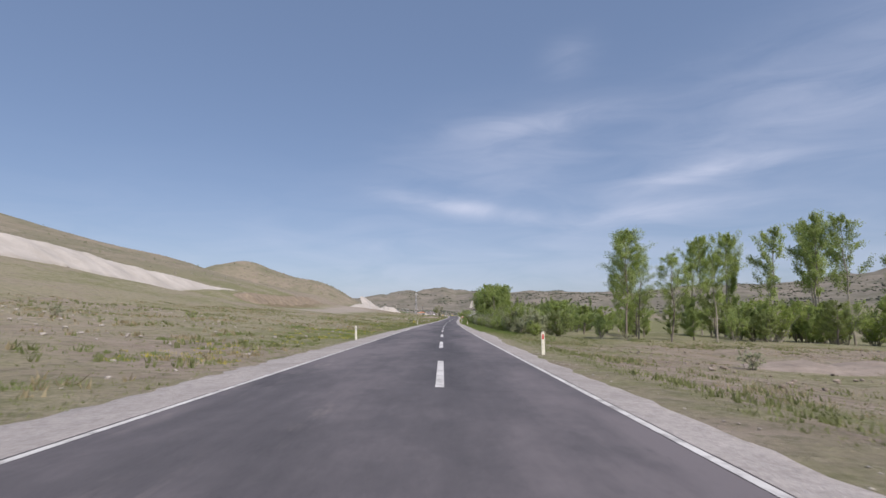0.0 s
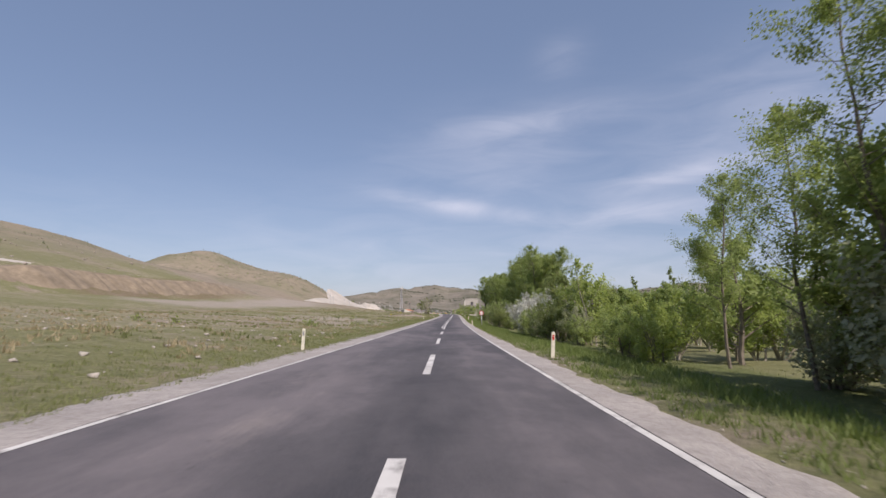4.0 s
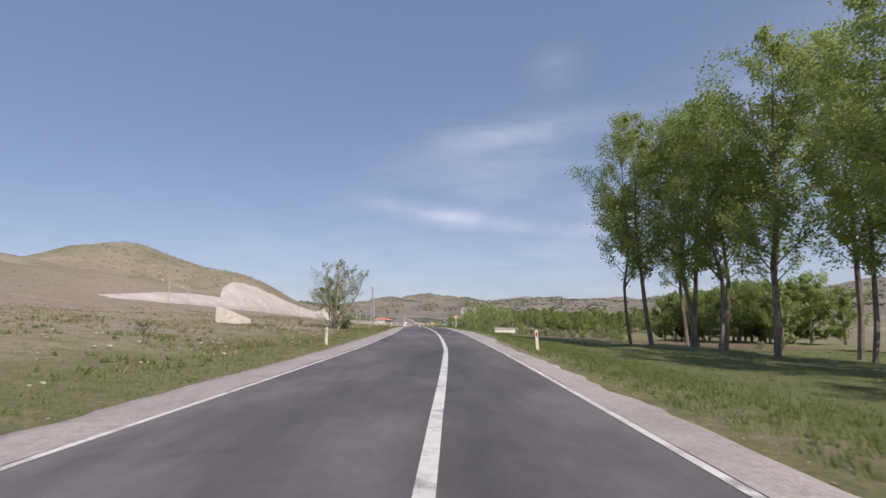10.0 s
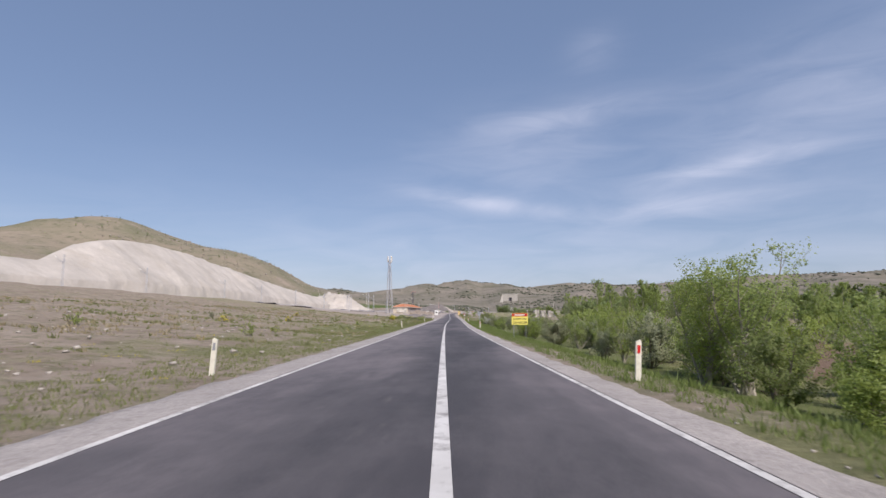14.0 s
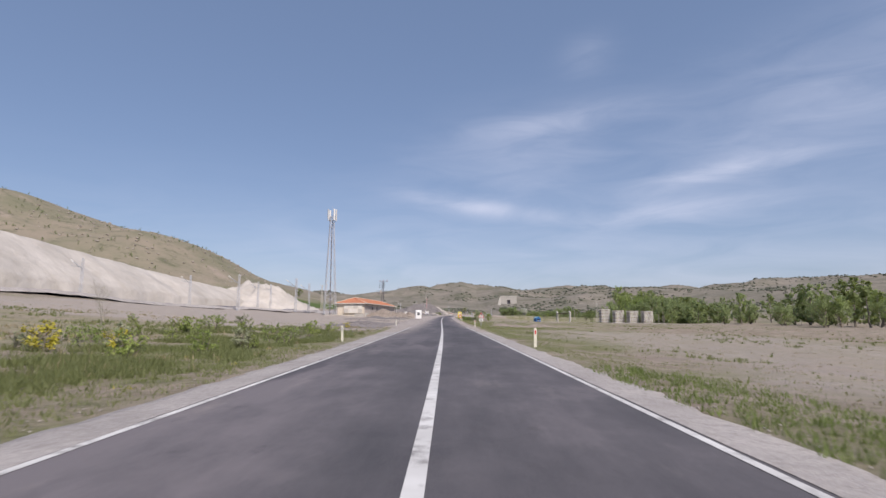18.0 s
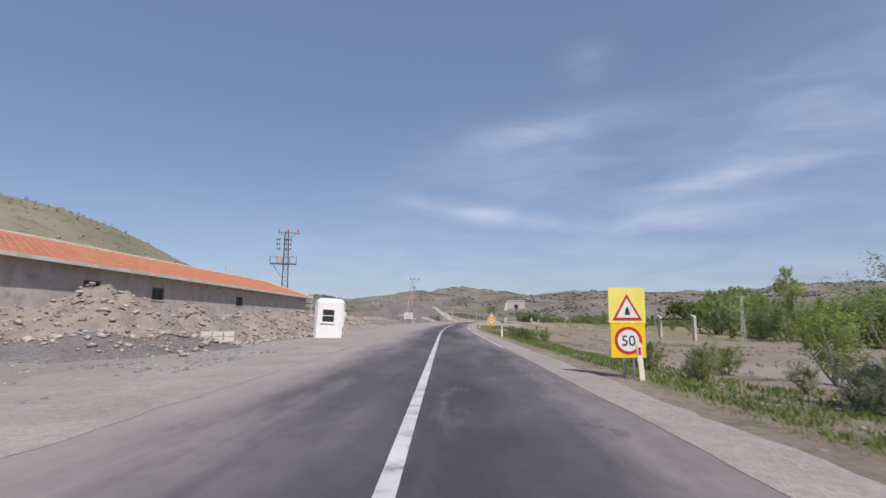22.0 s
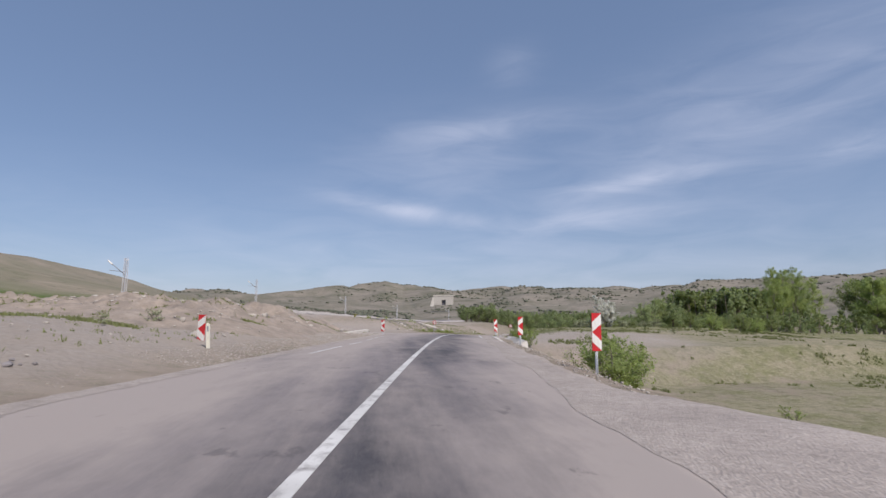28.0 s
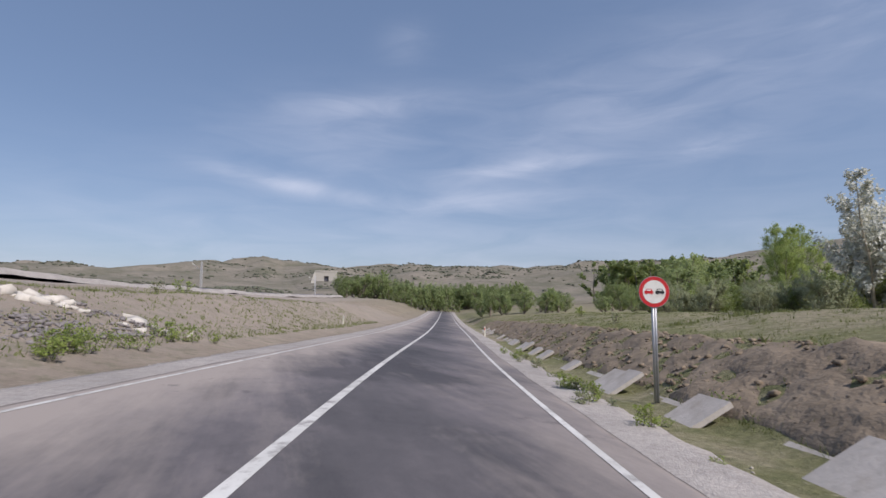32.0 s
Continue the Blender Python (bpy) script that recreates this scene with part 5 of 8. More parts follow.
REFLECT_RED = plain("red_reflector", (0.60, 0.03, 0.03), 0.25, vary=0.05)
POST_WHITE = plain("post_plastic", (0.74, 0.71, 0.60), 0.5, vary=0.08, scale=4, dirt=(0.45, 0.40, 0.32))
CONCRETE = plain("concrete", (0.46, 0.43, 0.39), 0.9, vary=0.15, scale=1.2, bump=0.01, dirt=(0.30, 0.27, 0.23))
PALE_CONCRETE = plain("pale_concrete", (0.58, 0.55, 0.50), 0.9, vary=0.15, scale=0.8, bump=0.01, dirt=(0.36, 0.32, 0.27))
PLASTER = plain("rough_plaster", (0.48, 0.415, 0.375), 0.95, vary=0.18, scale=0.6, bump=0.03, bscale=12, dirt=(0.22, 0.19, 0.17))
CREAM = plain("cream_wall", (0.62, 0.55, 0.45), 0.9, vary=0.12, scale=0.7, bump=0.01, dirt=(0.45, 0.37, 0.30))
KIOSK_WHITE = plain("kiosk_white", (0.80, 0.79, 0.77), 0.45, vary=0.05, scale=1.5)
WHITEWASH = plain("peeling_whitewash", (0.74, 0.71, 0.65), 0.9, vary=0.12, scale=1.3, bump=0.02, bscale=9, dirt=(0.30, 0.26, 0.20))
GLASS = plain("dark_glass", (0.03, 0.035, 0.04), 0.15, vary=0.1)
BLUE = plain("blue_sheet", (0.03, 0.14, 0.36), 0.5, vary=0.15, scale=1)
ROOF_BLUE = plain("pale_blue_roof", (0.16, 0.34, 0.50), 0.5, vary=0.1, scale=1.5)
PALE_BLUE = plain("pale_blue_board", (0.36, 0.39, 0.42), 0.5, vary=0.1, scale=2)
WOOD = plain("weathered_wood", (0.22, 0.16, 0.11), 0.85, vary=0.25, scale=2, bscale=20)
PINK_STEEL = plain("faded_red_steel", (0.50, 0.33, 0.30), 0.6, 0.2, vary=0.2, scale=1.0)
PALE_STEEL = plain("pale_lattice_steel", (0.50, 0.45, 0.42), 0.6, 0.2, vary=0.2, scale=1.0)
MAST_STEEL = plain("mast_steel", (0.55, 0.55, 0.57), 0.55, 0.25, vary=0.12, scale=1.0)
DARK_STEEL = plain("dark_steel", (0.17, 0.16, 0.18), 0.55, 0.5, vary=0.2, scale=1.5)
PINK = plain("pink_conduit", (0.46, 0.24, 0.24), 0.5, vary=0.1)
RUBBLE = plain("rubble_earth", (0.30, 0.25, 0.208), 0.95, vary=0.3, scale=1.1, bump=0.14, bscale=6, dirt=(0.235, 0.19, 0.15))
BALLAST = gravel_material("grey_ballast", (0.195, 0.177, 0.172), (0.29, 0.265, 0.255), 9.0, 0.08)
SAND = gravel_material("pale_sand", (0.42, 0.38, 0.33), (0.54, 0.49, 0.43), 6.0, 0.04)
STONE = plain("grey_stone", (0.42, 0.38, 0.34), 0.9, vary=0.25, scale=2, bump=0.03, bscale=9)
WHITE_CONCRETE = plain("whitish_concrete", (0.62, 0.58, 0.53), 0.9, vary=0.14, scale=0.9, bump=0.015, bscale=14, dirt=(0.42, 0.37, 0.32))
ROCK = plain("outcrop_rock", (0.34, 0.30, 0.26), 0.95, vary=0.3, scale=.5, bump=0.1, bscale=2)
SLAB = plain("channel_concrete", (0.47, 0.43, 0.395), 0.9, vary=0.2, scale=0.9, bump=0.015, bscale=12, dirt=(0.33, 0.28, 0.235))
DARK_STONE = plain("ballast_stone", (0.235, 0.215, 0.215), 0.9, vary=0.3, scale=2, bump=0.03, bscale=9)
OCHRE = plain("eroded_ochre_earth", (0.25, 0.20, 0.145), 0.95, vary=0.3, scale=0.3, bump=0.2, bscale=1.5, dirt=(0.17, 0.135, 0.095))
# ridge scrub green, paled so that its colour carries the haze
SCRUB = plain("distant_scrub", (0.115, 0.122, 0.09), 0.9, vary=0.3, scale=0.02)
BROWN_EARTH = plain("fresh_brown_earth", (0.235, 0.185, 0.135), 0.95, vary=0.35, scale=1.5, bump=0.12, bscale=5)


def tile_material():
    m, n, l, b = material("clay_roof_tile", 0.8)
    col = ramp_node(n, l, noise_node(n, l, 1.2, 6), [(0.3, (0.39, 0.15, 0.075)), (0.7, (0.53, 0.225, 0.125))])
    col = mix_node(n, l, span_node(n, l, noise_node(n, l, 9, 4), 0.45, 0.7, 0, 0.5), col, (0.34, 0.11, 0.05))
    l.new(col, b.inputs["Base Color"])
    return m


TILE = tile_material()


def beside(y, lat, turn=0.0, drop=0.0):
    p = spot(y, lat)
    return pose(p.x, p.y, p.z - drop, 0, 0, road_turn(y) + turn)


def marker_post():
    root = empty("marker_post", Matrix(), "white plastic roadside marker post with a reflector on the gravel verge", "marker post", "marker posts")

    def body(bm):
        plate(bm, [(-.06, -.25), (.06, -.25), (.06, .84), (.035, .90), (-.06, .86)], -.03, .03)
    axis_mesh("body", root, POST_WHITE, body)
    axis_mesh("reflector", root, REFLECT_RED, lambda bm: box(bm, -.032, .032, -.038, -.03, .60, .78), "red reflector")
    axis_mesh("rear_reflector", root, STEEL, lambda bm: box(bm, -.03, .03, .03, .037, .60, .78), "pale rear reflector")
    return root


def build_posts():
    first = marker_post()
    spots = [(21.5, 4.0), (115.2, 4.7), (218.6, 3.78), (270, 4.4), (308.4, 4.1), (370, 4.4), (435.5, 4.4), (495.1, 4.3), (606.8, 4.3), (697, 4.4), (742.5, 4.4), (777.6, 5.2), (808, 5.0),
             (843, 5.0), (1019, 5.5), (1084, 5.2), (36, -5.6), (116.3, -5.9), (164, -5.6), (269, -6.1), (307, -5.3), (375, -5.6), (437.5, -5.6), (495.9, -5.6), (606.5, -5.6), (703, -6.6), (878.5, -8.6),
             (930.5, -8.2), (964.5, -7.4), (1093, -8.4), (160, 4.2), (550, 4.3), (553, -5.6), (655, -5.7), (650, 4.3)]
    for i, (y, lat) in enumerate(spots):
        m = beside(y, lat, 180 if lat < 0 else 0, .2 if y == 218.6 else 0) @ pose(0, 0, 0, random.uniform(-4, 4), random.uniform(-4, 4), 0)
        if i == 0:
            first.matrix_world = m
        else:
            copy_thing(first, m)


def sign_post(root, height, r=0.028, gap=0.05, foot=-0.3):
    for s in (-1, 1):
        axis_mesh("post", root, STEEL, lambda bm: bar(bm, (s * gap, 0.04, foot), (s * gap, 0.04, height), r, 8), smooth=True)


CAR = [(-.5, 0), (-.5, .22), (-.38, .30), (-.26, .52), (.26, .52), (.38, .30), (.5, .22), (.5, 0), (.36, 0), (.36, -.1), (.22, -.1), (.22, 0), (-.22, 0), (-.22, -.1), (-.36, -.1), (-.36, 0)]


def no_overtaking(m, label, group="no overtaking signs"):
    root = empty("no_overtaking_sign", m, label, "road sign", group)
    sign_post(root, 1.95, gap=.026)
    z, r = 1.92, 0.32
    axis_mesh("plate", root, STEEL, lambda bm: disc(bm, (0, z), r, 0.0, 0.012), "bare metal back plate")
    axis_mesh("rim", root, RED, lambda bm: disc(bm, (0, z), r - .008, -0.004, 0.0), "red rim")
    axis_mesh("face", root, WHITE, lambda bm: disc(bm, (0, z), r * .74, -0.008, -0.004), "white sign face")
    for s, mat, name in ((-1, RED, "red_car_symbol"), (1, BLACK, "black_car_symbol")):
        k = 0.185
        axis_mesh(name, root, mat, lambda bm: plate(bm, [(s * 0.112 + x * k, z - .035 + y * k) for x, y in CAR], -0.012, -0.008))
        axis_mesh("window_mark", root, WHITE, lambda bm: plate(bm, [(s * 0.112 + x * k, z - .035 + y * k) for x, y in ((-.26, .30), (-.18, .45), (.18, .45), (.26, .30))], -0.015, -0.012))
    return root


def round_back(y, lat, height, r, label):
    """A round sign that shows its bare back."""
    root = empty("road_sign", beside(y, lat, 180), label, "road sign")
    axis_mesh("post", root, STEEL, lambda bm: bar(bm, (0, 0.04, -0.3), (0, 0.04, height), .04, 8), smooth=True)
    axis_mesh("plate", root, STEEL, lambda bm: disc(bm, (0, height - .05), r, 0.0, 0.012), "bare metal plate")
    axis_mesh("clamp", root, DARK_STEEL, lambda bm: box(bm, -.08, .08, .012, .09, height - .15, height - .10))


def triangle(root, z, w, symbol=None, y0=0.0):
    """A red-rimmed warning triangle w wide with its lower edge at z."""
    h = w * .88
    axis_mesh("plate", root, STEEL, lambda bm: plate(bm, [(-w / 2, z), (w / 2, z), (0, z + h)], y0, y0 + .012), "bare metal back plate")
    axis_mesh("rim", root, RED, lambda bm: plate(bm, [(-w / 2 + .01, z + .006), (w / 2 - .01, z + .006), (0, z + h - .012)], y0 - .004, y0), "red rim")
    k = .72
    axis_mesh("face", root, WHITE, lambda bm: plate(bm, [(-w / 2 * k, z + .09 * w), (w / 2 * k, z + .09 * w), (0, z + .09 * w + h * k)], y0 - .008, y0 - .004), "white sign face")
    for pts in symbol or ():
        axis_mesh("symbol", root, BLACK, lambda bm: plate(bm, [(x * w, z + v * w) for x, v in pts], y0 - .012, y0 - .008))


def lettering(text, size, mat, root, x, z, y, align="CENTER", bold=0.0):
    c = bpy.data.curves.new("lettering", "FONT")
    c.body, c.size, c.align_x, c.extrude, c.offset = text, size, align, 0.002, bold
    ob = new("lettering", c)
    dg = bpy.context.evaluated_depsgraph_get()
    dg.update()
    me = bpy.data.meshes.new_from_object(ob.evaluated_get(dg))
    bpy.data.objects.remove(ob)
    me.materials.clear()
    me.materials.append(mat)
    ob = new("lettering", me)
    ob.matrix_basis = pose(x, y, z, 90, 0, 0)
    ob.parent = root
    return ob


def speed_panel(root, z, w, h, text, y0=0.0):
    axis_mesh("yellow_panel", root, YELLOW, lambda bm: plate(bm, [(-w / 2, z), (w / 2, z), (w / 2, z + h), (-w / 2, z + h)], y0, y0 + .015), "yellow sheet panel")
    c = z + h * .5
    axis_mesh("rim", root, RED, lambda bm: disc(bm, (0, c), w * .40, y0 - .004, y0), "red rim")
    axis_mesh("face", root, WHITE, lambda bm: disc(bm, (0, c), w * .31, y0 - .008, y0 - .004), "white sign face")
    lettering(text, w * .42, BLACK, root, 0, c - w * .145, y0 - .010, bold=0.002)


def build_signs():
    no_overtaking(beside(218.2, 5.1, 0, .15) @ pose(0, 0, 0, 0, -2, 0), "red-rimmed no overtaking sign on steel posts beside a thicket")
    no_overtaking(pose(25.8, 1050.7, 3.48, 0, 0, -16), "red-rimmed no overtaking sign on steel posts beside a ditch")
    no_overtaking(beside(1035.3, -5.8) @ pose(0, 0, 0, 0, 5, 0), "leaning round no overtaking sign below an earth bank")
    round_back(342, -5.7, 2.0, .33, "back of a round road sign on a leaning grey post")
    round_back(578.6, 5.6, 2.0, .34, "back of a round road sign on a bent grey post")
    # exclamation triangle
    root = empty("warning_sign", beside(434.3, 4.85), "red-rimmed triangular warning sign with an exclamation mark", "road sign")
    axis_mesh("post", root, POST_WHITE, lambda bm: box(bm, -.045, .045, .016, .09, -.3, 1.95), "pale painted post")
    triangle(root, 1.55, .85, [[(-.035, .62), (.035, .62), (.018, .30), (-.018, .30)], [(-.03, .20), (.03, .20), (.03, .26), (-.03, .26)]])
    # truck board
    root = empty("construction_board", beside(521, 5.3), "yellow construction notice board with a red header on thin legs", "sign board")
    for s in (-1, 1):
        axis_mesh("leg", root, STEEL, lambda bm: bar(bm, (s * .42, .03, -.5), (s * .42, .03, 1.6), .022, 6))
    axis_mesh("board", root, PALE_YELLOW, lambda bm: box(bm, -.56, .56, -.01, .01, .95, 1.75), "yellow board")
    axis_mesh("header", root, RED, lambda bm: box(bm, -.54, .54, -.014, -.01, 1.52, 1.73), "red header strip")
    axis_mesh("header_bar", root, WHITE, lambda bm: box(bm, -.36, .36, -.018, -.014, 1.585, 1.665))
    lettering("KAMYON", .21, BLACK, root, 0, 1.27, -.012, bold=.002)
    lettering("ÇIKABİLİR", .21, BLACK, root, 0, 1.03, -.012, bold=.002)
    # junction triangle with plate
    root = empty("junction_sign", beside(707.5, 6.0, 0, .3), "red-rimmed side road warning triangle with a white plate below", "road sign")
    axis_mesh("post", root, STEEL, lambda bm: box(bm, -.04, .04, .02, .08, -.3, 2.2))
    triangle(root, 1.55, .9, [[(-.05, .16), (.05, .16), (.05, .28), (.16, .28), (.16, .36), (.05, .36), (.05, .50), (.09, .50), (0, .62), (-.09, .50), (-.05, .50)]])
    axis_mesh("number_plate", root, WHITE, lambda bm: box(bm, -.28, .28, 0.0, .014, .98, 1.46), "white plate with dark bars")
    for z, a, b in ((1.30, -.20, -.06), (1.30, .02, .20), (1.08, -.14, .14)):
        axis_mesh("plate_bar", root, BLACK, lambda bm: box(bm, a, b, -.004, 0.0, z, z + .09))
    # works triangle over 50
    root = empty("works_sign", pose(float(road_x(778.4)) + 5.05, 778.0, float(road_z(778.4)) - .31, 0, 0, road_turn(778)), "pale yellow works warning panel above a yellow speed limit panel", "road sign")
    sign_post(root, 1.9, gap=.12, foot=-.8)
    speed_panel(root, .72, .86, .84, "50")
    axis_mesh("top_panel", root, PALE_YELLOW, lambda bm: plate(bm, [(-.46, 1.57), (.46, 1.57), (.46, 2.40), (.40, 2.46), (-.46, 2.46)], .016, .03), "pale yellow sheet panel")
    triangle(root, 1.64, .76, [[(-.08, .18), (.10, .18), (.03, .40), (.0, .46), (-.05, .38)]], .008)
    # bend triangle over 30
    root = empty("bend_sign", beside(833, 6.1), "red-rimmed double bend triangle above a yellow speed limit panel", "road sign")
    axis_mesh("post", root, STEEL, lambda bm: bar(bm, (0, .05, -.3), (0, .05, 1.9), .035, 8), smooth=True)
    speed_panel(root, .78, .95, .98, "30")
    triangle(root, 1.78, .85, [[(-.10, .16), (-.02, .16), (-.02, .34), (.08, .30), (.08, .50), (.12, .50), (.05, .60), (-.01, .50), (.02, .50), (.02, .40), (-.10, .44)]], .018)
    # municipal board
    root = empty("town_board", beside(883.3, -10.4), "white town notice board with blue letters on two posts", "sign board")
    for s in (-1, 1):
        axis_mesh("leg", root, STEEL, lambda bm: bar(bm, (s * .7, .03, -.4), (s * .7, .03, 2.3), .03, 6))
    axis_mesh("board", root, WHITE, lambda bm: box(bm, -.9, .9, -.015, .015, 1.05, 2.38), "white board")
    NAVY = plain("navy_letter", (0.03, 0.06, 0.22), 0.5)
    lettering("GÜLŞEHRİ", .33, NAVY, root, 0, 1.85, -.018, bold=.003)
    lettering("BELEDİYESİ", .30, NAVY, root, 0, 1.42, -.018, bold=.003)
    axis_mesh("underline", root, NAVY, lambda bm: box(bm, -.55, .55, -.019, -.015, 1.18, 1.27))
    axis_mesh("emblem", root, YELLOW, lambda bm: box(bm, .05, .35, -.019, -.015, 2.22, 2.31))
    # chevron boards
    first = None
    for y, lat in ((959.5, 5.6), (976.3, 5.4), (994.3, 4.95), (966.5, -8.6), (996.9, -6.0)):
        m = pose(float(road_x(y)) + lat, y, float(road_z(y)) - .33, 0, random.uniform(-3, 3), road_turn(y) + (24 if lat > 0 else -14))
        if first:
            copy_thing(first, m)
            continue
        first = root = empty("chevron_board", m, "narrow red and white chevron board on a steel post", "chevron board", "chevron boards")
        sign_post(root, 1.5, r=.022, gap=.025, foot=-1.6)
        w, z0, h = .165, .74, 1.09
        c = z0 + h / 2
        axis_mesh("panel", root, RED, lambda bm: plate(bm, [(-w, z0), (w, z0), (w, z0 + h), (-w, z0 + h)], 0, .02), "red panel")
        for a, b, d, e in ((0, .26, .48, .21), (-.26, 0, -.24, -.49)):
            axis_mesh("white_band", root, WHITE, lambda bm: plate(bm, [(-w, c + a * h), (w, c + e * h), (w, c + d * h), (-w, c + b * h)], -.004, 0), "white band")
    # small boards at the lay-by
    for y, lat, w in ((887.5, 10.8, .75), (911, 19.5, .5), (905, 17.4, .5)):
        root = empty("lay_by_board", beside(y, lat, 30), "small grey-blue metal board seen from behind on two legs", "sign board", "lay-by boards")
        for s in (-1, 1):
            axis_mesh("leg", root, STEEL, lambda bm: bar(bm, (s * w * .35, 0, -.3), (s * w * .35, 0, 1.9), .025, 6))
        axis_mesh("board", root, PALE_BLUE, lambda bm: box(bm, -w / 2, w / 2, -.02, 0, 1.0, 2.1))


def lattice(root, h, w0, w1, panels, mat, r=.045, brace=.025, each=False, name="brace"):
    """Four legs that draw together from w0 to w1, with crossed braces."""
    def corner(i, z):
        w = (w0 + (w1 - w0) * z / h) / 2
        return Vector(((-w, w, w, -w)[i % 4], (-w, -w, w, w)[i % 4], z))
    for i in range(4):
        axis_mesh("leg", root, mat, lambda bm: bar(bm, corner(i, -.4), corner(i, h), r, 4))
    zs = [h * (1 - (1 - k / panels) ** 1.25) for k in range(panels + 1)]
    if each:
        for k in range(panels):
            for i in range(4):
                for a, b in ((i, i + 1), (i + 1, i)):
                    axis_mesh(name, root, mat, lambda bm: bar(bm, corner(a, zs[k]), corner(b, zs[k + 1]), brace, 4))
    else:
        for i in range(4):
            def face(bm):
                for k in range(panels):
                    a, b = (i, i + 1) if k % 2 else (i + 1, i)
                    bar(bm, corner(a, zs[k]), corner(b, zs[k + 1]), brace, 4)
                    bar(bm, corner(i, zs[k + 1]), corner(i + 1, zs[k + 1]), brace * .8, 4)
            axis_mesh("lacing", root, mat, face)


def build_mast():
    root = empty("radio_mast", beside(787, -33.8, 20), "tall galvanised lattice radio mast with white antenna panels", "radio mast")
    lattice(root, 30, 3.5, 1.0, 20, MAST_STEEL, .075, .04, each=True)
    for a in (20, 110, 200, 290, 335):
        c, s = math.cos(radians(a)), math.sin(radians(a))
        k = axis_mesh("antenna_panel", root, WHITE, lambda bm: box(bm, -.28, .28, -.1, .1, 28.7, 32.2, bevel=.03), "white antenna panel")
        k.matrix_basis = pose(1.35 * c, 1.35 * s, 0, 0, 0, a + 90)
        axis_mesh("antenna_arm", root, STEEL, lambda bm: bar(bm, (.4 * c, .4 * s, 29.6), (1.35 * c, 1.35 * s, 29.6), .04))
    axis_mesh("lightning_rod", root, STEEL, lambda bm: bar(bm, (0, 0, 30), (0, 0, 33.5), .025))
    axis_mesh("head_ring", root, STEEL, lambda bm: [bar(bm, (1.1 * math.cos(i), 1.1 * math.sin(i), 29.9), (1.1 * math.cos(i + .785), 1.1 * math.sin(i + .785), 29.9), .04) for i in np.arange(8) * .785])
    axis_mesh("footing", root, CONCRETE, lambda bm: box(bm, -1.9, 1.9, -1.9, 1.9, -.5, .15))
    axis_mesh("cable_ladder", root, DARK_STEEL, lambda bm: box(bm, -.15, .15, -.2, -.12, 0, 29))


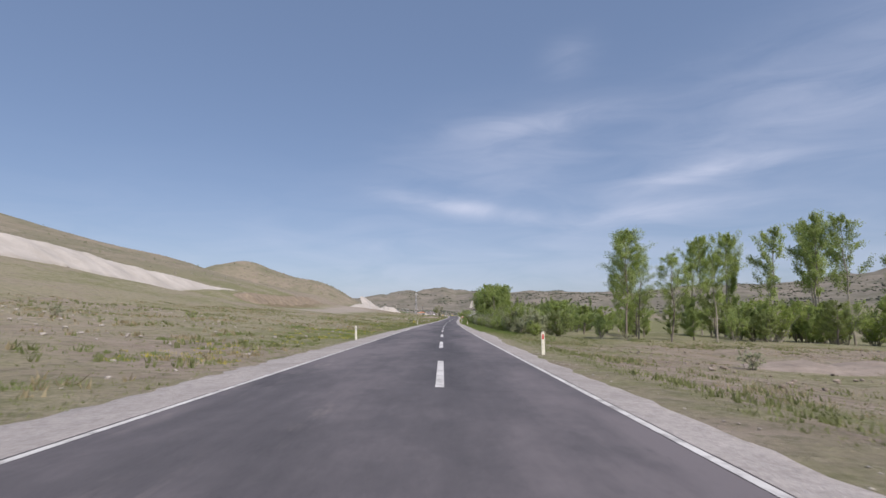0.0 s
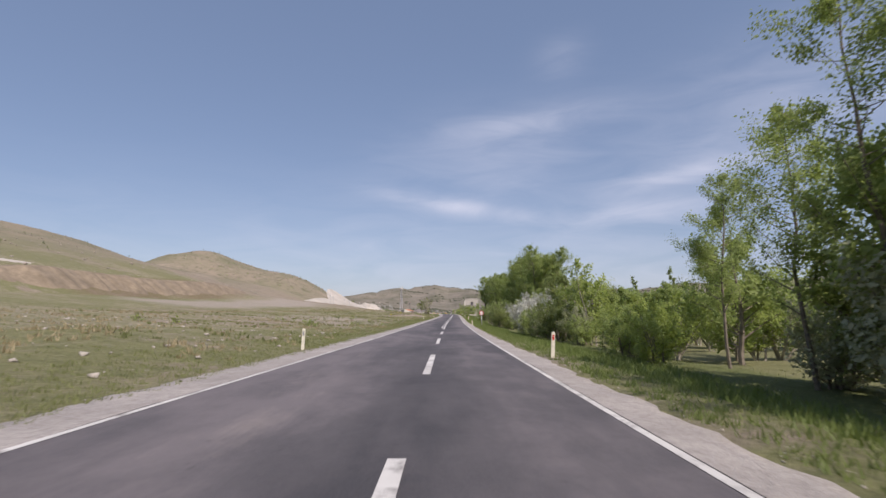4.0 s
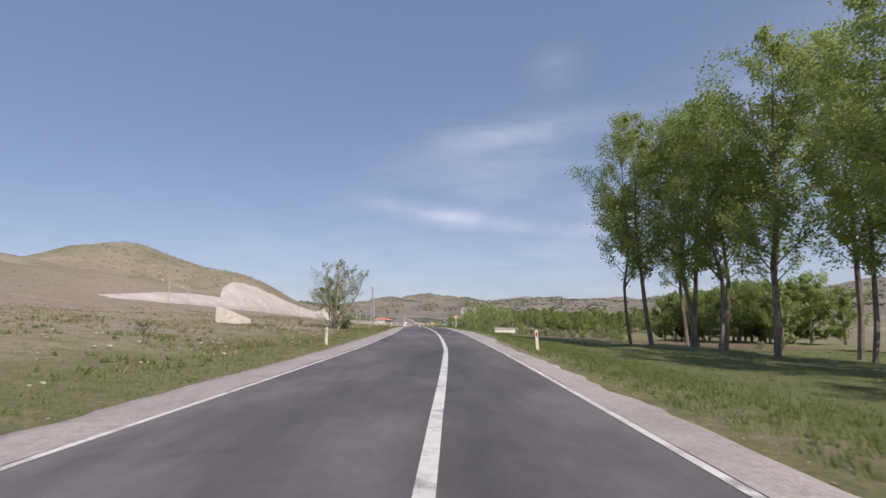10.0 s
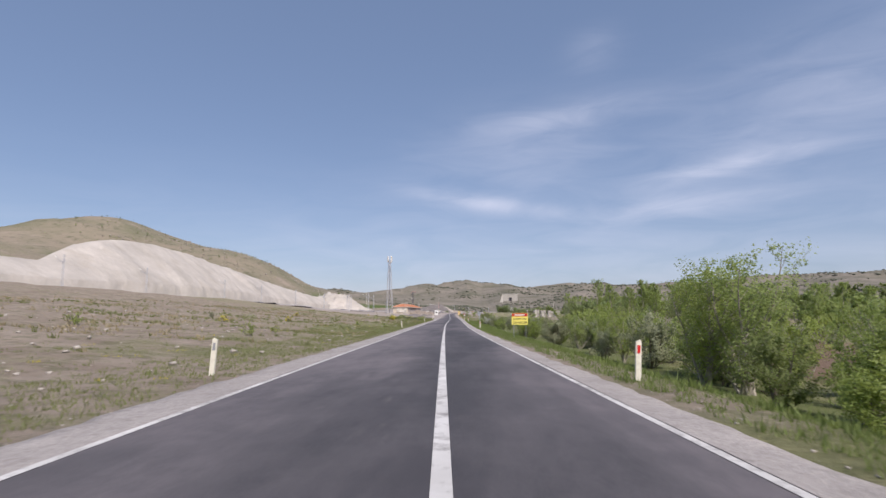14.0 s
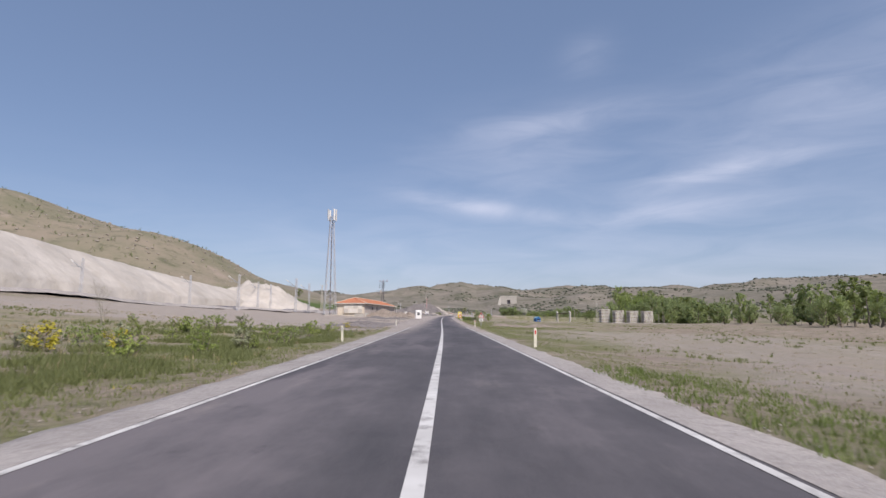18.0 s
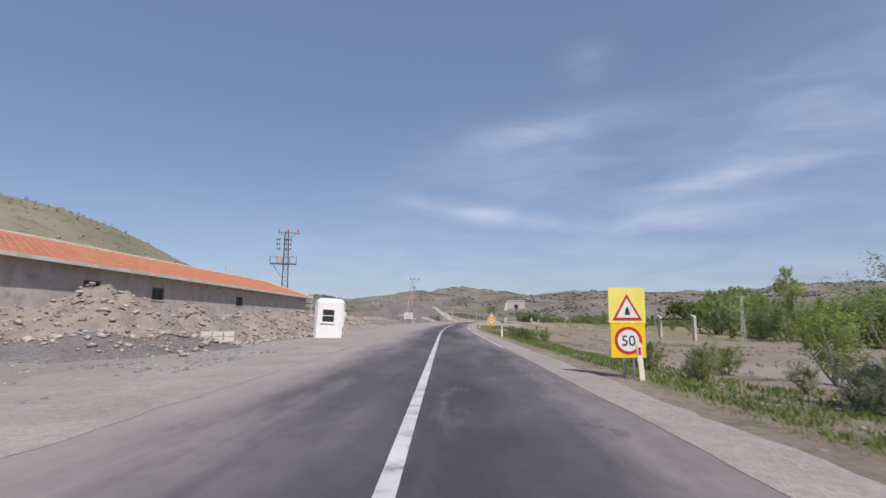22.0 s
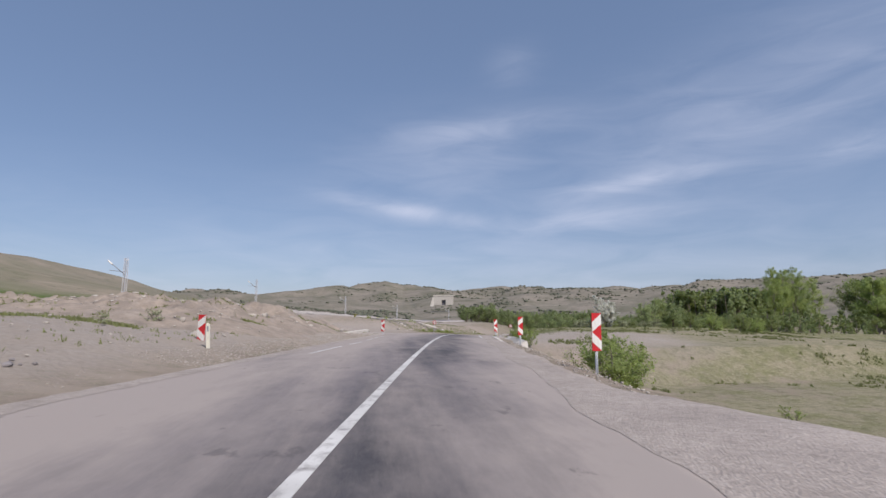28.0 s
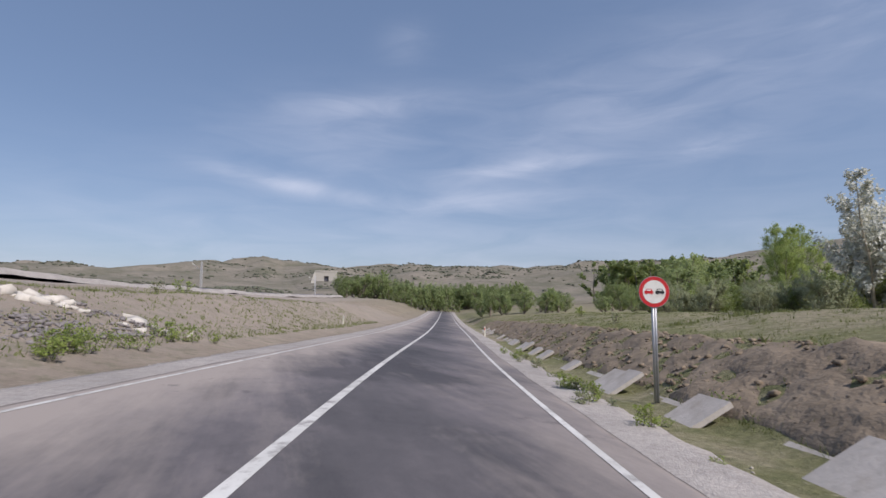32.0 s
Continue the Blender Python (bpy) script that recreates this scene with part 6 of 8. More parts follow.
def build_building():
    # long low house: corner, direction, length, width
    x0, y0, x1, y1 = float(road_x(787.5)) - 23.2, 787.5, float(road_x(840)) - 19.5, 840.0
    turn = -math.degrees(math.atan2(x1 - x0, y1 - y0))
    z = float(road_z(787)) + .55
    L, W, H = math.hypot(x1 - x0, y1 - y0), 8.6, 4.2
    root = empty("long_house", pose(x0, y0, z, 0, 0, turn), "long low plastered house with an orange tiled hip roof", "house")
    t = .3
    opens = [10.9, 18.0, 32.0]

    edges = [0.0] + [o + d for o in opens for d in (-.8, .8)] + [L]
    for a, b in zip(edges[::2], edges[1::2]):
        axis_mesh("wall", root, PLASTER, lambda bm: box(bm, -t, 0, a, b, -1.2, H), "grey rough plastered wall")
    for o in opens:
        axis_mesh("wall_below_window", root, PLASTER, lambda bm: box(bm, -t, -.002, o - .8, o + .8, -1.2, 2.3))
        axis_mesh("lintel", root, PLASTER, lambda bm: box(bm, -t, -.002, o - .8, o + .8, 3.25, H))
    axis_mesh("wall", root, PLASTER, lambda bm: box(bm, -W, -W + t, 0, L, -1.2, H))
    axis_mesh("wall", root, PLASTER, lambda bm: box(bm, -W + t, -t, L - t, L, -1.2, H))
    axis_mesh("wall", root, CREAM, lambda bm: box(bm, -W + t, -t, 0, t, -1.2, H), "cream end wall")
    axis_mesh("plinth", root, PALE_CONCRETE, lambda bm: box(bm, 0.002, .08, 0, L, -1.2, 1.35), "pale rough plinth")
    glazing = empty("glazed_panel", pose(-3.55, -.42, 2.55, -9, 0, 0), "")
    glazing.parent = root
    for i in range(4):
        for j in range(2):
            axis_mesh("pane", glazing, PALE_CONCRETE if (i + j) % 3 else CONCRETE, lambda bm: box(bm, -2.8 + 1.4 * i + .04, -1.4 + 1.4 * i - .04, -.02, .02, -1.35 + 1.35 * j + .04, 1.35 * j - .04))
    axis_mesh("panel_frame", glazing, CREAM, lambda bm: [box(bm, -2.84 + 1.4 * i, -2.76 + 1.4 * i, -.04, .04, -1.4, 1.4) for i in range(5)] + [box(bm, -2.76, 2.76, -.035, .035, -1.39 + 1.35 * j, -1.31 + 1.35 * j) for j in range(3)])
    axis_mesh("low_wall", root, CREAM, lambda bm: box(bm, -7.8, -3.0, -.9, -.06, -1.2, .7))
    axis_mesh("block_wall", root, CONCRETE, lambda bm: box(bm, -3.0, -.3, -1.0, -.06, -1.2, 1.05), "grey block wall")
    axis_mesh("awning", root, CONCRETE, lambda bm: box(bm, -3.2, .6, L + .02, L + 3.4, 3.35, 3.42), "thin grey sheet awning")
    for x in (-3.0, .4):
        axis_mesh("awning_post", root, WHITE, lambda bm: bar(bm, (x, L + 3.2, -1.2), (x, L + 3.2, 3.35), .07, 6))
    for o in opens:
        k = empty("window", Matrix(), "")
        k.parent = root
        def fr(bm):
            box(bm, -.22, -.14, o - .8, o - .72, 2.3, 3.25)
            box(bm, -.22, -.14, o + .72, o + .8, 2.3, 3.25)
            box(bm, -.22, -.14, o - .72, o + .72, 2.3, 2.38)
            box(bm, -.22, -.14, o - .72, o + .72, 3.17, 3.25)
            box(bm, -.21, -.15, o - .03, o + .03, 2.38, 3.17)
        axis_mesh("frame", k, DARK_STEEL, fr)
        axis_mesh("pane", k, GLASS, lambda bm: box(bm, -.19, -.17, o - .72, o + .72, 2.38, 3.17))
        axis_mesh("sill", k, CONCRETE, lambda bm: box(bm, -.1, .06, o - .9, o + .9, 2.22, 2.30))
    e, rise = .75, 1.9
    ax, bx, ay, by = -W - e, e, -e, L + e
    cxm, hip = -W / 2, W / 2 + e

    # tile courses on the four slopes
    def slope(bm, a, b, c, d, cols):
        """A ribbed slope: eave a to b, ridge d to c."""
        a, b, c, d = (Vector(k) for k in (a, b, c, d))
        rows = 14
        nrm = (b - a).cross(d - a).normalized()
        grid = []
        for j in range(rows + 1):
            f = j / rows
            p, q = a.lerp(d, f), b.lerp(c, f)
            grid.append([bm.verts.new(p.lerp(q, i / cols) + nrm * (0.03 * ((i % 2) * 2 - 1) + .012 * (j % 2))) for i in range(cols + 1)])
        for j in range(rows):
            for i in range(cols):
                bm.faces.new((grid[j][i], grid[j][i + 1], grid[j + 1][i + 1], grid[j + 1][i]))
    A, B, C, D = (ax, ay, H), (bx, ay, H), (bx, by, H), (ax, by, H)
    P, Q = (cxm, ay + hip, H + rise), (cxm, by - hip, H + rise)
    axis_mesh("roof_slope", root, TILE, lambda bm: slope(bm, B, C, Q, P, 160), "orange clay tiles")
    axis_mesh("roof_slope", root, TILE, lambda bm: slope(bm, D, A, P, Q, 160), "orange clay tiles")
    axis_mesh("roof_hip", root, TILE, lambda bm: slope(bm, A, B, P, P, 30), "orange clay tiles")
    axis_mesh("roof_hip", root, TILE, lambda bm: slope(bm, C, D, Q, Q, 30), "orange clay tiles")
    def rim(bm):
        box(bm, ax, bx, ay - .04, ay, H - .22, H + .02)
        box(bm, ax, bx, by, by + .04, H - .22, H + .02)
        box(bm, bx, bx + .04, ay, by, H - .22, H + .02)
        box(bm, ax - .04, ax, ay, by, H - .22, H + .02)
    axis_mesh("fascia", root, PALE_CONCRETE, rim)
    axis_mesh("soffit", root, WHITE, lambda bm: box(bm, ax, bx, ay, by, H - .06, H - .03))
    axis_mesh("ridge_tiles", root, CREAM, lambda bm: [bar(bm, P, Q, .12, 6), bar(bm, A, P, .10, 6), bar(bm, B, P, .10, 6), bar(bm, C, Q, .10, 6), bar(bm, D, Q, .10, 6)], "pale mortared ridge")
    # meter cabinet at the far end
    k = empty("meter_cabinet", beside(845.5, -15.5), "white metal meter cabinet beside a house", "cabinet")
    axis_mesh("body", k, WHITE, lambda bm: box(bm, -.6, .6, -.35, .35, 0, 2.0, bevel=.02))
    axis_mesh("door", k, WHITE, lambda bm: box(bm, -.55, .55, -.38, -.352, .1, 1.9))
    # kiosk of moulded sheet with cut corners
    k = empty("guard_kiosk", beside(803.4, -7.95, 6) @ pose(0, 0, 0, 0, 3, 0), "small white leaning guard kiosk with cut corners on bare ground", "kiosk")
    w, c, t = .98, .20, .07

    def panel(bm, x0, x1, z0, z1, m):
        box(bm, -w + c, x0, -w, -w + t, 0, 2.5, m)
        box(bm, x1, w - c, -w, -w + t, 0, 2.5, m)
        box(bm, x0, x1, -w, -w + t, 0, z0, m)
        box(bm, x0, x1, -w, -w + t, z1, 2.5, m)

    def window_frame(bm, x0, x1, z0, z1, m):
        e = .06
        for a, b, d, f in ((x0 - e, x0, z0 - e, z1 + e), (x1, x1 + e, z0 - e, z1 + e), (x0, x1, z0 - e, z0), (x0, x1, z1, z1 + e), (x0, x1, (z0 + z1) / 2 - .025, (z0 + z1) / 2 + .025)):
            box(bm, a, b, -w - .03, -w + .02, d, f, m)
    for side, (x0, x1, z0, z1) in enumerate(((-.42, .38, 1.15, 2.0), (-.45, .35, .95, 2.12), (-.4, .4, 1.15, 2.0), (-.4, .4, 1.15, 2.0))):
        m = Matrix.Rotation(radians(90 * side), 4, "Z")
        axis_mesh("wall", k, KIOSK_WHITE, lambda bm: panel(bm, x0, x1, z0, z1, m))
        axis_mesh("corner_panel", k, KIOSK_WHITE, lambda bm: bmesh.ops.transform(prism(bm, [(w - c, -w), (w, -w + c), (w - t, -w + c), (w - c, -w + t)], [(w - c, -w), (w, -w + c), (w - t, -w + c), (w - c, -w + t)], 0, 2.5), matrix=m, verts=bm.verts))
        fr = axis_mesh("window_frame", k, KIOSK_WHITE, lambda bm: window_frame(bm, x0, x1, z0, z1, m))
        axis_mesh("pane", fr, GLASS, lambda bm: box(bm, x0, x1, -w + .03, -w + .04, z0, z1, m))
        axis_mesh("sill", k, KIOSK_WHITE, lambda bm: box(bm, x0 - .12, x1 + .1, -w - .09, -w - .002, z0 - .13, z0 - .07, m))

    def ring(h, d):
        return [(h - d, -h), (h, -h + d), (h, h - d), (h - d, h), (-h + d, h), (-h, h - d), (-h, -h + d), (-h + d, -h)]
    axis_mesh("roof", k, KIOSK_WHITE, lambda bm: prism(bm, ring(w + .01, c), ring(w - .20, c), 2.5, 2.80))
    axis_mesh("floor_slab", k, CONCRETE, lambda bm: box(bm, -1.05, 1.05, -1.05, 1.05, -.3, -.002))
    axis_mesh("number_plate", k, DARK_STEEL, lambda bm: box(bm, w + .001, w + .012, -.5, .1, .14, .28), "dark plate near the foot")
    # block pallet
    k = empty("block_pallet", beside(795, -13.5, 10), "low stack of pale concrete blocks on bare ground", "block stack")
    for i in range(3):
        for j in range(2):
            axis_mesh("block", k, PALE_CONCRETE, lambda bm: box(bm, i * .62, i * .62 + .58, 0, .5, j * .3, j * .3 + .28, bevel=.01))


def build_poles():
    # platform pole
    root = empty("transformer_pole", beside(848.7, -25.5, 15), "dark lattice transformer pole with a railed platform", "power pole")
    lattice(root, 14.2, 1.1, .55, 12, DARK_STEEL, .06, .03)
    zf = 9.0
    axis_mesh("platform", root, DARK_STEEL, lambda bm: [box(bm, -2.4, 1.6, -.8, .8, zf, zf + .08)])
    axis_mesh("transformer", root, CONCRETE, lambda bm: box(bm, -1.2, -.4, -.45, .45, zf + .1, zf + 1.3, bevel=.05), "grey transformer tank")
    def rail(bm):
        pts = [(-2.4, -.8), (-1.4, -.8), (-.4, -.8), (.6, -.8), (1.6, -.8), (1.6, .8), (.6, .8), (-.4, .8), (-1.4, .8), (-2.4, .8)]
        for i, (x, y) in enumerate(pts):
            bar(bm, (x, y, zf), (x, y, zf + 1.15), .035)
            q = pts[(i + 1) % len(pts)]
            bar(bm, (x, y, zf + 1.15), (*q, zf + 1.15), .03)
    axis_mesh("railing", root, DARK_STEEL, rail)
    axis_mesh("strut", root, DARK_STEEL, lambda bm: bar(bm, (-.4, 0, zf - 2.4), (-2.0, 0, zf), .05))
    axis_mesh("crossarm", root, DARK_STEEL, lambda bm: [box(bm, -1.4, 2.0, -.06, .06, 14.0, 14.12), bar(bm, (.25, 0, 13.2), (1.95, 0, 14.0), .04), bar(bm, (-.25, 0, 13.4), (-1.35, 0, 14.0), .04)]
              + [bar(bm, (a, 0, 14.0), (a + .3, 0, 13.25 + .44 * a), .025) for a in (.5, .9, 1.3)])
    for x in (-1.2, .2, 1.7):
        axis_mesh("insulator", root, RED, lambda bm: [bar(bm, (x, 0, 14.15), (x, 0, 14.6), .09, 8)])
    for i, x in enumerate((-.95, .1, .75, -.95, .1, .75, -.95, .1, .75)):
        axis_mesh("fuse", root, BLACK, lambda bm: [bar(bm, (x, -.45, 11.3 + .75 * (i // 3)), (x - .5, -.45, 11.4 + .75 * (i // 3)), .035, 6), bar(bm, (x - .05, -.45, 11.2 + .75 * (i // 3)), (x - .05, -.45, 11.55 + .75 * (i // 3)), .08, 8), bar(bm, (x - .45, -.45, 11.2 + .75 * (i // 3)), (x - .45, -.45, 11.55 + .75 * (i // 3)), .08, 8)])
    # leaning line pole
    root = empty("power_pole", beside(917.4, -16.6, 10) @ pose(0, 0, 0, 0, 5, 0), "leaning pale lattice power pole with insulators and a pink conduit", "power pole")
    lattice(root, 11.6, 1.15, .45, 13, PALE_STEEL, .045, .022, each=True)
    axis_mesh("crossarm", root, STEEL, lambda bm: box(bm, -.9, 1.9, -.05, .05, 11.2, 11.32))
    axis_mesh("crossarm_stay", root, STEEL, lambda bm: bar(bm, (.3, 0, 10.0), (1.8, 0, 11.2), .035))
    for x in (-.6, .5, 1.7):
        axis_mesh("insulator", root, BLACK, lambda bm: bar(bm, (x, 0, 11.3), (x + .1, 0, 11.75), .07, 8))
    for i in range(6):
        axis_mesh("insulator", root, BLACK, lambda bm: bar(bm, (.2 + .35 * (i % 2), -.2, 8.6 + .28 * (i // 2)), (.75 + .35 * (i % 2), -.2, 8.7 + .28 * (i // 2)), .06, 6))
    axis_mesh("conduit", root, PINK, lambda bm: [bar(bm, (.55, -.5, 3.2), (.42, -.25, 8.2), .07, 8), bar(bm, (.70, -.45, 3.2), (.52, -.25, 8.2), .05, 8)], "pink plastic conduit")
    axis_mesh("ground_pipe", root, DARK_STEEL, lambda bm: bar(bm, (.62, -.5, 0), (.58, -.5, 3.2), .09, 8))
    # lattice poles in the valley and on the hill
    for y, lat, h, mat in ((916, 75, 12.5, PALE_CONCRETE), (935, -79, 13.5, PALE_CONCRETE), (1000, 70, 9, CONCRETE)):
        root = empty("line_pole", beside(y, lat), "slim pale lattice power line pole", "power pole", "line poles")
        lattice(root, h, .9, .4, 10, mat, .05, .03)
        axis_mesh("crossarm", root, mat, lambda bm: box(bm, -1.2, 1.2, -.05, .05, h - .2, h - .08))
    # railway masts
    first = None
    for y, lat, s in ((508, -73, .85), (522, -73, .85), (582, -73, .85), (610, -73, .85), (655, -73, .9), (690, -73, 1.0), (727, -70, 1.1), (762, -65, 1.15), (760, -51.5, 1.25), (799, -60, 1.25), (812, -60, 1.25), (799, -47.5, 1.5), (810, -46, 1.4),
                      (912, -55.6, 1.0), (910, -41.5, .84), (960, -50, 1.0), (1010, -52, 1.0), (1010, -38, 1.0), (1060, -48, .9), (1110, -50, .9), (1160, -50, .9), (985, -35, 1.0), (1210, -40, .9)):
        m = beside(y, lat) @ Matrix.Scale(s, 4)
        if first:
            copy_thing(first, m)
            continue
        first = root = empty("catenary_mast", m, "grey lattice railway catenary mast with a slanting arm", "catenary mast", "catenary masts")
        lattice(root, 8.5, .5, .32, 12, MAST_STEEL, .04, .02)
        axis_mesh("cantilever", root, STEEL, lambda bm: [bar(bm, (0, 0, 6.2), (-2.6, 0, 8.2), .06, 6), bar(bm, (0, 0, 6.6), (-2.4, 0, 6.9), .04, 6)])
        axis_mesh("insulator", root, WHITE, lambda bm: bar(bm, (-2.0, 0, 7.7), (-2.6, 0, 8.2), .1, 8))


def build_stacks():
    first = None
    for i, (y, lat) in enumerate(((787.3, 48.0), (785.2, 51.4), (783.2, 54.8), (781.2, 58.2))):
        m = beside(y, lat, 12) @ Matrix.Diagonal((1, 1, (1.0, .94, .9, .84)[i], 1))
        if first:
            copy_thing(first, m)
            continue
        first = root = empty("sleeper_stack", m, "tall stack of pale concrete railway sleepers on bare ground", "sleeper stack", "sleeper stacks")
        rnd = random.Random(3)
        for k in range(10):
            for j in range(4):
                o = rnd.uniform(-.06, .06)
                axis_mesh("sleeper", root, PALE_CONCRETE, lambda bm: plate(bm, [(-1.4 + o, k * .43), (1.4 + o, k * .43), (1.38 + o, k * .43 + .26), (-1.38 + o, k * .43 + .26)], -.9 + j * .5, -.9 + j * .5 + .34))
            for x in (-.9, .9):
                axis_mesh("spacer", root, WOOD, lambda bm: box(bm, x - .06, x + .06, -.95, 1.0, k * .43 + .262, k * .43 + .428))


def build_hut_and_park():
    root = empty("white_hut", beside(463, 17.4, 12, .6), "small peeling whitewashed hut with a flat roof behind bushes", "hut")
    for a, b, c, d in ((-2.1, 2.1, -1.3, -1.22), (-2.1, 2.1, 1.22, 1.3), (-2.1, -2.02, -1.22, 1.22), (2.02, 2.1, -1.22, 1.22)):
        axis_mesh("wall", root, WHITEWASH, lambda bm: box(bm, a * 1.1, b * 1.1, c, d, -.6, 2.9))
    axis_mesh("roof", root, PALE_CONCRETE, lambda bm: plate(bm, [(-2.55, 2.9), (2.55, 2.9), (2.55, 3.0), (-2.55, 3.14)], -1.5, 1.5), "pale slab roof")
    axis_mesh("door", root, WOOD, lambda bm: box(bm, -1.3, -.5, -1.335, -1.31, -.1, 1.8))
    # blue booth
    root = empty("blue_booth", beside(910.0, 43.2, 24), "blue sheet-metal booth with a pale blue gable roof", "booth")
    g = [(-1.25, -.2), (1.25, -.2), (1.25, 2.2), (0, 3.0), (-1.25, 2.2)]
    axis_mesh("body", root, BLUE, lambda bm: plate(bm, g, -1.5, 1.5))
    for q in (-1, 1):
        axis_mesh("roof_slope", root, ROOF_BLUE, lambda bm: plate(bm, [(q * 1.42, 2.12), (0, 3.03), (0, 3.10), (q * 1.42, 2.19)], -1.65, 1.65), "pale blue roof sheet")
    axis_mesh("hatch", root, GLASS, lambda bm: box(bm, -.8, .8, -1.515, -1.502, 1.2, 2.0), "dark serving hatch")
    axis_mesh("shelf", root, WHITE, lambda bm: box(bm, -1.0, 1.0, -1.95, -1.505, 1.02, 1.08), "white shelf")
    axis_mesh("side_panel", root, PALE_BLUE, lambda bm: box(bm, 1.252, 1.27, -1.0, .6, 1.2, 1.95))
    # park gate
    gx, gy = 54.6, 917.5
    root = empty("park_gate", pose(gx, gy, gz(gx, gy), 0, 0, -71.7), "grey-brown concrete park gate with a thin beam across", "gate")
    for x in (-6.8, 6.8):
        axis_mesh("pillar", root, CONCRETE, lambda bm: box(bm, x - .45, x + .45, -.4, .4, -1.5, 6.0, bevel=.05))
        axis_mesh("cap", root, PALE_CONCRETE, lambda bm: plate(bm, [(x - .9, 6.0), (x + .5, 6.0), (x + .4, 6.25), (x - .9, 6.7)], -.4, .4), "pale slanted cap")
    axis_mesh("beam", root, WOOD, lambda bm: box(bm, -6.35, 6.35, -.2, .2, 5.3, 5.75))
    axis_mesh("gable", root, PALE_CONCRETE, lambda bm: [bar(bm, (-2.2, 0, 5.8), (0, 0, 6.5), .12, 6), bar(bm, (0, 0, 6.5), (2.2, 0, 5.8), .12, 6)], "pale shallow gable bars")
    # far tunnel portal
    x, y = 144.0, 2285.0
    z = 56.0
    root = empty("tunnel_portal", pose(x, y, z, 0, 0, -5), "pale concrete tunnel portal on a far slope", "tunnel portal")
    def face(bm):
        box(bm, -24, -5, 0, 4, -10, 12)
        box(bm, 5, 24, 0, 4, -10, 12)
        box(bm, -5, 5, 0, 4, 2, 12)
    axis_mesh("front", root, CONCRETE, face)
    axis_mesh("cornice", root, PALE_CONCRETE, lambda bm: box(bm, -26, 26, -1, 4, 12, 14))
    # dark panel closes the opening in place of the tunnel's own darkness
    axis_mesh("shade_panel", root, DARK_STEEL, lambda bm: box(bm, -5, 5, 6, 8, -10, 2), "dark panel standing in for the unlit tunnel")
    axis_mesh("wing_wall", root, PALE_CONCRETE, lambda bm: plate(bm, [(-34, -14), (-24, -14), (-24, 10), (-27, 10)], 0, 3))


def build_culvert():
    """Open concrete culvert chamber on the slope, with an apron running down to the road."""
    x, y = -10.6, 402.3
    root = empty("culvert", pose(x, y, gz(x, y), 0, 0, 107.8), "pale concrete culvert chamber with sloping wing walls in dry grass", "culvert")
    axis_mesh("front_wall", root, PALE_CONCRETE, lambda bm: box(bm, .25, 5.65, 0, .25, -.8, .55, bevel=.02))
    axis_mesh("head_wall", root, PALE_CONCRETE, lambda bm: box(bm, .25, 5.65, 2.9, 3.2, -1.2, 1.75, bevel=.02))
    axis_mesh("floor_slab", root, CONCRETE, lambda bm: box(bm, .25, 5.65, .25, 2.9, -.9, -.5))
    # dark plate set on the head wall for the shade inside the chamber
    axis_mesh("shade_panel", root, DARK_STEEL, lambda bm: box(bm, 1.6, 4.2, 2.86, 2.898, -.5, .9), "dark plate standing for shade on the head wall")

    def wing(bm, a, b):
        side = [(-.02, -.9), (3.25, -1.3), (3.25, 1.8), (2.7, 1.8), (-.02, .62)]
        lo, hi = [bm.verts.new((a, p, q)) for p, q in side], [bm.verts.new((b, p, q)) for p, q in side]
        bm.faces.new(lo)
        bm.faces.new(hi[::-1])
        for i in range(5):
            bm.faces.new((lo[i - 1], hi[i - 1], hi[i], lo[i]))
        bmesh.ops.recalc_face_normals(bm, faces=bm.faces)
    for a in (0, 5.65):
        axis_mesh("wing_wall", root, PALE_CONCRETE, lambda bm: wing(bm, a, a + .25))
    f = np.linspace(0, 1, 14)
    v = []
    for side in (-1, 1):
        for lift in (.07, -.25):
            X, Y = -11.0 + 4.6 * f, 404.3 + 1.3 * f + side * (.85 - .45 * f + .12 * wave(f * 9, f * 0 + side, 1, 61))
            v.append(np.stack([X, Y, ground_z(X, Y) + lift], 1))
    i = np.arange(13)
    q = np.concatenate([np.stack([a + i, a + i + 1, b + i + 1, b + i], 1) for a, b in ((28, 0), (0, 14), (42, 28))])
    tagged(new("culvert_apron", mesh_from("culvert_apron", np.concatenate(v), q, SLAB)), "narrow pale concrete apron running down a grass slope", "apron", kind="structure")


HEAPS = []


def heap_shape(X, Y, cx_, cy_, parts, rough, seed, cap):
    """Height of one heap of cones (dx, dy, height, radius) over the ground, as arrays."""
    h, low = np.zeros(X.shape), np.full(X.shape, -0.4)
    warp = 1 + .22 * wave(X, Y, 3.1, seed + 5)
    for dx, dy, ht, r in parts:
        d = np.hypot(X - cx_ - dx, Y - cy_ - dy) / r * warp
        h = h + (ht * np.clip(1 - d, 0, 1) ** .95) ** 2.2
        low = np.maximum(low, np.where(d < 1, 0, ht * (1 - d)))
    h = np.where(h > 0, h ** (1 / 2.2), np.maximum(low, -.4))
    if cap:
        h = np.where(h > 0, cap * np.tanh(h / cap), h)
    h = h * (1 + .35 * wave(X, Y, 4.3, seed + 7))
    return h + np.where(h > 0, rough * (wave(X, Y, 1.7, seed) + .7 * wave(X, Y, .8, seed + 1) + .5 * wave(X, Y, .37, seed + 2)) * np.clip(h, 0, 1), 0)


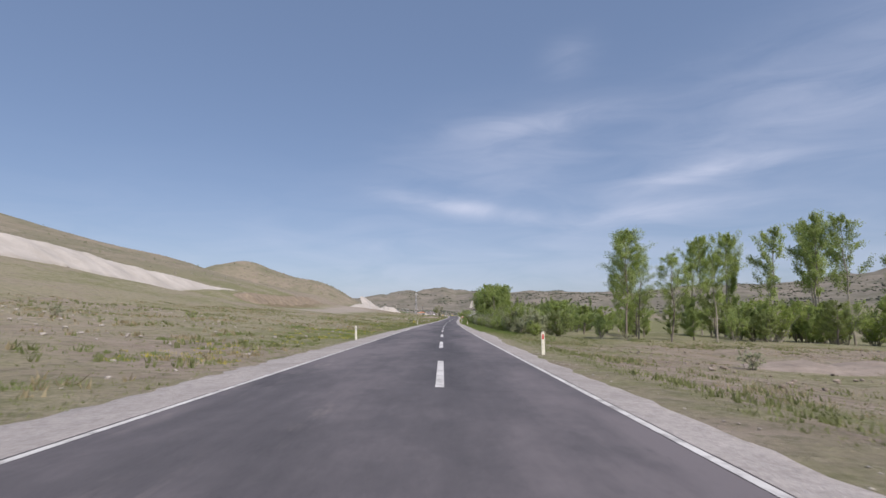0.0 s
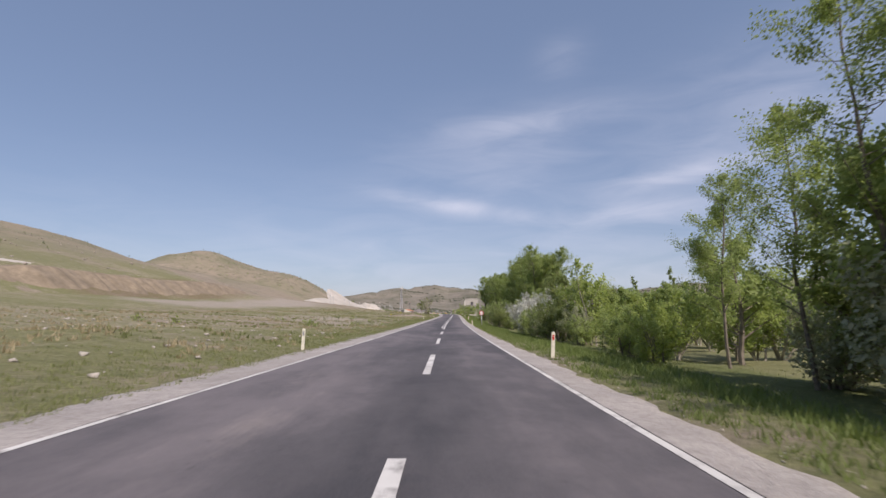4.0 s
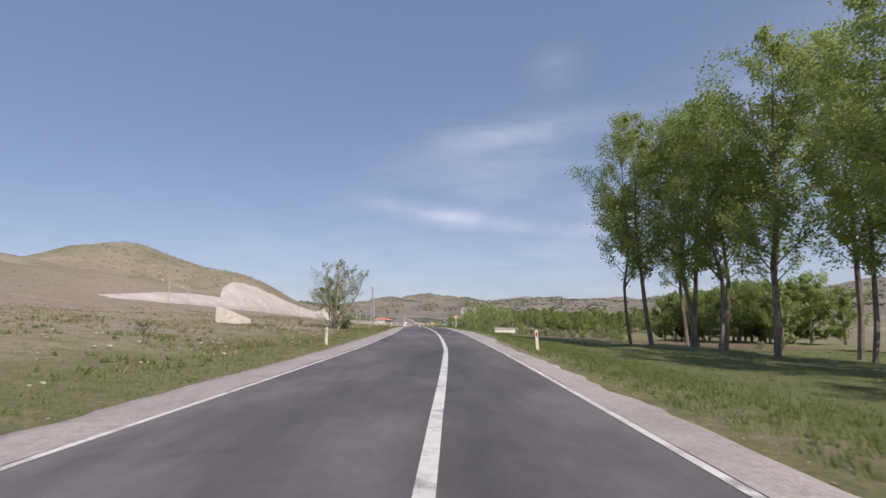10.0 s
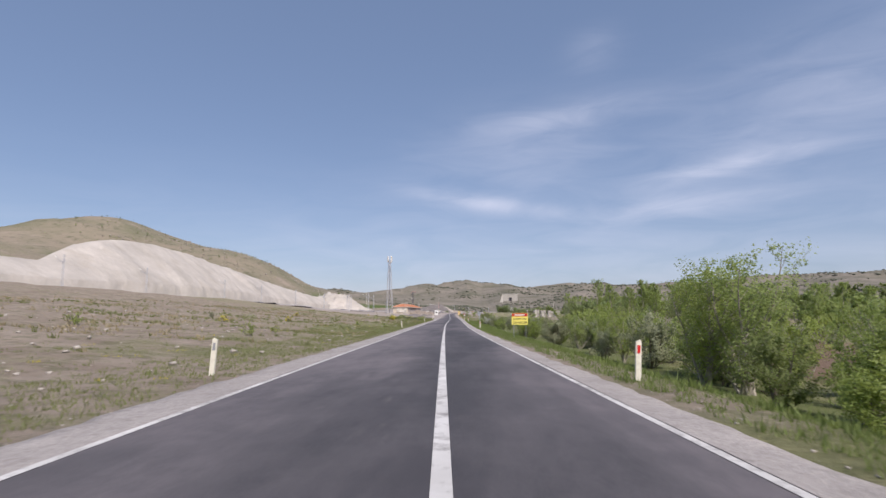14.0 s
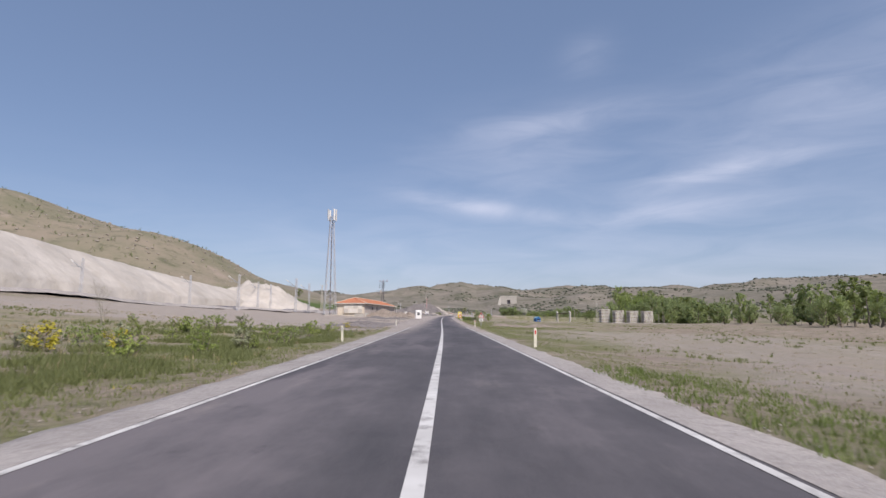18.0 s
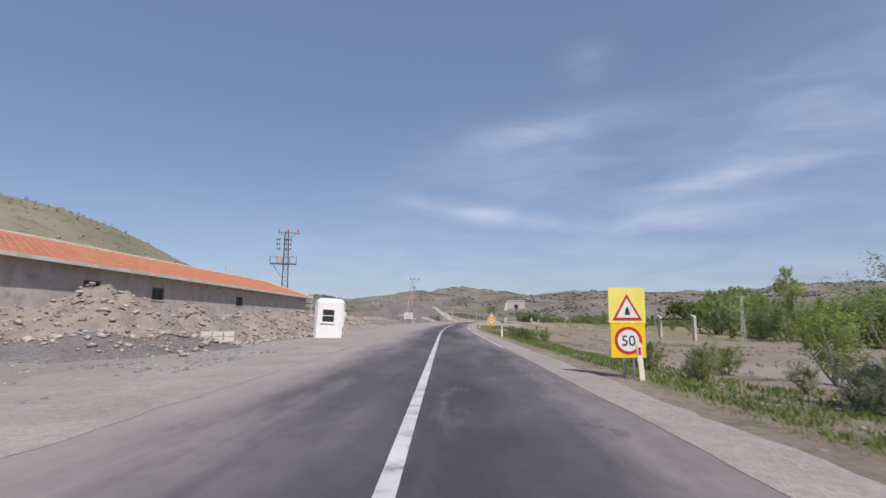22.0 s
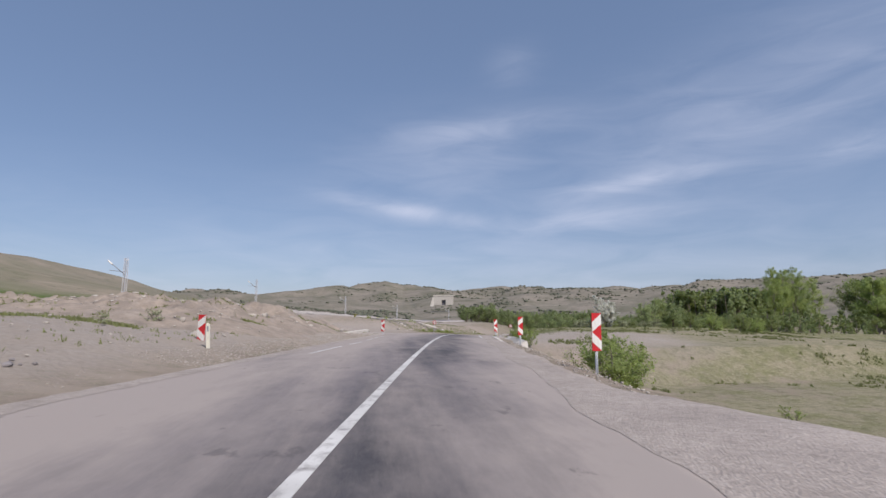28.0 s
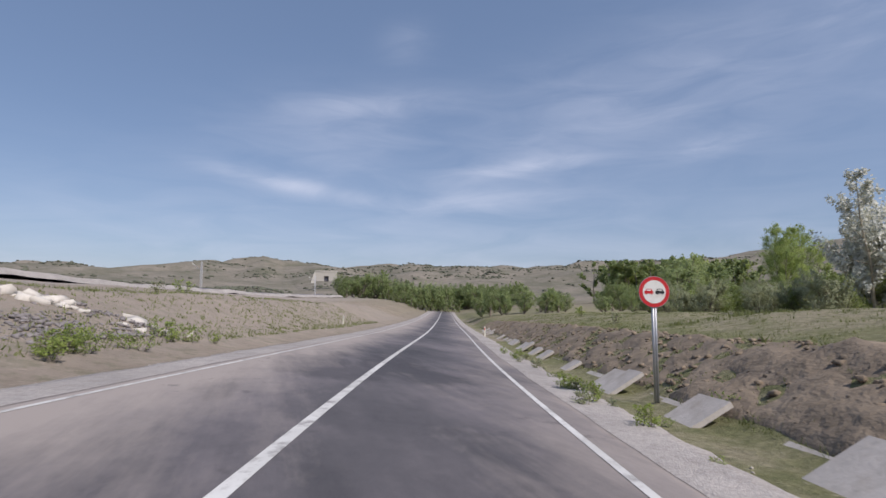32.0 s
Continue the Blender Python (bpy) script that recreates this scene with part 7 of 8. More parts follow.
def heap_top(x, y):
    """Height of the heaps over the ground at x, y."""
    x, y = np.atleast_1d(x).astype(float), np.atleast_1d(y).astype(float)
    top = np.zeros(x.shape)
    for k in HEAPS:
        top = np.maximum(top, heap_shape(x, y, *k))
    return top


def heap(name, cx_, cy_, parts, mat, label, step=.5, rough=.25, category="heap", seed=1, cap=0.0):
    """A heap made of cones on the ground."""
    R = max(math.hypot(p[0], p[1]) + p[3] for p in parts) + 1
    HEAPS.append((cx_, cy_, parts, rough, seed, cap))
    n = int(2 * R / step)
    g = np.linspace(-R, R, n)
    X, Y = np.meshgrid(g + cx_, g + cy_)
    h = heap_shape(X, Y, cx_, cy_, parts, rough, seed, cap)
    Z = ground_z(X.ravel(), Y.ravel()) + h.ravel()
    i = (np.arange(n - 1)[:, None] * n + np.arange(n - 1)[None]).ravel()
    q = np.stack([i, i + 1, i + n + 1, i + n], 1)
    keep = h.ravel()[q].max(1) > -.2
    v = np.stack([X.ravel(), Y.ravel(), Z], 1)
    used = np.unique(q[keep])
    back = np.full(len(v), -1)
    back[used] = np.arange(len(used))
    me = mesh_from(name, v[used] - (cx_, cy_, 0), back[q[keep]], mat, False)
    ob = new(name, me)
    ob.location = (cx_, cy_, 0)
    return tagged(ob, label, category)


def build_heaps():
    p = spot(944, -19)
    heap("gravel_mound", p.x, p.y, [(0, 0, 4.6, 10), (-3.2, 0, 4.5, 9.5), (-6.5, 1, 4.3, 9), (3, -3, 3.7, 7.5), (-12, 0, 3.0, 9), (6, -8, 2.0, 5), (-19, -2, 2.2, 8)], BALLAST, "large grey ballast gravel heap beside the road", .4)
    p = spot(953, -15.5)
    heap("sand_mound", p.x, p.y, [(0, 0, 4.4, 8), (3, -4, 2.2, 5)], SAND, "pale sand heap behind a grey gravel heap", .5)
    p = spot(906, -13)
    heap("gravel_mound", p.x, p.y, [(0, 0, .75, 3.2), (1.5, 6, .8, 3.2), (-4, 3, 1.0, 4.5), (0, -6, .6, 3)], BALLAST, "low dark gravel mound on the verge", .3)
    p = spot(915, -12)
    heap("earth_mound", p.x, p.y, [(0, 0, 1.3, 4), (-5, -3, 1.2, 5), (1, 8, 1.0, 3.5)], SAND, "low pale earth mound on the verge", .3)
    # soil in front of the house
    for y, lat, k in ((793, -18, [(0, 0, 2.7, 5.2), (2, 6, 1.8, 4)]), (806, -15.5, [(0, 0, 1.7, 4), (0, 6, 1.9, 4.5), (-1, -6, 1.6, 4), (.5, 12, 1.6, 4)]), (828, -13, [(0, 0, 1.7, 4.2), (0, 6, 1.5, 4), (1, -6, 1.8, 4.2), (0, 12, 1.3, 4)]),
                      (817, -14, [(0, 0, 1.9, 4), (-1, 5, 2.0, 4.2)])):
        p = spot(y, lat)
        heap("soil_mound", p.x, p.y, k, RUBBLE, "brown soil and rubble heap in front of a house", .42, .9)
    p = spot(786, -14)
    heap("rubble_mound", p.x, p.y, [(0, 0, .9, 3.5), (-4, -3, .7, 4), (2, 3, .6, 3)], BALLAST, "low grey stone heap on bare ground", .25, .35)
    p = spot(712, 12)
    heap("soil_mound", p.x, p.y, [(0, 0, .5, 3), (4, 3, .6, 3), (-2, 5, .4, 2.5)], RUBBLE, "low soil heap on the verge", .25, .4)
    # bank left before the crossing
    p = spot(994, -16)
    heap("soil_bank", p.x, p.y, [(0, -18, .9, 6), (0, -12, 1.3, 6.5), (0, -6, 2.0, 6.5), (0, 0, 2.6, 6.8), (0, 5, 2.5, 6.5), (-7, -12, 1.4, 9), (-8, -2, 2.4, 9.5), (-8, 6, 2.4, 9), (-17, -6, 1.8, 10), (-18, 4, 2.0, 10)], RUBBLE, "rough brown soil bank beside the road", .26, .8, cap=2.5)
    p = spot(1018, -34)
    heap("spoil_mound", p.x, p.y, [(0, 0, 2.6, 9), (-8, 3, 2.4, 9), (9, 6, 1.4, 8)], RUBBLE, "brown spoil heap on grey ground", .5, .5)
    p = spot(318, -12.5)
    heap("earth_ridge", p.x, p.y, [(0, 0, .5, 2.6), (-2, -2, .5, 2.6), (1.4, 2.5, .5, 2.4), (-4, -4, .45, 2.6), (2.6, 5, .4, 2.2)], RUBBLE, "low eroded earth ridge in dry grass", .22, .6, "earth ridge")
    p = spot(26, 17)
    heap("soil_mound", p.x, p.y, [(0, 0, .6, 3.2), (5, 2, .5, 3), (9, -2, .5, 3)], RUBBLE, "low soil heap in a bare field", .25, .4)
    p = spot(925, 22)
    heap("rubble_mound", p.x, p.y + 25, [(0, 0, 1.2, 4), (5, 2, 1.4, 4), (-5, 3, 1.1, 4)], RUBBLE, "rock and soil heap beyond a lay-by", .35, .5)


def chalk_bank(name, rows, label, mat=CHALK):
    """A steep pale bank: rows of y, base distance, base height, height, reach."""
    ys = np.arange(rows[0][0], rows[-1][0] + .1, 2.0)
    c = [np.interp(ys, [r[0] for r in rows], [r[i] or 0 for r in rows]) for i in range(1, 5)]
    f = np.linspace(0, 1, 16)
    gully = wave(ys * 1.0, 0 * ys, 7, 31)[:, None] * np.sin(f * 3.1) + .6 * wave(ys[:, None] + 0 * f, 6 * f + 0 * ys[:, None], 3.0, 33)
    lat = c[0][:, None] - c[3][:, None] * f + .09 * c[2][:, None] * gully
    prof = np.minimum(1, f * 1.12) ** .85
    if rows[0][2] is None:
        c[1] = ground_z(road_x(ys) + c[0], ys) - road_z(ys) - .3
    z = c[1][:, None] - 7 * (f == 0) + c[2][:, None] * prof + .04 * c[2][:, None] * gully
    X = road_x(ys)[:, None] + lat
    Z = road_z(ys)[:, None] + z
    v = np.stack([X.ravel(), np.repeat(ys, 16), Z.ravel()], 1)
    i = (np.arange(len(ys) - 1)[:, None] * 16 + np.arange(15)[None]).ravel()
    me = mesh_from(name, v, np.stack([i, i + 16, i + 17, i + 1], 1), mat, True)
    tagged(new(name, me), label, "cut bank", kind="structure")


def build_banks():
    chalk_bank("chalk_bank_1", [(40, -110, None, 10, 20), (150, -109, None, 10, 20), (188, -108, None, 11, 19), (214, -109, None, 9.6, 15), (236, -112, None, 7.2, 11), (256, -114.5, None, 4.2, 8), (276, -117, None, 1.8, 4), (300, -118, None, .8, 2.5), (335, -118, None, .7, 2), (345, -118, None, .2, 1)], "pale chalk cut bank on a hillside")
    chalk_bank("chalk_bank_2", [(500, -86, 8.5, .5, 4), (535, -80, 8.5, 3.6, 8), (560, -79, 8.6, 4.6, 9), (594, -78, 8.4, 5.0, 10), (602, -77.8, 8.4, 7.5, 13), (612, -77.5, 8.4, 10.8, 16), (624, -77, 8.3, 13.6, 18), (637, -77, 8.2, 15.6, 20), (660, -77.5, 8, 16.3, 21), (685, -78, 8, 15.5, 21),
                                (735, -80, 6.8, 13.5, 19), (775, -80, 6, 11, 17), (815, -78, 5.4, 8, 14), (846, -76, 5, 6, 11), (880, -74, 4.6, 1, 4)], "pale chalk cut bank above the railway")
    x = float(road_x(848)) - 78
    heap("chalk_mound", x, 850, [(2, 0, 10.5, 20), (8, 12, 5.5, 15), (-9, 3, 8.5, 18)], CHALK, "steep pale chalk mound beside the railway", .8, 1.2, "mound")
    # railway: ballast bed, low wall and rails
    def along(lat, w, lift, mat, name, label, thick=.0):
        ys = np.arange(690, 1240, 2.0)
        la = np.interp(ys, [690, 740, 800, 912, 1000, 1240], [-72, -64, -53, -48, -44, -42]) + lat
        X = road_x(ys) + la
        Z = ground_z(X, ys) + lift
        v = np.concatenate([np.stack([X - w / 2, ys, Z], 1), np.stack([X + w / 2, ys, Z], 1), np.stack([X - w / 2 - thick, ys, Z - thick], 1), np.stack([X + w / 2 + thick, ys, Z - thick], 1)])
        n = len(ys)
        i = np.arange(n - 1)
        q = np.concatenate([np.stack([i, i + n, i + n + 1, i + 1], 1), np.stack([i + n, i + 3 * n, i + 3 * n + 1, i + n + 1], 1), np.stack([i + 2 * n, i, i + 1, i + 2 * n + 1], 1)])
        me = mesh_from(name, v, q, mat)
        tagged(new(name, me), label, "railway", kind="structure")
    along(0, 9, .45, GRAVEL, "railway_bed", "grey ballast railway bed", .6)
    for lat in (-3.4, -1.96, 1.96, 3.4):
        along(lat, .09, .63, DARK_STEEL, "rail", "dark steel rail on ballast", .18)
    # concrete channel and brown slope at the last bend
    rnd = random.Random(8)
    y = 1008.0
    while y < 1104:
        n = rnd.uniform(.8, 1.5)
        x, z = float(road_x(y)), float(road_z(y)) - .05 * 5.6
        for side, missing in ((1, .22),):
            if rnd.random() < missing:
                continue
            pts = [(5.15, -.22), (5.62, -.52), (5.62, -.46), (5.17, -.15)] if side == 0 else [(5.35, -.50), (6.40, .08), (6.36, .16), (5.33, -.41)]
            slab = axis_mesh("channel_slab", None, SLAB, lambda bm: plate(bm, [(a, b) for a, b in pts], 0, n * rnd.uniform(.96, .995)))
            slab.matrix_world = pose(x, y, z, math.degrees(math.atan2(float(road_z(y + n)) - float(road_z(y)), n)) + rnd.uniform(-1.2, 1.2), rnd.uniform(-3, 2), road_turn(y + n / 2) + rnd.uniform(-2.5, 2.5))
            tagged(slab, "broken pale concrete drainage channel slab beside the road", "drain slab", "channel slabs")
        y += n
    ys = np.arange(1006, 1112, .4)
    f = np.linspace(0, 1, 22)
    la = 6.7 + 2.5 * f[None] + .12 * wave(ys[:, None] * 1.0, 9 * f[None], .8, 41)
    X = road_x(ys)[:, None] + la
    Yg = ys[:, None] + 0 * la
    fade = np.clip((ys - 1006) / 14, 0, 1)[:, None]
    Z = ground_z(X.ravel(), Yg.ravel()).reshape(X.shape) + fade * (.05 + .22 * wave(X, Yg, .55, 42) + .12 * wave(X, Yg, .25, 43)) - .12 * (1 - fade) - .1 * ((f == 0) | (f == 1))
    v = np.stack([X.ravel(), Yg.ravel(), Z.ravel()], 1)
    i = (np.arange(len(ys) - 1)[:, None] * 22 + np.arange(21)[None]).ravel()
    tagged(new("cut_slope", mesh_from("cut_slope", v, np.stack([i, i + 1, i + 23, i + 22], 1), BROWN_EARTH)), "freshly cut clumpy brown earth slope", "earth slope", kind="structure")


def rock_verts(seed):
    """An angular stone: the hull of a few scattered points."""
    r = random.Random(seed)
    bm = bmesh.new()
    for _ in range(11):
        p = Vector((r.uniform(-1, 1), r.uniform(-1, 1), r.uniform(-1, 1)))
        p = p / max(abs(p.x), abs(p.y), abs(p.z)) * r.uniform(.7, 1.0)
        bm.verts.new((p.x, p.y * .8, p.z * .65))
    h = bmesh.ops.convex_hull(bm, input=list(bm.verts))
    loose = [v for v in bm.verts if not v.link_faces]
    bmesh.ops.delete(bm, geom=loose, context="VERTS")
    bmesh.ops.triangulate(bm, faces=bm.faces)
    bm.verts.index_update()
    v = np.array([k.co for k in bm.verts])
    f = np.array([[k.index for k in p.verts] for p in bm.faces])
    bm.free()
    return v, f


def scatter_rocks(name, count, place, size, mat, label, seed, heaped=False):
    rnd = np.random.RandomState(seed)
    kinds = [rock_verts(i) for i in range(4)]
    vs, fs, n = [], [], 0
    xy = place(rnd, count)
    z = ground_z(xy[:, 0], xy[:, 1])
    if heaped:
        z = z + heap_top(xy[:, 0], xy[:, 1])
    for i in range(len(xy)):
        v, f = kinds[i % 4]
        s = size(rnd)
        a = rnd.rand() * 6.28
        rot = np.array([[math.cos(a), -math.sin(a), 0], [math.sin(a), math.cos(a), 0], [0, 0, 1]])
        vs.append(v @ rot.T * s + (xy[i, 0], xy[i, 1], z[i] + s * .25))
        fs.append(f + n)
        n += len(v)
    tagged(new(name, mesh_from(name, np.concatenate(vs), np.concatenate(fs), mat)), label, "stones", kind="stuff")


def beside_road(y0, y1, a, b):
    def place(rnd, n):
        y = rnd.uniform(y0, y1, n)
        return np.stack([road_x(y) + rnd.uniform(a, b, n), y], 1)
    return place


def boulder(y, lat, s, label="pale broken boulder on the verge", mat=None):
    v, f = rock_verts(int(y * 7 + lat * 3) % 50)
    p = spot(y, lat)
    ob = new("boulder", mesh_from("boulder", v * (s * 1.3, s, s), f, mat or STONE))
    ob.location, ob.rotation_euler = (p.x, p.y, p.z + float(heap_top(p.x, p.y)[0]) + s * .05), (random.uniform(-.3, .3), random.uniform(-.3, .3), random.uniform(0, 6))
    tagged(ob, label, "boulder", "verge boulders")


def grass(name, count, place, height, mat, label, seed, blades=4, width=.025, heaped=False):
    rnd = np.random.RandomState(seed)
    xy = np.repeat(place(rnd, count), blades, 0)
    n = len(xy)
    xy = xy + rnd.normal(0, .07, (n, 2))
    z = ground_z(xy[:, 0], xy[:, 1]) - .02
    if heaped:
        z = z + heap_top(xy[:, 0], xy[:, 1])
    base = np.stack([xy[:, 0], xy[:, 1], z], 1)
    a = rnd.rand(n) * 6.28
    h = height * rnd.uniform(.4, 1.3, n)
    side = np.stack([np.cos(a), np.sin(a), 0 * a], 1) * (width * rnd.uniform(.6, 1.5, n))[:, None]
    tip = base + np.stack([rnd.normal(0, .35, n) * h, rnd.normal(0, .35, n) * h, h], 1)
    v = np.stack([base - side, base + side, tip], 1).reshape(-1, 3)
    tagged(new(name, mesh_from(name, v, np.arange(3 * n).reshape(-1, 3), mat)), label, "grass", kind="stuff")


def verge(y0, y1, a, b, power=1.6):
    """Places beside the road, thicker near a."""
    def place(rnd, n):
        y = rnd.uniform(y0, y1, n)
        return np.stack([road_x(y) + a + (b - a) * rnd.rand(n) ** power, y], 1)
    return place


def clumped(y0, y1, a, b, size):
    """Places beside the road gathered in uneven patches."""
    def place(rnd, n):
        y = rnd.uniform(y0, y1, 5 * n)
        x = road_x(y) + rnd.uniform(min(a, b), max(a, b), 5 * n)
        d = wave(x, y, size, 61) + .8 * wave(x, y, size * 3.4, 62) + .12 * rnd.normal(0, 1, 5 * n)
        k = np.argsort(-d)[:n]
        return np.stack([x[k], y[k]], 1)
    return place


def far_scrub():
    """Dark low trees strewn in patches over the distant ridge."""
    rnd = np.random.RandomState(71)
    a, d = np.radians(rnd.uniform(-42, 62, 60000)), rnd.uniform(1500, 3700, 60000)
    x, y = d * np.sin(a), 500 + d * np.cos(a)
    k = np.argsort(-(wave(x, y, 170, 81) + .7 * wave(x, y, 60, 82) + .2 * rnd.normal(0, 1, len(x))))[:7500]
    x, y = x[k], y[k]
    z = ground_z(x, y)
    kinds = [rock_verts(i) for i in range(4)]
    vs, fs, n = [], [], 0
    for i in range(len(x)):
        v, f = kinds[i % 4]
        s = 2.2 + 4.5 * rnd.rand() ** 2
        vs.append(v * (s * 1.3, s * 1.3, s) + (x[i], y[i], z[i] + .2 * s))
        fs.append(f + n)
        n += len(v)
    tagged(new("ridge_scrub", mesh_from("ridge_scrub", np.concatenate(vs), np.concatenate(fs), SCRUB)), "dark scrub trees strewn over a distant ridge", "scrub", kind="stuff")


def eroded_bank():
    """A gullied earth face that follows the ground below and above it."""
    ys = np.arange(258, 425, 1.0)
    f = np.linspace(0, 1, 14)
    gully = wave(ys[:, None] * 1.0 + 0 * f, 2 * f + 0 * ys[:, None], 4.5, 35) + .6 * wave(ys[:, None] + 0 * f, 5 * f + 0 * ys[:, None], 1.9, 36)
    lat = -96 - 13 * f + 2.4 * gully * np.sin(math.pi * f)
    X, Y = road_x(ys)[:, None] + lat, ys[:, None] + 0 * lat
    za, zb = ground_z(road_x(ys) - 95, ys)[:, None], ground_z(road_x(ys) - 110, ys)[:, None]
    Z = za - 1 + (zb - za + 1.1) * np.clip(f * 1.5, 0, 1) ** .8 - .8 * (f == 1)
    e = (np.clip((ys - 258) / 16, 0, 1) * np.clip((424 - ys) / 16, 0, 1))[:, None]
    Z = Z * e + (ground_z(X.ravel(), Y.ravel()).reshape(X.shape) - 1.2) * (1 - e)
    v = np.stack([X.ravel(), Y.ravel(), Z.ravel()], 1)
    i = (np.arange(len(ys) - 1)[:, None] * 14 + np.arange(13)[None]).ravel()
    tagged(new("eroded_bank", mesh_from("eroded_bank", v, np.stack([i, i + 14, i + 15, i + 1], 1), OCHRE)), "gullied brown earth bank below a hill", "earth bank", kind="structure")


def build_cover():
    far_scrub()
    eroded_bank()
    grass("verge_grass", 26000, verge(-2, 690, -5.7, -16), .075, GRASS, "short green and straw verge grass", 1, 7, .012)
    grass("verge_grass", 26000, verge(-2, 690, 4.6, 15), .085, GRASS, "short green and straw verge grass", 2, 7, .012)
    grass("verge_grass", 9000, verge(690, 868, 5.0, 14), .08, STRAW, "dry verge grass", 3, 6, .012)
    grass("verge_grass", 9000, verge(690, 775, 4.9, 17, 1.2), .09, LUSH, "green verge grass", 17, 7, .012)
    grass("verge_grass", 30000, verge(55, 640, 3.9, 8.0, 1.2), .15, LUSH, "green verge grass along the shoulder", 49, 8, .011)
    grass("verge_grass", 24000, verge(60, 650, -5.0, -9.0, 1.2), .11, GRASS, "green verge grass along the shoulder", 50, 8, .011)
    grass("tall_weeds", 8000, clumped(618, 678, -6.2, -18, 1.7), .24, GRASS, "tall green weeds on the verge", 18, 8, .013)
    grass("verge_grass", 9000, verge(1004, 1112, 6.6, 22), .10, GRASS, "short green bank grass", 4, 7, .012)
    grass("verge_grass", 5000, verge(1032, 1112, -7.6, -20), .14, GRASS, "short green bank grass", 5)
    grass("verge_grass", 1200, verge(890, 1004, -8.5, -18), .12, GRASS, "sparse green grass on earth", 6)
    grass("field_grass", 22000, verge(0, 700, -16, -60, 1.0), .08, STRAW, "dry straw-coloured field grass", 7, 4, .02)
    grass("field_grass", 14000, verge(0, 700, -16, -60, 1.0), .09, GRASS, "green field grass tufts", 8, 5, .02)
    grass("field_grass", 22000, verge(225, 405, 5, 40, 1.3), .09, LUSH, "short green meadow grass", 9, 6, .014)
    grass("field_grass", 9000, verge(0, 62, 6, 40, 1.0), .07, STRAW, "dry straw-coloured field grass", 10, 4, .016)
    grass("field_grass", 7000, verge(615, 790, 8, 50, 1.0), .08, STRAW, "dry straw-coloured field grass", 11, 4, .018)
    grass("tall_weeds", 5000, verge(60, 225, 5.4, 9.0, 1.0), .24, LUSH, "tall green weeds at the thicket foot", 12, 6, .018)
    grass("tall_weeds", 5000, verge(440, 620, 5.0, 9.0, 1.0), .24, LUSH, "tall green weeds at the thicket foot", 13, 6, .018)
    grass("tall_weeds", 3000, verge(765, 830, 5.4, 10.0, 1.4), .15, LUSH, "tall green weeds on the verge", 14, 5, .03)
    grass("verge_weeds", 2600, clumped(835, 884, 4.9, 11, 1.6), .13, LUSH, "patchy green weeds along the shoulder", 26, 8, .014)
    grass("bank_tufts", 2600, clumped(966, 996, -9, -32, 1.6), .16, GRASS, "sparse green tufts on a soil bank", 21, 7, .03, True)
    grass("tussocks", 9000, clumped(0, 690, -6.4, -48, 2.6), .22, GRASS, "dense green tussocks in dry grass", 22, 9, .035)
    grass("tussocks", 12000, clumped(0, 690, -6.4, -48, 1.9), .2, STRAW, "straw-coloured tussocks in dry grass", 23, 8, .03)
    grass("tussocks", 4000, clumped(975, 1060, 9, 60, 2.4), .2, GRASS, "dense green tussocks in a rough meadow", 24, 9, .035)
    grass("tussocks", 3500, clumped(600, 870, 8, 60, 2.4), .18, GRASS, "dense green tussocks in dry grass", 25, 8, .03)
    scatter_rocks("shoulder_stones", 5200, lambda r, n: np.stack([road_x(k := r.uniform(0, 1100, n)) + np.where(r.rand(n) < .5, LEFT_EDGE(k) - r.uniform(.5, 1.6, n), RIGHT_EDGE(k) + r.uniform(.4, 1.4, n)), k], 1),
                  lambda r: r.uniform(.012, .036), STONE, "loose pale stones on the shoulder", 1)
    scatter_rocks("field_stones", 4200, beside_road(0, 620, -34, -6.6), lambda r: .03 + .13 * r.rand() ** 2, STONE, "pale stones lying in dry grass", 2)
    scatter_rocks("rubble_stones", 2600, beside_road(690, 1000, -26, -8), lambda r: r.uniform(.02, .10), STONE, "grey rubble stones on bare ground", 3, True)
    scatter_rocks("yard_stones", 3600, beside_road(864, 892, -22, -8.5), lambda r: r.uniform(.03, .11), DARK_STONE, "coarse grey stones on bare ground", 34)
    scatter_rocks("heap_clods", 4200, beside_road(786, 842, -22, -10), lambda r: .04 + .15 * r.rand() ** 2, RUBBLE, "brown clods and broken rubble on soil heaps", 49, True)
    scatter_rocks("heap_rocks", 4600, beside_road(784, 846, -23, -9.5), lambda r: .03 + .22 * r.rand() ** 4, STONE, "pale broken rocks on soil heaps", 31, True)
    scatter_rocks("bank_rocks", 900, beside_road(980, 1014, -30, -9), lambda r: .04 + .2 * r.rand() ** 3, STONE, "pale broken rocks on a soil bank", 32, True)
    scatter_rocks("ballast_stones", 1100, beside_road(658, 692, -14, -6.5), lambda r: r.uniform(.03, .10), DARK_STONE, "grey ballast stones in verge weeds", 35)
    scatter_rocks("edge_gravel", 4200, beside_road(960, 1002, -7.7, -5.7), lambda r: r.uniform(.012, .036), STONE, "coarse pale gravel along the road edge", 36)
    scatter_rocks("mound_rocks", 3600, beside_road(930, 957, -38, -7.5), lambda r: .05 + .13 * r.rand() ** 2, DARK_STONE, "coarse grey rocks on a gravel heap", 37, True)
    scatter_rocks("mound_rocks", 2600, beside_road(898, 926, -20, -8), lambda r: .03 + .13 * r.rand() ** 3, DARK_STONE, "grey rocks on a gravel mound", 33, True)
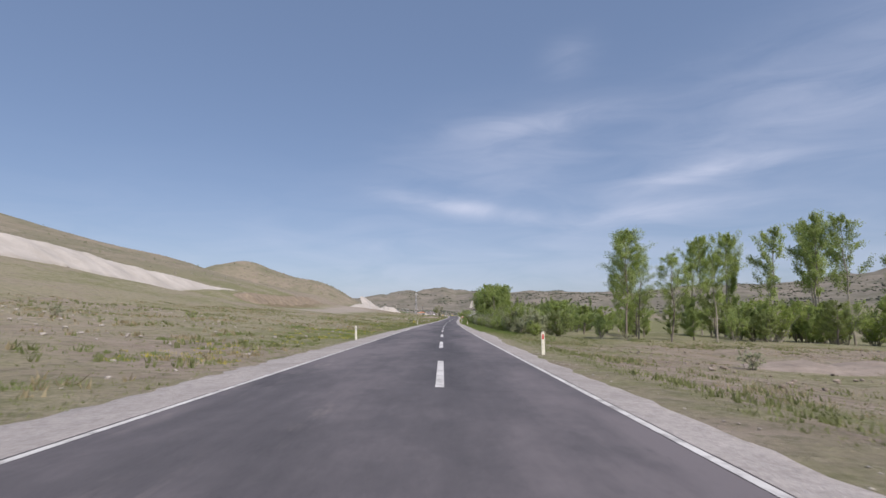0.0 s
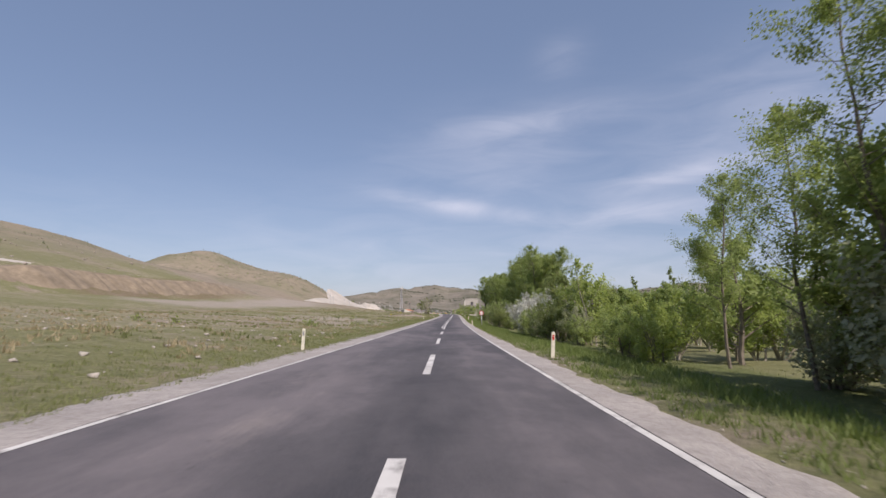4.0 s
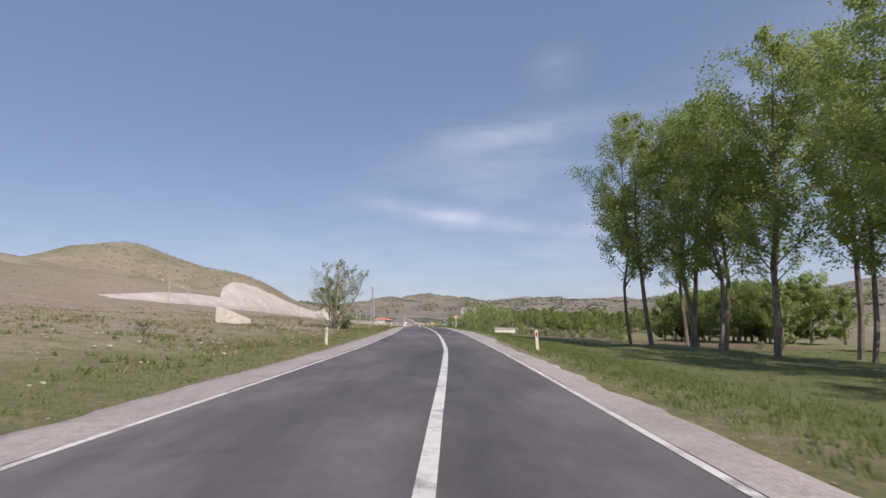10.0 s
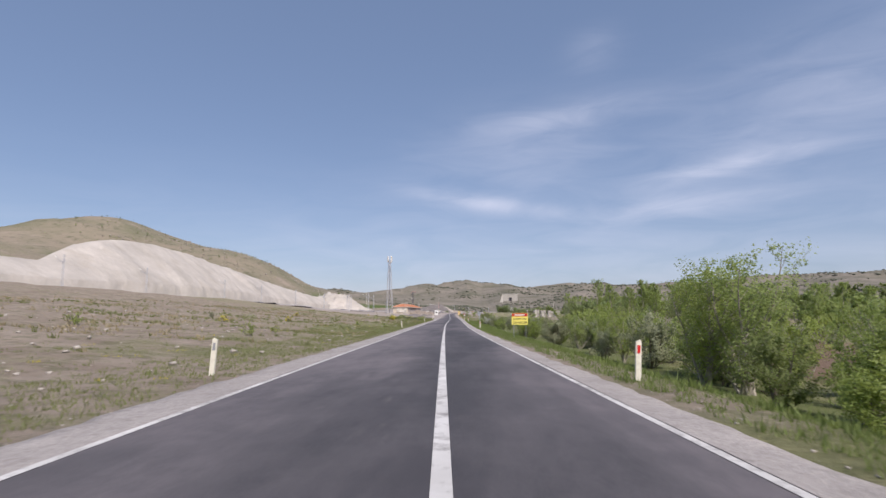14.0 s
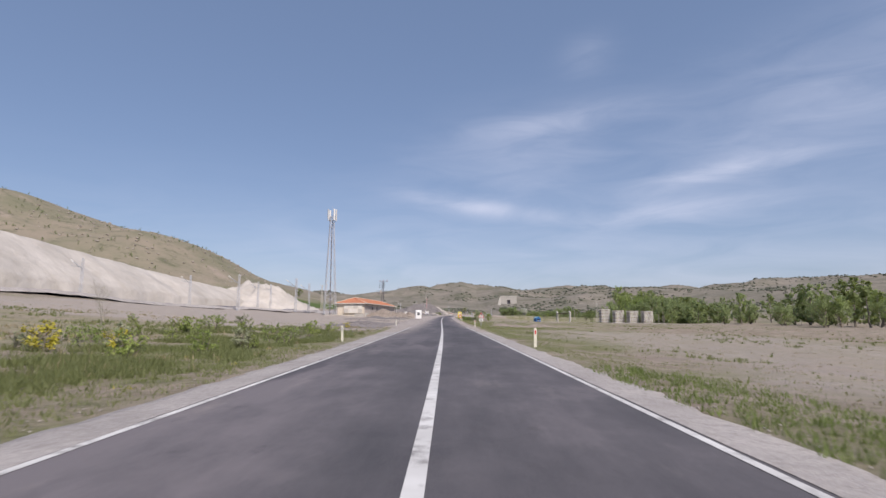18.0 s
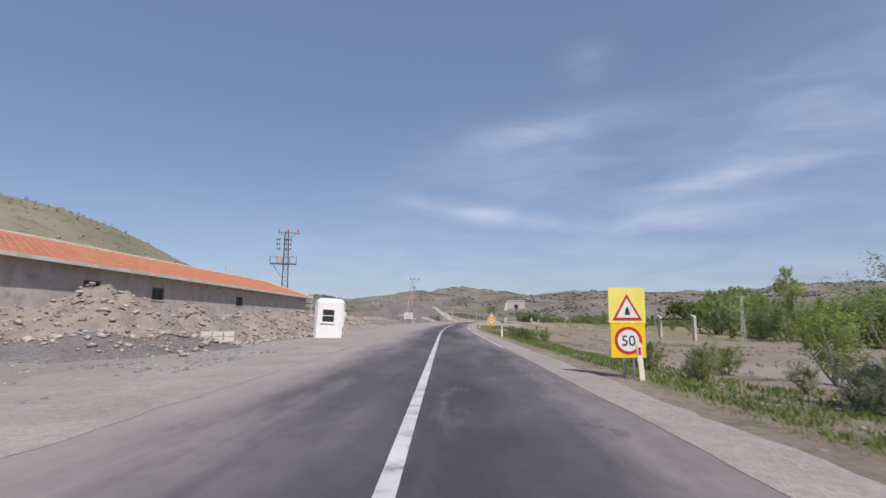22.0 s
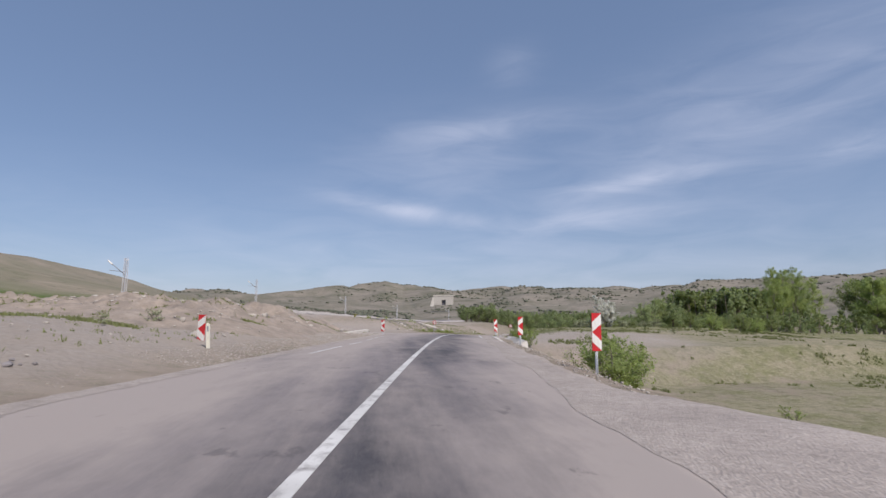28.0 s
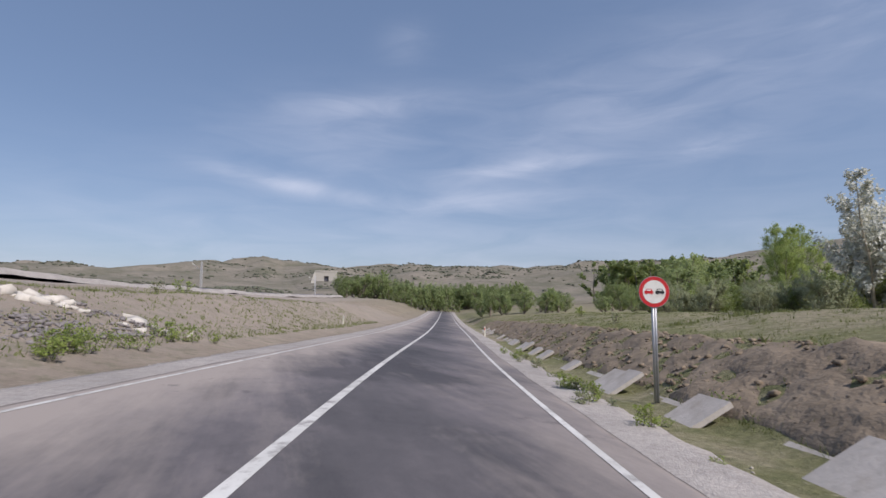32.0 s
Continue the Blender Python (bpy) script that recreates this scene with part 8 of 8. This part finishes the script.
    scatter_rocks("verge_rubble", 900, beside_road(700, 790, 6, 18), lambda r: r.uniform(.02, .08), STONE, "rubble stones on the verge", 4)
    scatter_rocks("ballast_stones", 4200, beside_road(690, 722, -15, -7.5), lambda r: r.uniform(.04, .13), DARK_STONE, "grey ballast stones beside the road", 5)
    scatter_rocks("crossing_rubble", 700, beside_road(950, 978, 4.6, 6.2), lambda r: r.uniform(.015, .05), STONE, "pale rubble on the embankment", 6)
    scatter_rocks("clearing_rubble", 700, clumped(16, 46, 10, 40, 2.2), lambda r: .03 + .13 * r.rand() ** 2.5, RUBBLE, "pale rubble and clods in a bare clearing", 38)
    grass("dead_twigs", 1500, clumped(10, 52, 7, 40, 1.8), .22, STRAW, "dry dead twigs in a bare clearing", 39, 5, .012)
    grass("flower_clumps", 700, clumped(2, 130, -6.3, -11, 1.3), .10, LEAF_YELLOW, "yellow flowering weeds along the shoulder", 40, 12, .012)
    grass("verge_weeds", 2500, clumped(2, 130, -6.2, -12, 1.3), .13, LUSH, "green weeds along the shoulder", 43, 10, .012)
    grass("flower_clumps", 350, clumped(380, 660, -6.0, -14, 1.3), .09, LEAF_YELLOW, "yellow flowering weeds along the shoulder", 41, 12, .012)
    grass("verge_weeds", 7000, clumped(370, 640, -5.4, -13, 1.9), .12, GRASS, "green weeds along the shoulder", 44, 10, .012)
    grass("tall_weeds", 4000, clumped(418, 480, 4.6, 14, 1.9), .22, LUSH, "tall green weeds below the shoulder", 45, 8, .016)
    grass("tussocks", 2500, clumped(0, 62, 5.0, 34, 1.8), .16, GRASS, "green tussocks in a bare clearing", 42, 8, .022)
    scatter_rocks("bank_rubble", 2600, clumped(1034, 1064, -16, -8.6, 3.2), lambda r: .04 + .1 * r.rand() ** 2, DARK_STONE, "grey stone rubble tipped down an earth bank", 46)
    scatter_rocks("lot_rubble", 4200, clumped(722, 800, -22, -6.2, 2.8), lambda r: .02 + .08 * r.rand() ** 2, DARK_STONE, "grey rubble strewn over a dusty lot", 47)
    scatter_rocks("lot_rubble", 2600, clumped(736, 772, -13.5, -8.5, 1.6), lambda r: .02 + .07 * r.rand() ** 2, STONE, "pale rubble strewn over a dusty lot", 47)
    scatter_rocks("platform_rubble", 900, clumped(742, 800, 9, 30, 2.0), lambda r: .03 + .12 * r.rand() ** 2, STONE, "pale rubble on a sandy terrace", 48)
    scatter_rocks("lot_rubble", 1800, clumped(864, 905, -24, -8, 2.4), lambda r: .03 + .09 * r.rand() ** 2, STONE, "pale rubble strewn over a dusty lot", 48)
    scatter_rocks("bank_clods", 3600, beside_road(1012, 1100, 6.9, 9.4), lambda r: .03 + .1 * r.rand() ** 2, BROWN_EARTH, "brown clods on an eroded earth bank", 50)
    scatter_rocks("hill_rocks", 380, lambda r, n: np.stack([-340 + 190 * r.rand(n), 960 + 170 * r.rand(n)], 1), lambda r: r.uniform(.3, 1.3) ** 1.4, ROCK, "grey outcrop rocks on a hillside", 19)
    scatter_rocks("slope_rocks", 500, lambda r, n: np.stack([-300 + 200 * r.rand(n), 150 + 450 * r.rand(n)], 1), lambda r: r.uniform(.2, .7), ROCK, "pale rocks on a dry slope", 20)
    for y, lat, s in ((1028.5, -10.2, .45), (1029.5, -9.0, .3), (1031.8, -9.0, .28), (1033, -8.8, .25), (1046, -10, .3), (1047, -11.5, .4), (1048, -12.5, .45), (1044.5, -9.4, .35), (1047.5, -10.4, .3), (1050, -13, .35), (1055, -12, .35), (1057, -13.5, .4), (1056, -11.0, .3),
                      (986, -9.6, .34), (988, -12.6, .3), (979, -10.5, .25), (972, -12, .3), (990, -10.5, .2), (433, -9.0, .28), (1060, -12.5, .35), (968, -9.5, .3)):
        boulder(y, lat, s)
    chan = empty("drain_channel", pose(float(road_x(978.8)), 978.8, float(road_z(978.8)), 0, 0, road_turn(985)), "open concrete drain channel of pale and dark slabs beside the road", "drain channel")
    rnd = random.Random(12)
    y, k = 0.0, 0
    while y < 12:
        n = (3.0, 3.6, 2.8, 3.2)[k % 4]
        g = rnd.uniform(-.04, .04)
        axis_mesh("lip", chan, WHITE_CONCRETE, lambda bm: plate(bm, [(4.32, -.30), (4.36, -.04 + g), (4.56, -.04 + g), (4.92, -.42), (4.88, -.52)], y, y + n - .03))
        axis_mesh("bed", chan, SLAB, lambda bm: plate(bm, [(4.90, -.56), (4.90, -.43), (5.16, -.43), (5.16, -.56)], y, y + n - .02))
        axis_mesh("slope_slab", chan, CONCRETE if k in (1, 2, 4) else WHITE_CONCRETE, lambda bm: plate(bm, [(5.13, -.56), (5.13, -.42), (5.88 + g, .03 + g), (5.98 + g, -.04 + g), (6.1, -1.1)], y, y + n - .04))
        y, k = y + n, k + 1

    def apron(bm):
        ring = [(4.3, -2.6, -.12), (4.75, -2.9, -1.0), (5.35, -2.2, -1.2), (6.05, -.7, -1.1), (5.95, 0, .0), (5.15, 0, -.40), (4.9, 0, -.40), (4.5, 0, -.05)]
        lo = [bm.verts.new((x, y, z - .35)) for x, y, z in ring]
        hi = [bm.verts.new(k) for k in ring]
        for i in range(8):
            j = (i + 1) % 8
            bm.faces.new((lo[i], lo[j], hi[j], hi[i]))
        for f in ((0, 1, 7), (1, 6, 7), (1, 2, 6), (2, 5, 6), (2, 3, 5), (3, 4, 5)):
            bm.faces.new([hi[i] for i in f])
            bm.faces.new([lo[i] for i in f[::-1]])
        bmesh.ops.recalc_face_normals(bm, faces=bm.faces)
    axis_mesh("apron", chan, WHITE_CONCRETE, apron, "pale smooth outlet apron")
    beam = axis_mesh("concrete_beam", None, WHITE_CONCRETE, lambda bm: box(bm, -.22, .22, -7.5, 7.5, -.4, .2, bevel=.03))
    p = spot(998, -8.6)
    beam.matrix_world = pose(p.x, p.y, p.z + .08, 0, 0, road_turn(998) + 5)
    tagged(beam, "long pale concrete beam lying along a soil bank", "concrete beam")
    for i in range(42):
        f = random.random()
        boulder(1064.5 - 4.5 * f + random.uniform(-.9, .9), -8.6 - 7.5 * f + random.uniform(-.7, .7), random.uniform(.12, .36), "whitish broken boulder on an earth bank", WHITE_CONCRETE)
    for i in range(14):
        f = random.random()
        boulder(1035 + 11 * f + random.uniform(-.7, .7), -9.6 - 7.5 * f + random.uniform(-.8, .8), random.uniform(.1, .26), "whitish broken boulder on an earth bank", WHITE_CONCRETE)
    for i in range(46):
        boulder(978 + random.uniform(0, 26), -10.5 - random.uniform(0, 12), .07 + .2 * random.random() ** 2, "pale broken slab piece on a soil bank")


build_banks()
build_posts()
build_signs()
build_mast()
build_building()
build_poles()
build_stacks()
build_hut_and_park()
build_culvert()
build_heaps()
build_cover()
